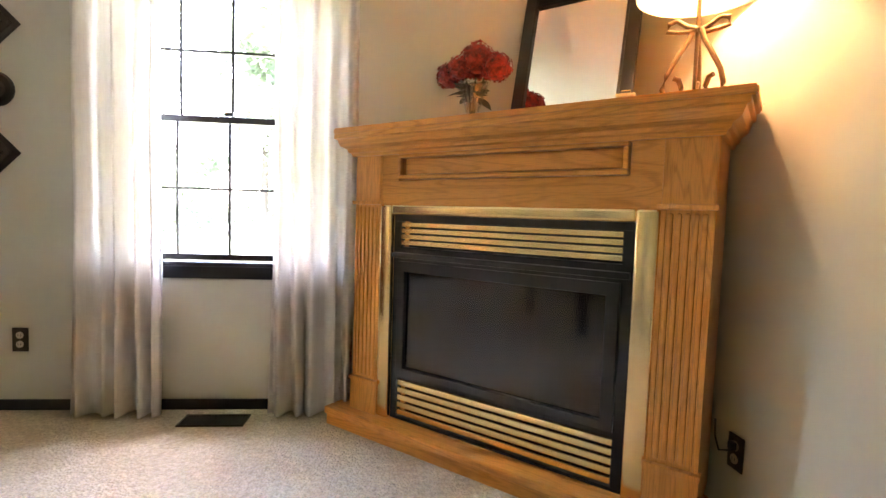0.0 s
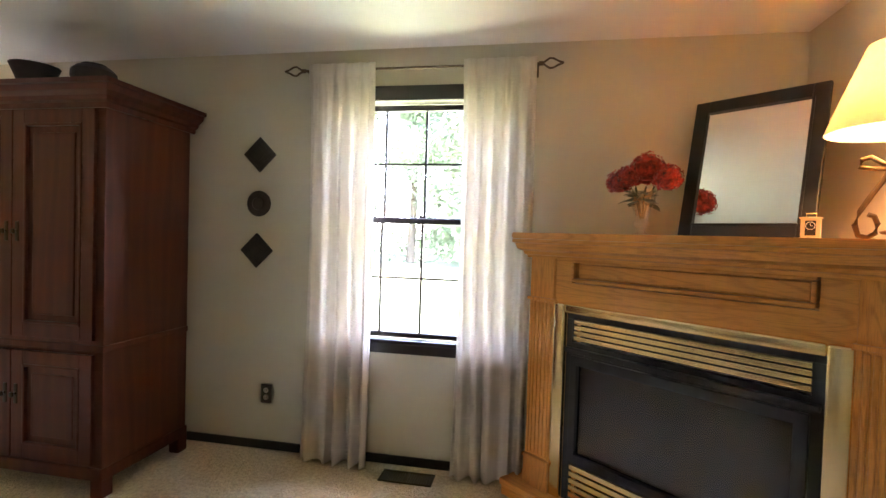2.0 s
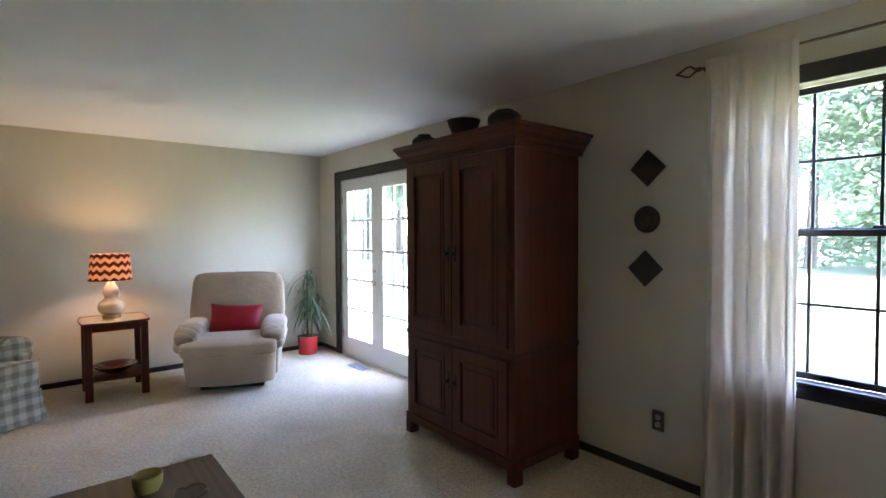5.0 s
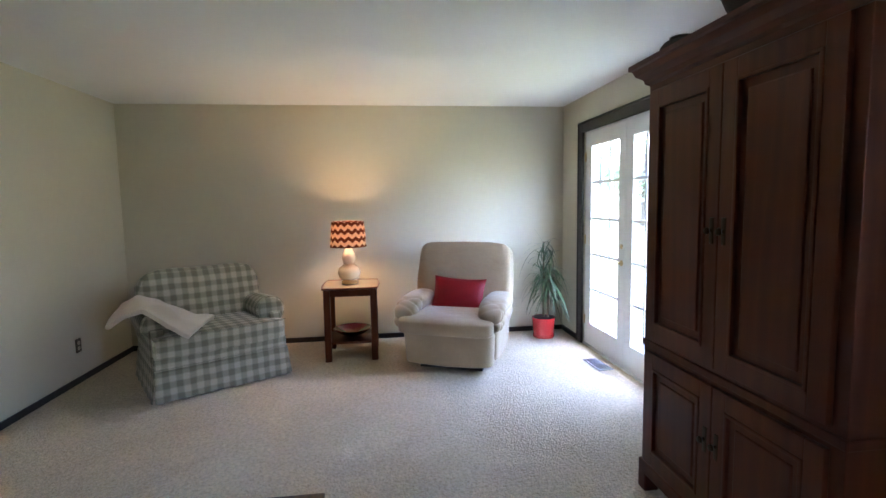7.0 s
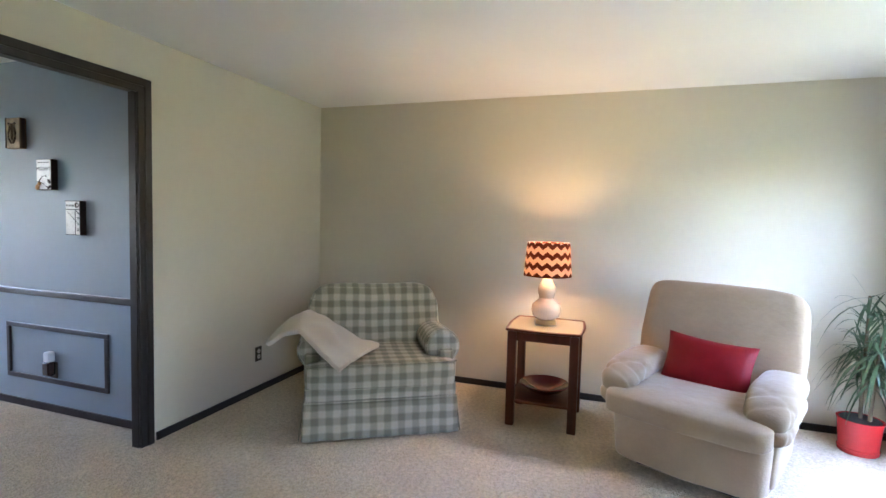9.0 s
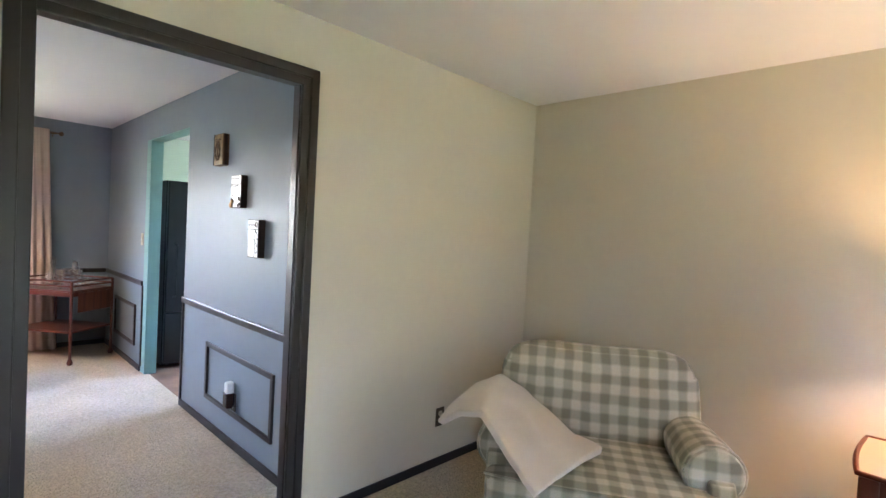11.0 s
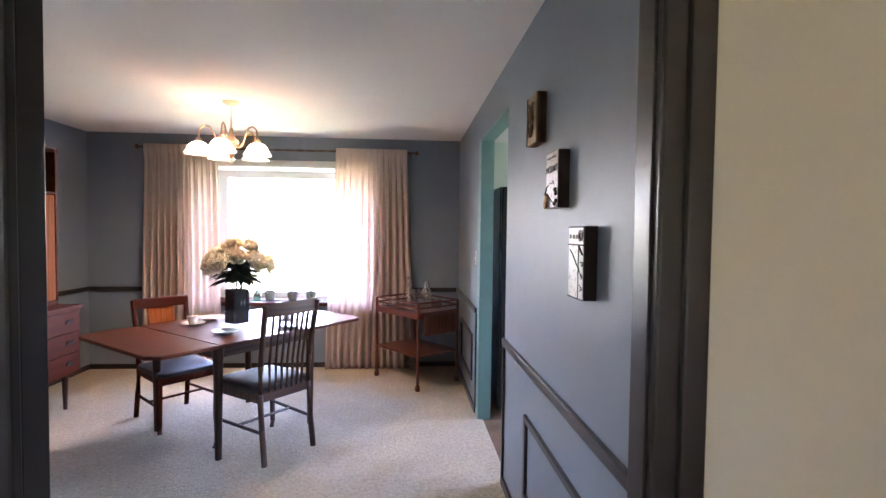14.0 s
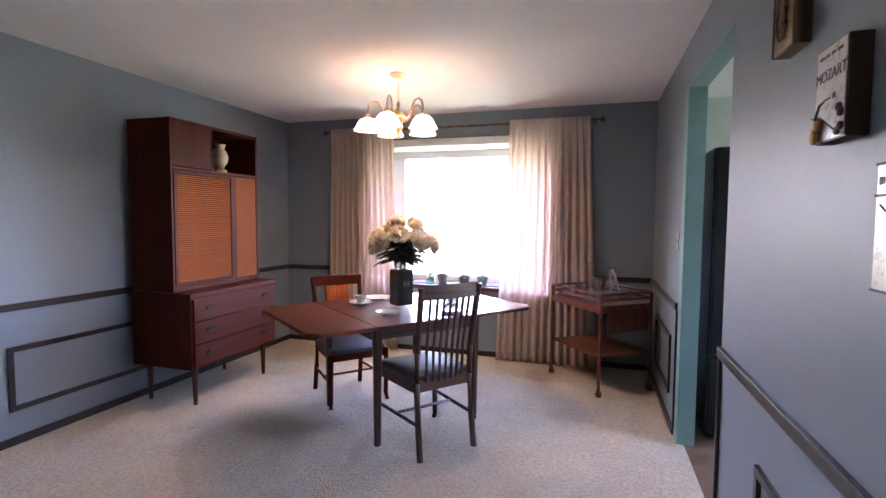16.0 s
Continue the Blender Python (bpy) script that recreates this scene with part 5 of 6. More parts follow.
for x, y, kind in ((-0.10, -0.02, 0), (0.02, 0.10, 1), (-0.16, 0.10, 2), (0.18, -0.04, 3), (0.08, -0.1, 3)):
    prof = {0: [(0, 0), (0.045, 0), (0.05, 0.02), (0.05, 0.10), (0.02, 0.14), (0.016, 0.18), (0.026, 0.19), (0.02, 0.2), (0.02, 0.235), (0, 0.24)],
            1: [(0, 0), (0.04, 0), (0.042, 0.12), (0.018, 0.15), (0.014, 0.20), (0.02, 0.205), (0, 0.21)],
            2: [(0, 0), (0.035, 0), (0.038, 0.10), (0.034, 0.10), (0.031, 0.008), (0, 0.008)],
            3: [(0, 0), (0.034, 0), (0.006, 0.01), (0.006, 0.07), (0.035, 0.10), (0.042, 0.15), (0.040, 0.15), (0.033, 0.10), (0, 0.075)]}[kind]
    ob = Shape().lathe(prof, 24).put(("decanter", "bottle", "tumbler", "goblet")[kind], CLEAR, smooth=True)
    ob.matrix_world = CT @ pose(x, y, 0.7135) @ Matrix.Scale(1.25, 4)
    tagged(ob, "clear cut-glass %s on the tea trolley" % ("decanter", "bottle", "tumbler", "goblet")[kind], "glassware", "glasses on the trolley")
s = Shape().lathe([(0, 0), (0.05, 0), (0.055, 0.006), (0.06, 0.09), (0.057, 0.09), (0.05, 0.01), (0, 0.01)], 24)
ob = s.put("ice_bucket", CLEAR, smooth=True)
ob.matrix_world = CT @ pose(0.16, 0.12, 0.7135)
tagged(ob, "clear glass ice bucket on the tea trolley", "bucket")
STEEL = plain("bright_steel", (0.7, 0.7, 0.7), 0.2, 1.0, vary=0.05)
ob = Shape().tube([(0, 0, 0.012), (0.05, 0.03, 0.14), (0.085, 0.05, 0.25)], 0.007, 8, 0.012).put("tongs", STEEL, smooth=True)
ob.matrix_world = CT @ pose(0.15, 0.11, 0.7125, 0, 0, 160)
tagged(ob, "bright steel tongs standing in the ice bucket", "tongs")

# ---------------------------------------------------------------- chandelier
CHX = pose(3.655, -7.67, 0)
CREAMMETAL = plain("cream_and_brass_metal", (0.62, 0.42, 0.28), 0.3, 0.7, vary=0.1)
chan = thing("chandelier", "brass five-arm chandelier with white glass bell shades, lit", "chandelier", CHX)
Shape().lathe([(0, H), (0.065, H), (0.065, H - 0.008), (0.045, H - 0.022), (0.012, H - 0.03), (0, H - 0.03)], 28).put("canopy", CREAMMETAL, chan, smooth=True)
s = Shape()
for k in range(8):
    zc = H - 0.045 - k * 0.022
    s.tube([(0.008 * math.cos(a) * (k % 2), 0.008 * math.cos(a) * ((k + 1) % 2), zc + 0.014 * math.sin(a)) for a in [j * math.pi / 4 for j in range(9)]], 0.0022, 5)
s.put("chain", CREAMMETAL, chan, smooth=True)
s = Shape().lathe([(0, 2.245), (0.010, 2.24), (0.016, 2.22), (0.010, 2.20), (0.02, 2.185), (0.032, 2.165), (0.05, 2.15), (0.056, 2.13), (0.045, 2.105), (0.03, 2.085), (0.034, 2.06), (0.022, 2.035), (0.012, 2.0), (0.018, 1.985), (0, 1.97)], 24)
s.put("column", CREAMMETAL, chan, smooth=True)


def lampshade_mat(name, col, share):
    """Cloth, parchment or milk glass that glows by the light behind it."""
    m, t, b = nodes_of(name)
    v = mapped(t, (1, 1, 1))
    link(t, ramp(t, noisy(t, v, 40, 4), [(0.3, shade(col, 0.88)), (0.7, col)]), b.inputs["Base Color"])
    b.inputs["Roughness"].default_value = 0.8
    tr = t.nodes.new("ShaderNodeBsdfTranslucent")
    tr.inputs[0].default_value = (*col, 1)
    mx = t.nodes.new("ShaderNodeMixShader")
    mx.inputs[0].default_value = share
    link(t, b.outputs[0], mx.inputs[1])
    link(t, tr.outputs[0], mx.inputs[2])
    link(t, mx.outputs[0], t.nodes["Material Output"].inputs[0])
    return m


FROST = lampshade_mat("milk_glass", (0.88, 0.85, 0.80), 0.6)
for k in range(5):
    a = math.radians(20 + 72 * k)
    d = Vector((math.cos(a), math.sin(a), 0))
    pts = [d * r + Vector((0, 0, z)) for r, z in ((0.03, 2.11), (0.07, 2.10), (0.105, 2.13), (0.125, 2.19), (0.15, 2.235), (0.185, 2.245), (0.215, 2.22), (0.225, 2.17), (0.225, 2.13))]
    Shape().tube(pts, 0.007, 8).put("arm", CREAMMETAL, chan, smooth=True)
    Shape().lathe([(0, 2.145), (0.018, 2.145), (0.028, 2.115), (0, 2.11)], 16, at=(d.x * 0.225, d.y * 0.225, 0)).put("cup", CREAMMETAL, chan, smooth=True)
    s = Shape().lathe([(0.026, 2.118), (0.052, 2.108), (0.072, 2.085), (0.084, 2.062), (0.087, 2.055), (0.098, 2.038), (0.101, 2.032), (0.104, 2.026), (0.100, 2.026), (0.094, 2.038), (0.082, 2.056), (0.068, 2.082), (0.048, 2.103), (0.024, 2.112), (0.026, 2.118)], 32, at=(d.x * 0.225, d.y * 0.225, 0))
    s.put("bell_shade", FROST, chan, smooth=True)
    Shape().pillow((d.x * 0.225, d.y * 0.225, 2.065), (0.016, 0.016, 0.022), 1, 1, 12, 8).put("bulb", BULB, chan, smooth=True)
    p = CHX @ (d * 0.225 + Vector((0, 0, 2.065)))
    bulb("chandelier_light", p, CHAND, 0.03, (1.0, 0.72, 0.45))

# ---------------------------------------------------------------- dining curtains
SILK = drape_mat("champagne_cotton", (0.80, 0.69, 0.62), (0.92, 0.79, 0.71), 0.60)
drape("curtain", "champagne cotton curtain panel puddling on the floor", 2.30, 3.03, -8.93, 0.012, 2.315, 12, SILK, 0.036, 21, 0.20, "dining room curtains", 1)
drape("curtain", "champagne cotton curtain panel puddling on the floor", 4.22, 4.94, -8.93, 0.012, 2.315, 12, SILK, 0.036, 34, 0.12, "dining room curtains", 1)
rod = thing("curtain_rod", "twisted dark metal curtain rod with small finials", "curtain rod", pose(0, 0, 0))
s = Shape()
for ph in (0, math.pi):
    s.tube([(2.22 + 2.77 * k / 140, -8.93 + 0.006 * math.cos(k * 0.55 + ph), 2.283 + 0.006 * math.sin(k * 0.55 + ph)) for k in range(141)], 0.006, 6)
for x in (2.26, 4.96):
    s.tube([(x, -8.93, 2.283), (x, -9.0, 2.275), (x, -9.033, 2.26)], 0.006)
s.put("rod", IRON, rod, smooth=True)
for x, d in ((2.22, -1), (4.99, 1)):
    Shape().lathe([(0, 0), (0.012, 0.0), (0.024, 0.015), (0.024, 0.03), (0.014, 0.04), (0, 0.045)], 12, m=pose(x, -8.93, 2.283, 0, 90 * d, 0)).put("finial", IRON, rod, smooth=True)

# ---------------------------------------------------------------- flowers on the table
THINGLASS = pane_mat("thin_clear_glass", 0.03)
VM = DT @ pose(-0.01, 0.007, 0.758)
vase = thing("flower_vase", "dark glass square vase of cream peonies on the table", "vase", VM)
s = Shape()
for a, b, c, d in ((-0.072, 0.072, -0.072, -0.066), (-0.072, 0.072, 0.066, 0.072), (-0.072, -0.066, -0.066, 0.066), (0.066, 0.072, -0.066, 0.066)):
    s.box(a, b, c, d, 0.0, 0.30, 0.002)
s.box(-0.0655, 0.0655, -0.0655, 0.0655, 0.0, 0.014, 0.002)
s.put("vase", THINGLASS, vase)
Shape().box(-0.062, 0.062, -0.062, 0.062, 0.016, 0.265, 0.012, 3).put("filling", plain("slate_liner", (0.012, 0.013, 0.018), 0.7, vary=0.2, spec=0.15), vase)
PALEMARK = plain("etched_mark", (0.35, 0.35, 0.36), 0.7)
tx = bpy.data.curves.new("letter", "FONT")
tx.body, tx.size, tx.extrude, tx.align_x = "H", 0.06, 0.0006, "CENTER"
tm = new("letter", tx)
tm.parent = vase
tm.matrix_local = pose(0.0, 0.0735, 0.15, 90, 0, 180)
tx.materials.append(PALEMARK)
PEONY = lampshade_mat("cream_peony_petal", (0.90, 0.80, 0.62), 0.3)
GREEN = plain("dark_leaf", (0.025, 0.045, 0.022), 0.5, vary=0.35, scale=30)
rnd = random.Random(12)
heads = []
for k in range(11):
    a = 2.4 * k
    r = 0.03 + 0.185 * math.sqrt(k / 11)
    heads.append(Vector((r * math.cos(a), r * math.sin(a), 0.575 - r * r * 3.6 + rnd.uniform(-0.03, 0.025))))
stems, lv = Shape(), Shape()
for i, h in enumerate(heads):
    stems.tube([(h.x * 0.12, h.y * 0.12, 0.1), (h.x * 0.3, h.y * 0.3, 0.33), h - Vector((0, 0, 0.02))], 0.004, 6)
    s = Shape()
    out = (h - Vector((0, 0, 0.34))).normalized()
    q = out.to_track_quat("Z", "Y").to_matrix().to_4x4()
    for ring, (n, tilt, size) in enumerate(((9, 84, 0.078), (9, 62, 0.080), (9, 44, 0.074), (8, 28, 0.064), (6, 12, 0.052))):
        for j in range(n):
            az = 360 * j / n + ring * 25 + rnd.uniform(-14, 14)
            M = Matrix.Translation(h) @ q @ pose(0, 0, 0, 0, 0, az) @ pose(0, 0, 0, 0, tilt + rnd.uniform(-13, 13), 0)
            size_j = size * rnd.uniform(0.85, 1.15)
            grid = []
            for b in range(5):
                v = b / 4
                row = []
                for c in range(7):
                    u = -1 + c / 3
                    wdt = size_j * 0.52 * math.sin(math.pi * (0.16 + 0.60 * v))
                    frill = 0.007 * v * v * math.sin(c * 2.6 + j * 1.7 + ring)
                    row.append(s.bm.verts.new(M @ Vector((0.012 * u * u * v - 0.020 * v * v + frill, u * wdt, 0.005 + size_j * v * (1 - 0.14 * abs(u)) + 0.004 * v * math.cos(c * 3.1 + j)))))
                grid.append(row)
            for r0, r1 in zip(grid, grid[1:]):
                for c in range(6):
                    s.bm.faces.new((r0[c], r0[c + 1], r1[c + 1], r1[c]))
    s.pillow(h + out * 0.012, (0.022, 0.022, 0.02), 1, 1, 10, 8)
    s.put("peony_bloom", PEONY, vase, smooth=True)


def leaf_blade(sh, p, d, ln, wd, droop=0.3):
    side_v = d.cross(Vector((0, 0, 1))).normalized()
    row = []
    for q in range(6):
        f = q / 5
        c = p + d * ln * f + Vector((0, 0, -droop * ln * f * f))
        w = wd * math.sin(math.pi * (0.06 + 0.92 * f))
        row.append((sh.bm.verts.new(c - side_v * w), sh.bm.verts.new(c + Vector((0, 0, -w * 0.3))), sh.bm.verts.new(c + side_v * w)))
    for (a0, a1, a2), (b0, b1, b2) in zip(row, row[1:]):
        sh.bm.faces.new((a0, a1, b1, b0))
        sh.bm.faces.new((a1, a2, b2, b1))


for k in range(110):
    a = rnd.uniform(0, 6.283)
    z = rnd.uniform(0.34, 0.49)
    d = Vector((math.cos(a), math.sin(a), rnd.uniform(-0.2, 0.5))).normalized()
    leaf_blade(lv, Vector((math.cos(a) * 0.03, math.sin(a) * 0.03, z)), d, rnd.uniform(0.10, 0.19), rnd.uniform(0.026, 0.04))
stems.put("stems", GREEN, vase, smooth=True)
tagged(lv.put("foliage", GREEN, vase, smooth=True), kind="stuff")

# ---------------------------------------------------------------- table setting
CHINA = plain("white_china", (0.74, 0.72, 0.68), 0.15, vary=0.03, coat=0.4)
PLATE = [(0, 0), (0.05, 0), (0.055, 0.004), (0.09, 0.014), (0.105, 0.018), (0.104, 0.022), (0.085, 0.018), (0.05, 0.008), (0, 0.007)]
SAUCER = [(r * 0.80, z * 0.9) for r, z in PLATE]
CUP = [(0, 0), (0.024, 0), (0.026, 0.006), (0.037, 0.03), (0.043, 0.058), (0.040, 0.058), (0.034, 0.03), (0.022, 0.01), (0, 0.009)]
for x, y, prof, nm in ((0.185, -0.24, SAUCER, "saucer"), (-0.01, -0.36, PLATE, "plate"), (0.20, 0.20, SAUCER, "saucer"), (-0.38, 0.10, SAUCER, "saucer"), (-0.20, 0.36, PLATE, "plate")):
    ob = Shape().lathe(prof, 36).put(nm, CHINA, smooth=True)
    ob.matrix_world = DT @ pose(x, y, 0.7572)
    tagged(ob, "white china %s laid on the dining table" % nm, "tableware", "table setting")
for x, y in ((0.185, -0.24), (-0.38, 0.10)):
    s = Shape().lathe(CUP, 28)
    s.tube([(0.036, 0, 0.045), (0.058, 0, 0.046), (0.062, 0, 0.028), (0.032, 0, 0.016)], 0.0035, 6)
    ob = s.put("teacup", CHINA, smooth=True)
    ob.matrix_world = DT @ pose(x, y, 0.7645, 0, 0, 40)
    tagged(ob, "white china teacup standing on its saucer", "teacup", "table setting")

# ---------------------------------------------------------------- pots on the window sill
TERRA = plain("green_glazed_pot", (0.30, 0.36, 0.30), 0.35, vary=0.2, scale=20)
AQUA = glass_mat("aqua_glass", (0.35, 0.85, 0.75))
SILLLEAF = plain("houseplant_leaf", (0.06, 0.13, 0.05), 0.5, vary=0.3, scale=30)
for i, x in enumerate((3.335, 3.53, 3.77)):
    pp = thing("sill_plant", "small green houseplant in a glazed pot on the sill", "plant", pose(x, -9.18, 0.7005), "plants on the sill")
    Shape().lathe([(0, 0), (0.045, 0), (0.06, 0.085), (0.064, 0.095), (0.055, 0.095), (0.05, 0.08), (0, 0.08)], 24).put("pot", TERRA, pp, smooth=True)
    lf = Shape()
    for k in range(26):
        a = rnd.uniform(0, 6.283)
        d = Vector((math.cos(a), math.sin(a), rnd.uniform(0.2, 1.4))).normalized()
        leaf_blade(lf, Vector((0, 0, 0.08)), d, rnd.uniform(0.06, 0.12), 0.014, 0.5)
    tagged(lf.put("foliage", SILLLEAF, pp, smooth=True), kind="stuff")
ob = Shape().lathe([(0, 0), (0.04, 0), (0.045, 0.02), (0.04, 0.07), (0.015, 0.10), (0.015, 0.15), (0.02, 0.155), (0.012, 0.155), (0.012, 0.10), (0, 0.09)], 24).put("bottle", AQUA, smooth=True)
ob.matrix_world = pose(3.91, -9.2, 0.7005)
tagged(ob, "small aqua glass bottle on the window sill", "bottle")

# ---------------------------------------------------------------- wall plaques on the dining wall
WOODP = wood("aged_plaque_wood", (0.06, 0.028, 0.012), (0.15, 0.08, 0.035), (0.22, 0.13, 0.06), 0.6, across=20, rays=0.5)
PAPER = plain("pale_music_paper", (0.56, 0.54, 0.51), 0.28, vary=0.22, scale=24)
INK = plain("black_ink", (0.02, 0.02, 0.022), 0.6)
FACE = 0.0425


def lettering(parent, txt, y, z, size, turn=0, mat=None):
    tx = bpy.data.curves.new("lettering", "FONT")
    tx.body, tx.size, tx.extrude, tx.align_x = txt, size, 0.0006, "CENTER"
    tm = new("lettering", tx)
    tm.parent = parent
    tm.matrix_local = pose(FACE + 0.0022, y, z, 90, 0, 90) @ pose(0, 0, 0, 0, 0, turn)
    tx.materials.append(mat or INK)


def plaque(y0, y1, z0, z1, face, side, label):
    pl = thing("wall_plaque", label, "wall art", pose(1.731, (y0 + y1) / 2, (z0 + z1) / 2), "music plaques")
    w, h = (y1 - y0) / 2 - 0.008, (z1 - z0) / 2
    Shape().box(0, FACE - 0.001, -w, w, -h, h, 0.004).put("block", side, pl)
    Shape().box(FACE - 0.0005, FACE + 0.0018, -w + 0.004, w - 0.004, -h + 0.004, h - 0.004, 0.001).put("face", face, pl)
    return pl, w, h


UMBER = plain("dark_umber_stain", (0.035, 0.016, 0.008), 0.5, vary=0.3, scale=40)
OCHRE = plain("ochre_glaze", (0.40, 0.23, 0.085), 0.45, vary=0.5, scale=60, bump=0.3)
# carved lyre block
pl, w, h = plaque(-5.905, -5.745, 1.835, 2.045, OCHRE, WOODP, "carved ochre wooden plaque with a raised lyre")
s = Shape()
for q in (-1, 1):
    s.tube([(FACE + 0.006, q * a, b) for a, b in ((0.008, -0.07), (0.034, -0.04), (0.036, 0.0), (0.022, 0.035), (0.03, 0.07))], 0.006, 8)
for k in (-1, 0, 1):
    s.tube([(FACE + 0.006, k * 0.009, -0.05), (FACE + 0.006, k * 0.009, 0.06)], 0.0022, 6)
s.tube([(FACE + 0.006, -0.04, 0.062), (FACE + 0.006, 0.04, 0.062)], 0.004, 6)
s.put("lyre", WOODP, pl, smooth=True)
s = Shape()
for k in range(14):
    s.pillow((FACE + 0.001, -w + 0.004, -h + 0.01 + k * 0.0148), (0.006, 0.006, 0.009), 0.8, 0.8, 8, 6)
s.put("rough_edge", UMBER, pl, smooth=True)

# sheet with a violin
pl, w, h = plaque(-5.60, -5.44, 1.55, 1.757, PAPER, UMBER, "pale music title plaque with a small gilt violin")
lettering(pl, "MOZART", 0.0, 0.028, 0.034)
s = Shape()
for k, (a, b) in enumerate(((-0.055, -0.030), (-0.024, -0.008), (0.0, 0.020), (0.027, 0.052))):
    s.box(FACE + 0.002, FACE + 0.0026, a, b, 0.078, 0.085)
s.box(FACE + 0.002, FACE + 0.0026, -0.026, 0.006, -0.014, -0.010).box(FACE + 0.002, FACE + 0.0026, 0.014, 0.028, -0.016, -0.004)
s.put("small_print", INK, pl)
GILTW = plain("gilt_varnish", (0.34, 0.17, 0.05), 0.35, 0.3, vary=0.3, scale=40)
s = Shape()
M = pose(FACE + 0.010, -0.038, -0.070, -38, 0, 0)
s.pillow((0, 0, -0.020), (0.008, 0.019, 0.018), 0.8, 1, 16, 10, m=M).pillow((0, 0, 0.010), (0.008, 0.014, 0.015), 0.8, 1, 16, 10, m=M)
s.put("violin_body", GILTW, pl, smooth=True)
s = Shape().tube([M @ Vector((0.008, 0, 0.02)), M @ Vector((0.008, 0, 0.055)), M @ Vector((0.002, 0, 0.064))], 0.003, 8, 0.002)
s.tube([(FACE + 0.012, -0.06, -0.045), (FACE + 0.016, 0.0, -0.055), (FACE + 0.012, 0.05, -0.085)], 0.0016, 6)
s.put("violin_neck", UMBER, pl, smooth=True)
s = Shape()
for y, z in ((0.058, -0.052), (0.050, -0.040), (0.046, -0.088), (0.060, -0.080)):
    s.pillow((FACE + 0.004, y, z), (0.006, 0.010, 0.009), 0.8, 0.9, 10, 8)
s.put("rose", UMBER, pl, smooth=True)

# sheet with a banded edge
pl, w, h = plaque(-5.325, -5.175, 1.255, 1.482, PAPER, UMBER, "pale music plaque with dark lines and letters")
s = Shape()
f0, f1 = FACE + 0.0016, FACE + 0.0034
s.box(f0, f1, -w, w, h - 0.061, h - 0.056).box(f0, f1, -w, w, h - 0.006, h - 0.001)
s.box(f0, f1, 0.024, 0.029, -h + 0.004, h - 0.058).box(f0, f1, -w, w, -h, -h + 0.004)
s.tube([(FACE + 0.003, -0.048, h - 0.075), (FACE + 0.003, -0.02, h - 0.092), (FACE + 0.003, 0.022, h - 0.128)], 0.0016, 6)
s.tube([(FACE + 0.003, 0.029, h - 0.062), (FACE + 0.003, 0.062, h - 0.088)], 0.003, 6)
s.tube([(FACE + 0.003, 0.029, h - 0.132), (FACE + 0.003, 0.062, h - 0.16)], 0.0014, 6)
for k, ln in enumerate((0.011, 0.004, 0.010, 0.008, 0.009, 0.006)):
    s.box(f0, f1 - 0.001, -0.056 + k * 0.0135, -0.056 + k * 0.0135 + ln, h - 0.040, h - 0.026)
s.put("ruled_line", INK, pl)
for ch, z in (("P", -0.002), ("+", -0.038), ("A", -0.078)):
    lettering(pl, ch, 0.040, z, 0.034, -90)
s = Shape().lathe([(0.009, 0), (0.017, 0.002), (0.019, 0.005), (0.009, 0.004), (0.009, 0)], 24, m=pose(FACE + 0.001, 0.046, h - 0.030, 0, 90, 0))
s.put("disc", UMBER, pl, smooth=True)

# ---------------------------------------------------------------- on the mantel
MT = 1.389
DARKFR = plain("black_brown_picture_frame", (0.018, 0.013, 0.011), 0.38, vary=0.25, scale=30, bump=0.1)
MIRROR = plain("silvered_mirror", (0.88, 0.88, 0.88), 0.02, 1.0, vary=0.0)
lean = 13.0
MM = FP @ pose(0.09, 0.50, MT, -lean, 0, 0)
mir = thing("mirror", "dark wide-framed mirror leaning in the corner on the mantel", "mirror", MM)
s = Shape()
hw, hh, fw = 0.272, 0.68, 0.062
for a, b, c, d in ((-hw, -hw + fw, 0, hh), (hw - fw, hw, 0, hh), (-hw + fw, hw - fw, 0, fw), (-hw + fw, hw - fw, hh - fw, hh)):
    s.box(a, b, -0.022, 0.004, c, d, 0.006)
for a, b, c, d in ((-hw + fw - 0.012, -hw + fw, fw, hh - fw), (hw - fw, hw - fw + 0.012, fw, hh - fw), (-hw + fw, hw - fw, fw - 0.012, fw), (-hw + fw, hw - fw, hh - fw, hh - fw + 0.012)):
    s.box(a, b, -0.028, -0.01, c, d, 0.004)
s.put("frame_wood", DARKFR, mir)
Shape().box(-hw + fw - 0.005, hw - fw + 0.005, -0.012, -0.008, fw - 0.005, hh - fw + 0.005).put("glass", MIRROR, mir)

fv = thing("flower_vase", "clear glass footed vase of red hydrangeas on the mantel", "vase", FP @ pose(-0.30, 0.36, MT) @ Matrix.Scale(0.94, 4))
GLASSV = pane_mat("cut_glass", 0.2)
s = Shape().lathe([(0, 0), (0.046, 0), (0.048, 0.007), (0.022, 0.016), (0.018, 0.03), (0.038, 0.05), (0.043, 0.068), (0.03, 0.086), (0.035, 0.098), (0.054, 0.16), (0.08, 0.235), (0.0775, 0.235), (0.0515, 0.16), (0.0325, 0.10), (0, 0.098)], 32)
s.put("vase", GLASSV, fv, smooth=True)
PETAL = plain("red_hydrangea_petal", (0.50, 0.042, 0.024), 0.6, vary=0.8, scale=120)
rnd = random.Random(9)
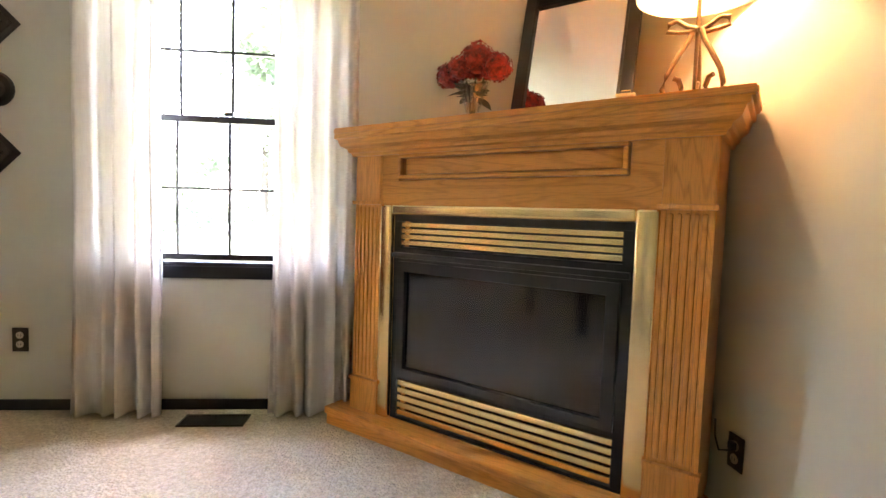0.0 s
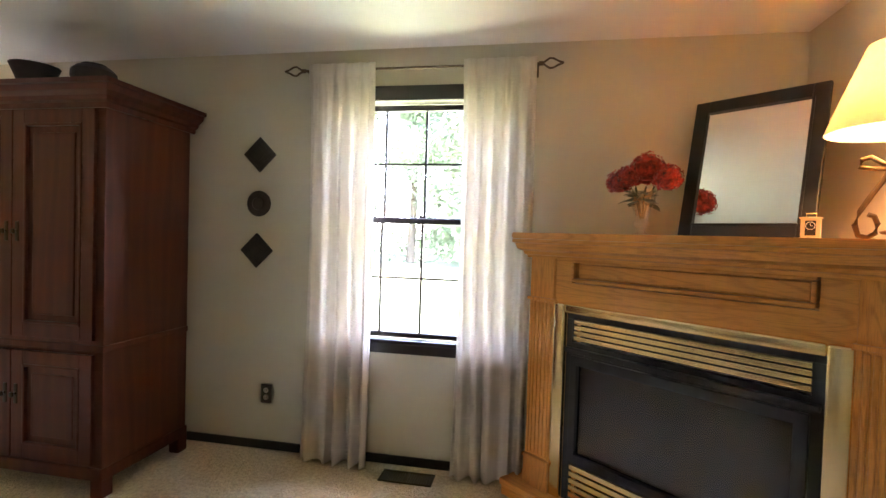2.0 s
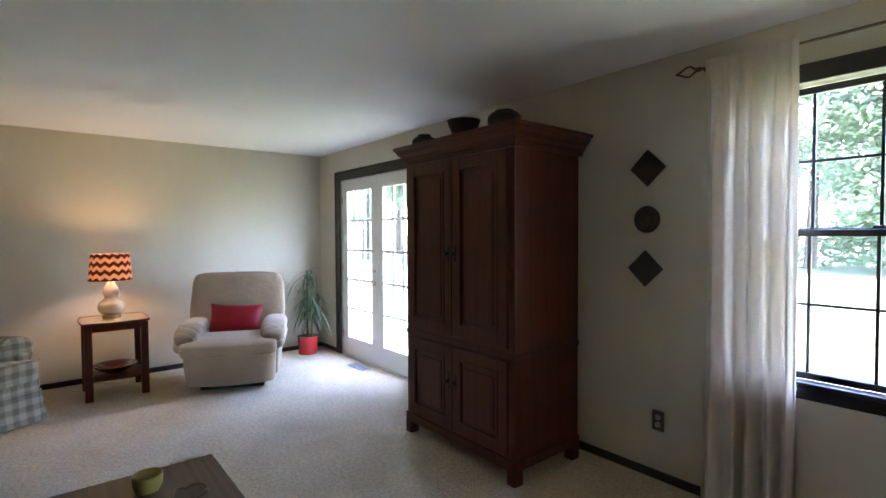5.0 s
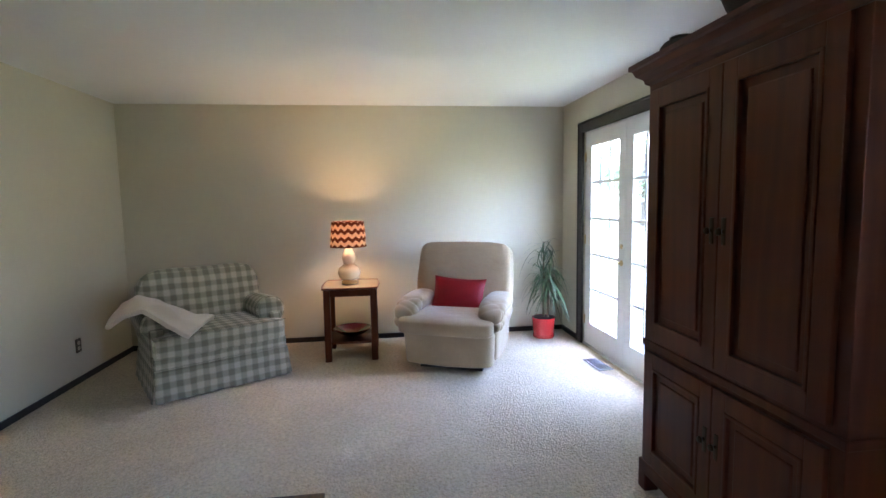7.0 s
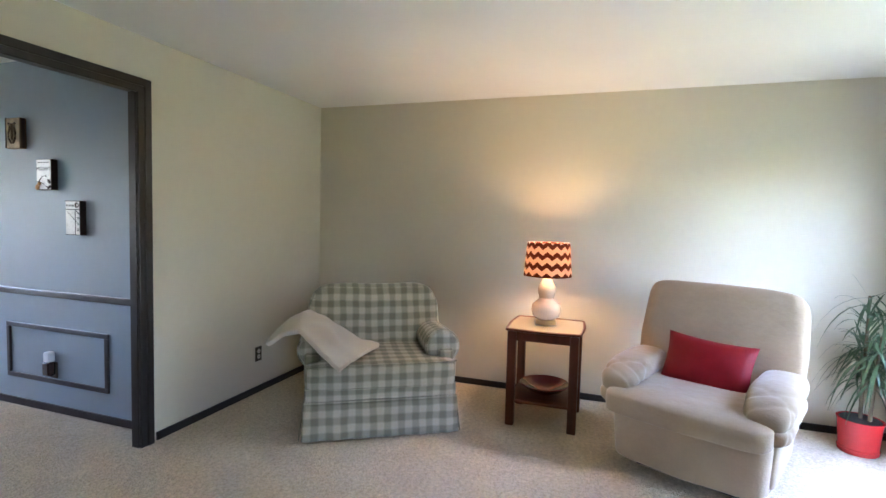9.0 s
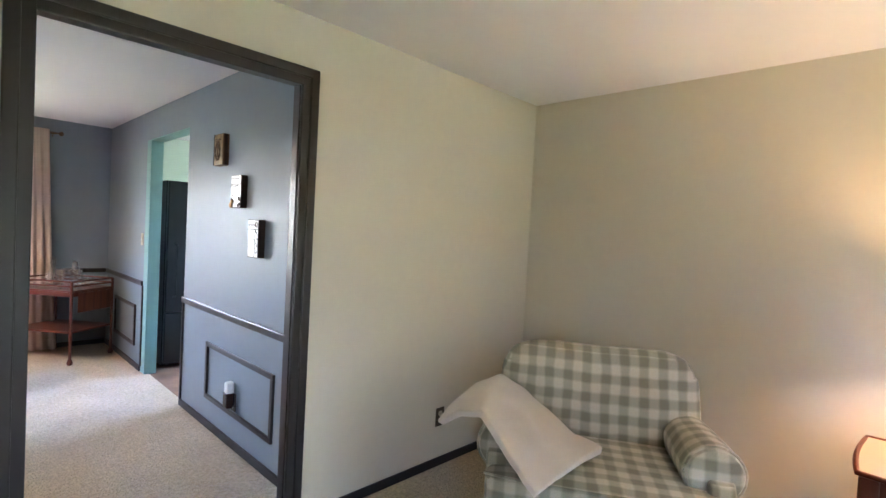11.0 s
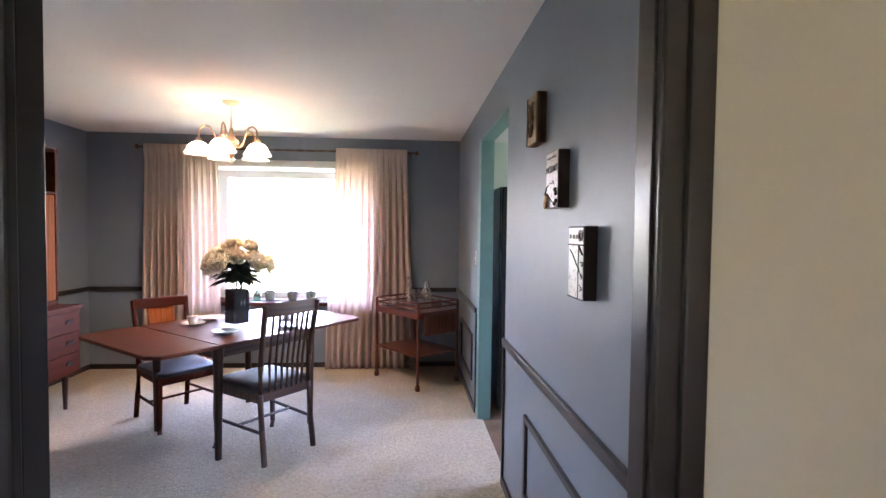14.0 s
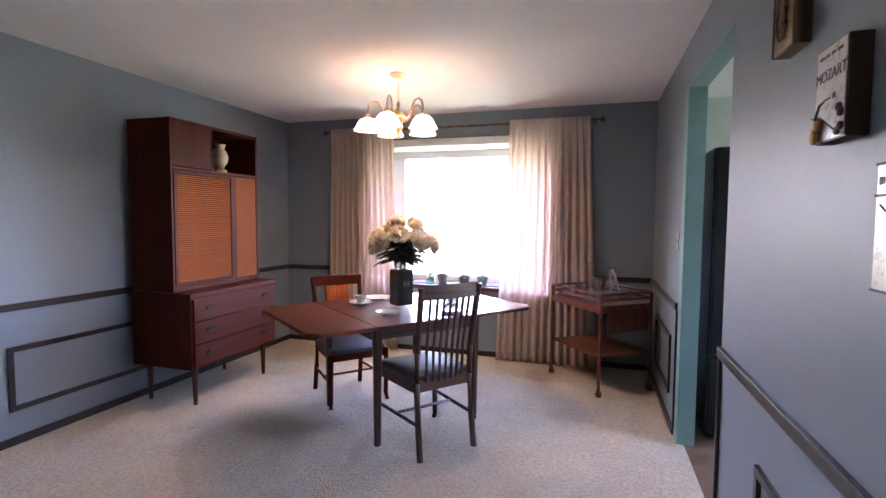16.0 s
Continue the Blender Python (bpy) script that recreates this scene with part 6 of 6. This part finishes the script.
for cx, cy, cz, r in ((-0.135, 0.0, 0.285, 0.066), (-0.06, -0.03, 0.305, 0.058), (0.015, 0.01, 0.35, 0.080), (0.135, -0.01, 0.285, 0.068), (0.075, 0.05, 0.31, 0.055), (-0.02, 0.06, 0.32, 0.055)):
    s = Shape()
    for k in range(150):
        g = k * 2.39996
        zz = 1 - 2 * (k + 0.5) / 150
        rr = math.sqrt(1 - zz * zz)
        n = Vector((rr * math.cos(g), rr * math.sin(g), zz))
        if n.z < -0.75:
            continue
        c = Vector((cx, cy, cz)) + n * r * rnd.uniform(0.86, 1.06)
        q = n.to_track_quat("Z", "Y").to_matrix().to_4x4()
        M = Matrix.Translation(c) @ q @ pose(0, 0, 0, rnd.uniform(-25, 25), rnd.uniform(-25, 25), rnd.uniform(0, 90))
        e = rnd.uniform(0.011, 0.018)
        mid = s.bm.verts.new(M @ Vector((0, 0, -0.002)))
        ring = [s.bm.verts.new(M @ Vector((e * (1 if j % 2 == 0 else 0.55) * math.cos(j * math.pi / 4), e * (1 if j % 2 == 0 else 0.55) * math.sin(j * math.pi / 4), 0.003 if j % 2 == 0 else 0))) for j in range(8)]
        for j in range(8):
            s.bm.faces.new((mid, ring[j], ring[(j + 1) % 8]))
    s.pillow((cx, cy, cz), (r * 0.85,) * 3, 1, 1, 12, 8)
    s.put("hydrangea_bloom", PETAL, fv)
lf, st = Shape(), Shape()
HLEAF = plain("dusty_green_leaf", (0.10, 0.095, 0.045), 0.6, vary=0.3, scale=30)
for k in range(22):
    a = rnd.uniform(0, 6.283)
    d = Vector((math.cos(a), math.sin(a), rnd.uniform(-0.1, 0.8))).normalized()
    leaf_blade(lf, Vector((0.01 * math.cos(a), 0.01 * math.sin(a), rnd.uniform(0.17, 0.22))), d, rnd.uniform(0.09, 0.14), rnd.uniform(0.022, 0.032), 0.25)
for k in range(7):
    a = 0.9 * k
    st.tube([(0.008 * math.cos(a), 0.008 * math.sin(a), 0.09), (0.03 * math.cos(a), 0.03 * math.sin(a), 0.19), (0.06 * math.cos(a), 0.05 * math.sin(a), 0.25)], 0.004, 6)
tagged(lf.put("foliage", HLEAF, fv, smooth=True), kind="stuff")
st.put("stems", HLEAF, fv, smooth=True)

ck = thing("carriage_clock", "small cream and brass carriage clock on the mantel", "clock", FP @ pose(0.395, 0.30, MT, 0, 0, 8) @ Matrix.Scale(0.68, 4))
CKC = plain("cream_lacquer", (0.68, 0.55, 0.34), 0.3, vary=0.06)
s = Shape().box(-0.048, 0.048, -0.03, 0.03, 0, 0.008, 0.003).box(-0.044, 0.044, -0.028, 0.028, 0.008, 0.108, 0.003).box(-0.05, 0.05, -0.033, 0.033, 0.108, 0.118, 0.003)
s.put("case", CKC, ck)
s = Shape().tube([(-0.022, 0, 0.118), (-0.024, 0, 0.138), (0.024, 0, 0.138), (0.022, 0, 0.118)], 0.003, 6)
s.put("handle", BRASS, ck, smooth=True)
Shape().box(-0.024, 0.024, -0.030, -0.027, 0.018, 0.098, 0.001).put("face", plain("dark_clock_window", (0.06, 0.055, 0.05), 0.15), ck)
s = Shape().lathe([(0.019, 0), (0.022, 0.002), (0.019, 0.003), (0.019, 0)], 24, m=pose(0, -0.030, 0.07, 90, 0, 0))
s.box(-0.001, 0.001, -0.033, -0.031, 0.07, 0.086).box(-0.001, 0.012, -0.033, -0.031, 0.069, 0.0715)
s.put("dial_ring", WHITE, ck)

ML = FP @ pose(0.635, 0.20, MT)
ml = thing("table_lamp", "wrought iron scroll table lamp with cream bell shade, lit", "lamp", ML)
RUST = plain("antique_gold_iron", (0.20, 0.12, 0.055), 0.45, 0.5, vary=0.3, scale=40, bump=0.2)
for q in range(3):
    a = math.radians(90 + 120 * q)
    d = Vector((math.cos(a), math.sin(a), 0))
    pr = [(0.012, 0.235), (0.025, 0.20), (0.055, 0.15), (0.088, 0.09), (0.10, 0.045), (0.09, 0.012), (0.065, 0.006), (0.045, 0.02), (0.04, 0.05), (0.05, 0.075), (0.066, 0.08)]
    Shape().tube([d * r + Vector((0, 0, z)) for r, z in pr], 0.0085, 8).put("leg", RUST, ml, smooth=True)
for sg in (-1, 1):
    pr = [(0.0, 0.235), (0.03, 0.245), (0.06, 0.268), (0.085, 0.262), (0.088, 0.238), (0.06, 0.232), (0.025, 0.228), (0.0, 0.232)]
    Shape().tube([(sg * r, 0.01 * sg, z) for r, z in pr], 0.008, 8).put("scroll", RUST, ml, smooth=True)
s = Shape().tube([(0, 0, 0.02), (0, 0, 0.40)], 0.0065, 10)
s.lathe([(0, 0.012), (0.03, 0.018), (0.034, 0.026), (0.01, 0.034), (0, 0.034)], 20)
s.lathe([(0, 0.36), (0.018, 0.365), (0.016, 0.40), (0.02, 0.41), (0.016, 0.43), (0, 0.435)], 16)
s.put("stem", RUST, ml, smooth=True)


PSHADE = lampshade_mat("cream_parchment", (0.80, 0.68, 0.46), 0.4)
s = Shape().lathe([(0.19, 0.345), (0.175, 0.39), (0.15, 0.46), (0.115, 0.55), (0.085, 0.625), (0.083, 0.625), (0.113, 0.55), (0.148, 0.46), (0.173, 0.39), (0.188, 0.345), (0.19, 0.345)], 48)
s.put("shade", PSHADE, ml, smooth=True)
Shape().pillow((0, 0, 0.465), (0.024, 0.024, 0.034), 1, 1, 16, 10).put("bulb", BULB, ml, smooth=True)
bulb("mantel_lamp_light", ML @ Vector((0, 0, 0.465)), MANTEL_LAMP, 0.042, (1.0, 0.66, 0.34))
HOOK = Shape().lathe([(0, 0), (0.006, 0), (0.008, 0.012), (0, 0.014)], 10).put("wall_hook", IRON, smooth=True)
HOOK.matrix_world = pose(7.42, -0.63, 2.30, 0, -90, 0)
tagged(HOOK, "small dark hook in the beige wall", "hook")

# ---------------------------------------------------------------- wall pieces and fittings
CARVED = plain("dark_carved_wood", (0.045, 0.030, 0.024), 0.55, vary=0.35, scale=50, bump=0.5, bump_scale=120, dist=0.004)
for kind, cx, cz in ((0, 4.422, 1.822), (1, 4.419, 1.522), (0, 4.411, 1.233)):
    wt = thing("wall_ornament", "dark carved wooden wall ornament, diamond or round", "wall art", pose(cx, 0, cz), "three wall ornaments")
    s = Shape()
    if kind:
        s.lathe([(0, 0), (0.078, 0), (0.08, 0.008), (0.07, 0.014), (0.06, 0.010), (0.042, 0.012), (0.035, 0.02), (0, 0.022)], 36, m=pose(0, -0.001, 0, 90, 0, 0))
    else:
        R = pose(0, 0, 0, 0, 45, 0)
        s.box(-0.077, 0.077, -0.016, -0.001, -0.077, 0.077, 0.005, m=R)
        s.box(-0.056, 0.056, -0.021, -0.014, -0.056, 0.056, 0.005, m=R)
        s.box(-0.030, 0.030, -0.026, -0.018, -0.030, 0.030, 0.006, m=R)
        for q in range(4):
            a = math.radians(90 * q)
            s.lathe([(0, 0), (0.012, 0), (0.009, 0.008), (0, 0.01)], 10, m=pose(0.066 * math.cos(a), -0.014, 0.066 * math.sin(a), 90, 0, 0))
    s.put("carving", CARVED, wt, smooth=True)

BRONZEP = plain("bronze_cover_plate", (0.07, 0.055, 0.035), 0.4, 0.5, vary=0.15)
IVORY = plain("ivory_plastic", (0.55, 0.48, 0.36), 0.4, vary=0.05)


def outlet(m, label="bronze double power outlet with ivory sockets", mat=BRONZEP):
    ob = thing("power_outlet", label, "outlet", m)
    Shape().box(-0.036, 0.036, -0.006, 0.0, -0.058, 0.058, 0.003).put("plate", mat, ob)
    s = Shape()
    for z in (-0.022, 0.022):
        s.lathe([(0, 0), (0.0165, 0), (0.0165, 0.0035), (0, 0.004)], 20, m=pose(0, -0.006, z, 90, 0, 0))
    s.put("socket", IVORY, ob, smooth=True)
    s = Shape()
    for z in (-0.022, 0.022):
        for x in (-0.006, 0.006):
            s.box(x - 0.001, x + 0.001, -0.0106, -0.0095, z - 0.004, z + 0.006)
    s.put("slot", BLACK, ob)
    return ob


outlet(pose(4.495, -0.0005, 0.345))
outlet(pose(0.865, -4.5095, 0.31, 0, 0, 180))
outlet(pose(7.4195, -1.025, 0.255, 0, 0, -90))
cord = Shape().tube([(7.40, -1.02, 0.26), (7.385, -0.985, 0.245), (7.39, -0.955, 0.28), (7.405, -0.93, 0.33)], 0.0035, 6)
cord.box(7.395, 7.414, -1.035, -1.010, 0.265, 0.29, 0.003)
tagged(cord.put("lamp_cable", BLACK, smooth=True), "thin dark lamp cable plugged into the outlet", "cable")
outlet(pose(1.7305, -5.525, 0.30, 0, 0, 90), mat=BRONZEP)
fr = thing("air_freshener", "white plug-in air freshener with dark lower half", "air freshener", pose(1.737, -5.525, 0.30))
Shape().box(0.003, 0.05, -0.028, 0.028, 0.06, 0.135, 0.012, 3).put("cap", WHITE, fr, smooth=True)
Shape().box(0.003, 0.055, -0.034, 0.034, -0.03, 0.07, 0.016, 3).put("bottle", plain("dark_amber_plastic", (0.03, 0.015, 0.012), 0.15), fr, smooth=True)
sw = thing("light_switch", "white light switch beside the kitchen doorway", "switch", pose(1.7305, -7.69, 1.25, 0, 0, 90))
Shape().box(-0.036, 0.036, -0.006, 0.0, -0.058, 0.058, 0.003).put("plate", IVORY, sw)
Shape().box(-0.005, 0.005, -0.014, -0.006, -0.012, 0.012, 0.002).put("toggle", WHITE, sw)


def floor_vent(m, mat, label):
    ob = thing("floor_register", label, "vent", m)
    s = Shape()
    s.box(-0.15, 0.15, -0.065, -0.052, 0, 0.008, 0.002).box(-0.15, 0.15, 0.052, 0.065, 0, 0.008, 0.002).box(-0.15, -0.137, -0.052, 0.052, 0, 0.008, 0.002).box(0.137, 0.15, -0.052, 0.052, 0, 0.008, 0.002)
    s.box(-0.006, 0.006, -0.052, 0.052, 0, 0.007)
    s.put("rim", mat, ob)
    for k in range(20):
        x = -0.128 + k * 0.0135
        Shape().box(x - 0.002, x + 0.002, -0.052, 0.052, 0.001, 0.006).put("fin", mat, ob)
    # flat black sheet paints the shaded hollow below the fins
    Shape().box(-0.137, 0.137, -0.052, 0.052, 0.0, 0.001).put("dark_hollow_sheet", BLACK, ob)


floor_vent(pose(5.447, -0.155, 0.001), BRONZEP, "brown metal floor register under the window")
floor_vent(pose(1.22, -0.14, 0.001, 0, 0, 3), plain("grey_metal", (0.32, 0.33, 0.36), 0.4, 0.3), "grey metal floor register by the french door")

# dark edge strips of the kitchen doorway, below the chair rail
for y in (-6.524, -7.624):
    structure(Shape().box(1.7305, 1.744, y - 0.004 if y < -7 else y + 0.004, y + 0.02 if y < -7 else y + 0.03, 0.05, 0.815, 0.003).put("trim_doorway_edge", TRIM), "dark brown edge strip")

# ---------------------------------------------------------------- throw on the gingham chair
THROW = plain("cream_fleece", (0.62, 0.54, 0.44), 0.98, vary=0.1, scale=14, bump=0.4, bump_scale=220, dist=0.003, sheen=0.4)
s = Shape()
nx, ny = 44, 26
grid = []
# back and front edge of the folded cloth, from the outside of the arm, over it, down to the seat's front
edges = [((-0.66, -0.02, 0.585), (-0.735, -0.17, 0.55)), ((-0.60, 0.08, 0.665), (-0.63, -0.26, 0.64)), ((-0.49, 0.16, 0.71), (-0.53, -0.33, 0.675)),
         ((-0.28, 0.04, 0.61), (-0.42, -0.44, 0.585)), ((-0.12, -0.07, 0.535), (-0.34, -0.51, 0.525)), ((0.0, -0.16, 0.522), (-0.28, -0.57, 0.485))]
for i in range(nx + 1):
    u = i / nx * (len(edges) - 1)
    k = min(int(u), len(edges) - 2)
    f = u - k
    f = f * f * (3 - 2 * f) * 0.4 + f * 0.6
    back = Vector(edges[k][0]).lerp(Vector(edges[k + 1][0]), f)
    fore = Vector(edges[k][1]).lerp(Vector(edges[k + 1][1]), f)
    row = []
    for j in range(ny + 1):
        v = j / ny
        c = back.lerp(fore, v)
        c.z += 0.030 * math.sin(math.pi * v) * (1 if u < 3.4 else 0.4) + 0.010 * noise.noise(Vector((i * 0.16, v * 2.4, 4.0)))
        off = abs(c.x + 0.425)
        if off < 0.122 and c.y > -0.31:
            c.z = max(c.z, 0.560 + math.sqrt(0.122 ** 2 - off ** 2))
        if c.x > -0.42 and c.y > -0.46:
            c.z = max(c.z, 0.506)
        row.append(s.bm.verts.new(c))
    grid.append(row)
for a, b in zip(grid, grid[1:]):
    for j in range(ny):
        s.bm.faces.new((a[j], a[j + 1], b[j + 1], b[j]))
for k in range(7):
    bmesh.ops.smooth_vert(s.bm, verts=[v for v in s.bm.verts if not v.is_boundary], factor=0.5, use_axis_x=True, use_axis_y=True, use_axis_z=True)
th = s.put("throw_blanket", THROW, smooth=True)
so = th.modifiers.new("thick", "SOLIDIFY")
so.thickness, so.offset = 0.034, 0.6
bv = th.modifiers.new("soft", "BEVEL")
bv.width, bv.segments = 0.012, 3
th.matrix_world = PC
tagged(th, "cream fleece throw folded over the gingham chair's arm", "blanket")

# ---------------------------------------------------------------- on the coffee table
YEL = plain("yellow_glazed_candle_cup", (0.42, 0.33, 0.08), 0.3, vary=0.15)
ob = Shape().lathe([(0, 0), (0.04, 0), (0.05, 0.02), (0.054, 0.06), (0.05, 0.065), (0.046, 0.03), (0, 0.025)], 28).put("candle_cup", YEL, smooth=True)
ob.matrix_world = pose(3.745, -2.475, 0.466)
tagged(ob, "yellow glazed candle cup on the coffee table", "candle holder")
s = Shape().tube([(0.06 * math.cos(a), 0.06 * math.sin(a), 0.008 + 0.012 * abs(math.sin(a * 2))) for a in [k * math.pi / 12 for k in range(25)]], 0.006, 8)
ob = s.put("bangle", IRON, smooth=True)
ob.matrix_world = pose(3.90, -2.36, 0.466)
tagged(ob, "dark metal ring ornament on the coffee table", "ornament")

# ---------------------------------------------------------------- kitchen pieces seen through the doorway
fg = thing("refrigerator", "black refrigerator standing in the kitchen", "refrigerator", pose(1.19, -7.95, 0))
s = Shape().box(-0.36, 0.36, -0.34, 0.30, 0.02, 1.83, 0.008)
s.put("body", BLACK, fg)
Shape().box(-0.355, 0.355, 0.302, 0.36, 0.55, 1.825, 0.012, 3).put("door", BLACK, fg, smooth=True)
Shape().box(-0.355, 0.355, 0.302, 0.36, 0.05, 0.54, 0.012, 3).put("freezer_drawer", BLACK, fg, smooth=True)
Shape().tube([(0.28, 0.365, 0.7), (0.28, 0.40, 0.72), (0.28, 0.40, 1.2), (0.28, 0.365, 1.22)], 0.010, 8).put("handle", BLACK, fg, smooth=True)

# ---------------------------------------------------------------- trees and hedge outside
def leaf_mat(name, col, through_col):
    """Thin leaves: part of the daylight comes through them."""
    m, t, b = nodes_of(name)
    v = mapped(t, (1, 1, 1))
    link(t, ramp(t, noisy(t, v, 0.7), [(0.3, shade(col, 0.75)), (0.7, shade(col, 1.2))]), b.inputs["Base Color"])
    b.inputs["Roughness"].default_value, b.inputs["Specular IOR Level"].default_value = 0.9, 0.05
    tr = t.nodes.new("ShaderNodeBsdfTranslucent")
    link(t, ramp(t, noisy(t, v, 0.5), [(0.3, shade(through_col, 0.8)), (0.7, through_col)]), tr.inputs[0])
    mx = t.nodes.new("ShaderNodeMixShader")
    mx.inputs[0].default_value = 0.65
    link(t, b.outputs[0], mx.inputs[1])
    link(t, tr.outputs[0], mx.inputs[2])
    link(t, mx.outputs[0], t.nodes["Material Output"].inputs[0])
    return m


BARK = plain("grey_brown_bark", (0.10, 0.075, 0.055), 0.95, vary=0.4, scale=12, bump=0.8, bump_scale=20, dist=0.03)
FOL = leaf_mat("tree_foliage", (0.12, 0.16, 0.11), (0.40, 0.48, 0.32))


def tree(name, x, y, h, spread, seed, low=0.25, label="tall leafy green tree beyond the lawn"):
    rn = random.Random(seed)
    tr = thing(name, label, "tree", pose(x, y, -0.25))
    s = Shape().tube([(0, 0, 0), (0.1, 0.05, h * 0.3), (0.0, 0.15, h * 0.65), (0.1, 0.0, h * 0.92)], 0.035 * h * 0.6, 10, 0.03)
    tips = []
    for k in range(14):
        a, f = rn.uniform(0, 6.283), rn.uniform(low, 0.9)
        b = Vector((0.05, 0.08, h * f))
        e = b + Vector((math.cos(a), math.sin(a), rn.uniform(0.2, 0.7))) * spread * rn.uniform(0.45, 0.95) * (1.15 - 0.6 * f)
        s.tube([b, b.lerp(e, 0.5) + Vector((0, 0, 0.1)), e], 0.05, 6, 0.015)
        tips += [e, b.lerp(e, 0.6)]
    s.put("trunk", BARK, tr, smooth=True)
    lf = Shape()
    for t in tips:
        for k in range(700):
            c = t + Vector((rn.gauss(0, 0.42), rn.gauss(0, 0.42), rn.gauss(0, 0.34))) * spread * 0.32
            u = Vector((rn.uniform(-1, 1), rn.uniform(-1, 1), rn.uniform(-0.6, 0.6))).normalized()
            w = u.orthogonal().normalized()
            e = rn.uniform(0.11, 0.20)
            lf.bm.faces.new([lf.bm.verts.new(c + u * e), lf.bm.verts.new(c + w * e * 0.5), lf.bm.verts.new(c - u * e), lf.bm.verts.new(c - w * e * 0.5)])
    tagged(lf.put("crown", FOL, tr), kind="stuff")
    return tr


for i, (x, y, h, sp) in enumerate(((-13, 13, 12, 4.5), (-18, 16, 14, 5), (-10, 16, 12, 4.5), (-23, 14, 14, 5.5), (-6, 23, 13, 5), (-1, 25, 13, 5), (3.5, 24, 12, 5), (8, 25, 13, 5), (13, 24, 12, 5), (-15, 24, 15, 6), (-28, 20, 15, 6), (0, 33, 16, 6), (7, 34, 16, 6))):
    tree("tree", x, y, h, sp, 40 + i, 0.08)
s = Shape()
rn = random.Random(77)
for k in range(16000):
    x = rn.uniform(-60, 34)
    c = Vector((x, 27 + 1.8 * math.sin(x * 0.35) + rn.gauss(0, 0.8), -0.25 + abs(rn.gauss(0.9, 0.7))))
    u = Vector((rn.uniform(-1, 1), rn.uniform(-1, 1), rn.uniform(-0.6, 0.6))).normalized()
    w = u.orthogonal().normalized()
    e = rn.uniform(0.12, 0.24)
    s.bm.faces.new([s.bm.verts.new(c + u * e), s.bm.verts.new(c + w * e * 0.5), s.bm.verts.new(c - u * e), s.bm.verts.new(c - w * e * 0.5)])
hd = s.put("hedge", FOL)
tagged(hd, "low loose green shrubs along the lawn's edge", "hedge", kind="stuff")
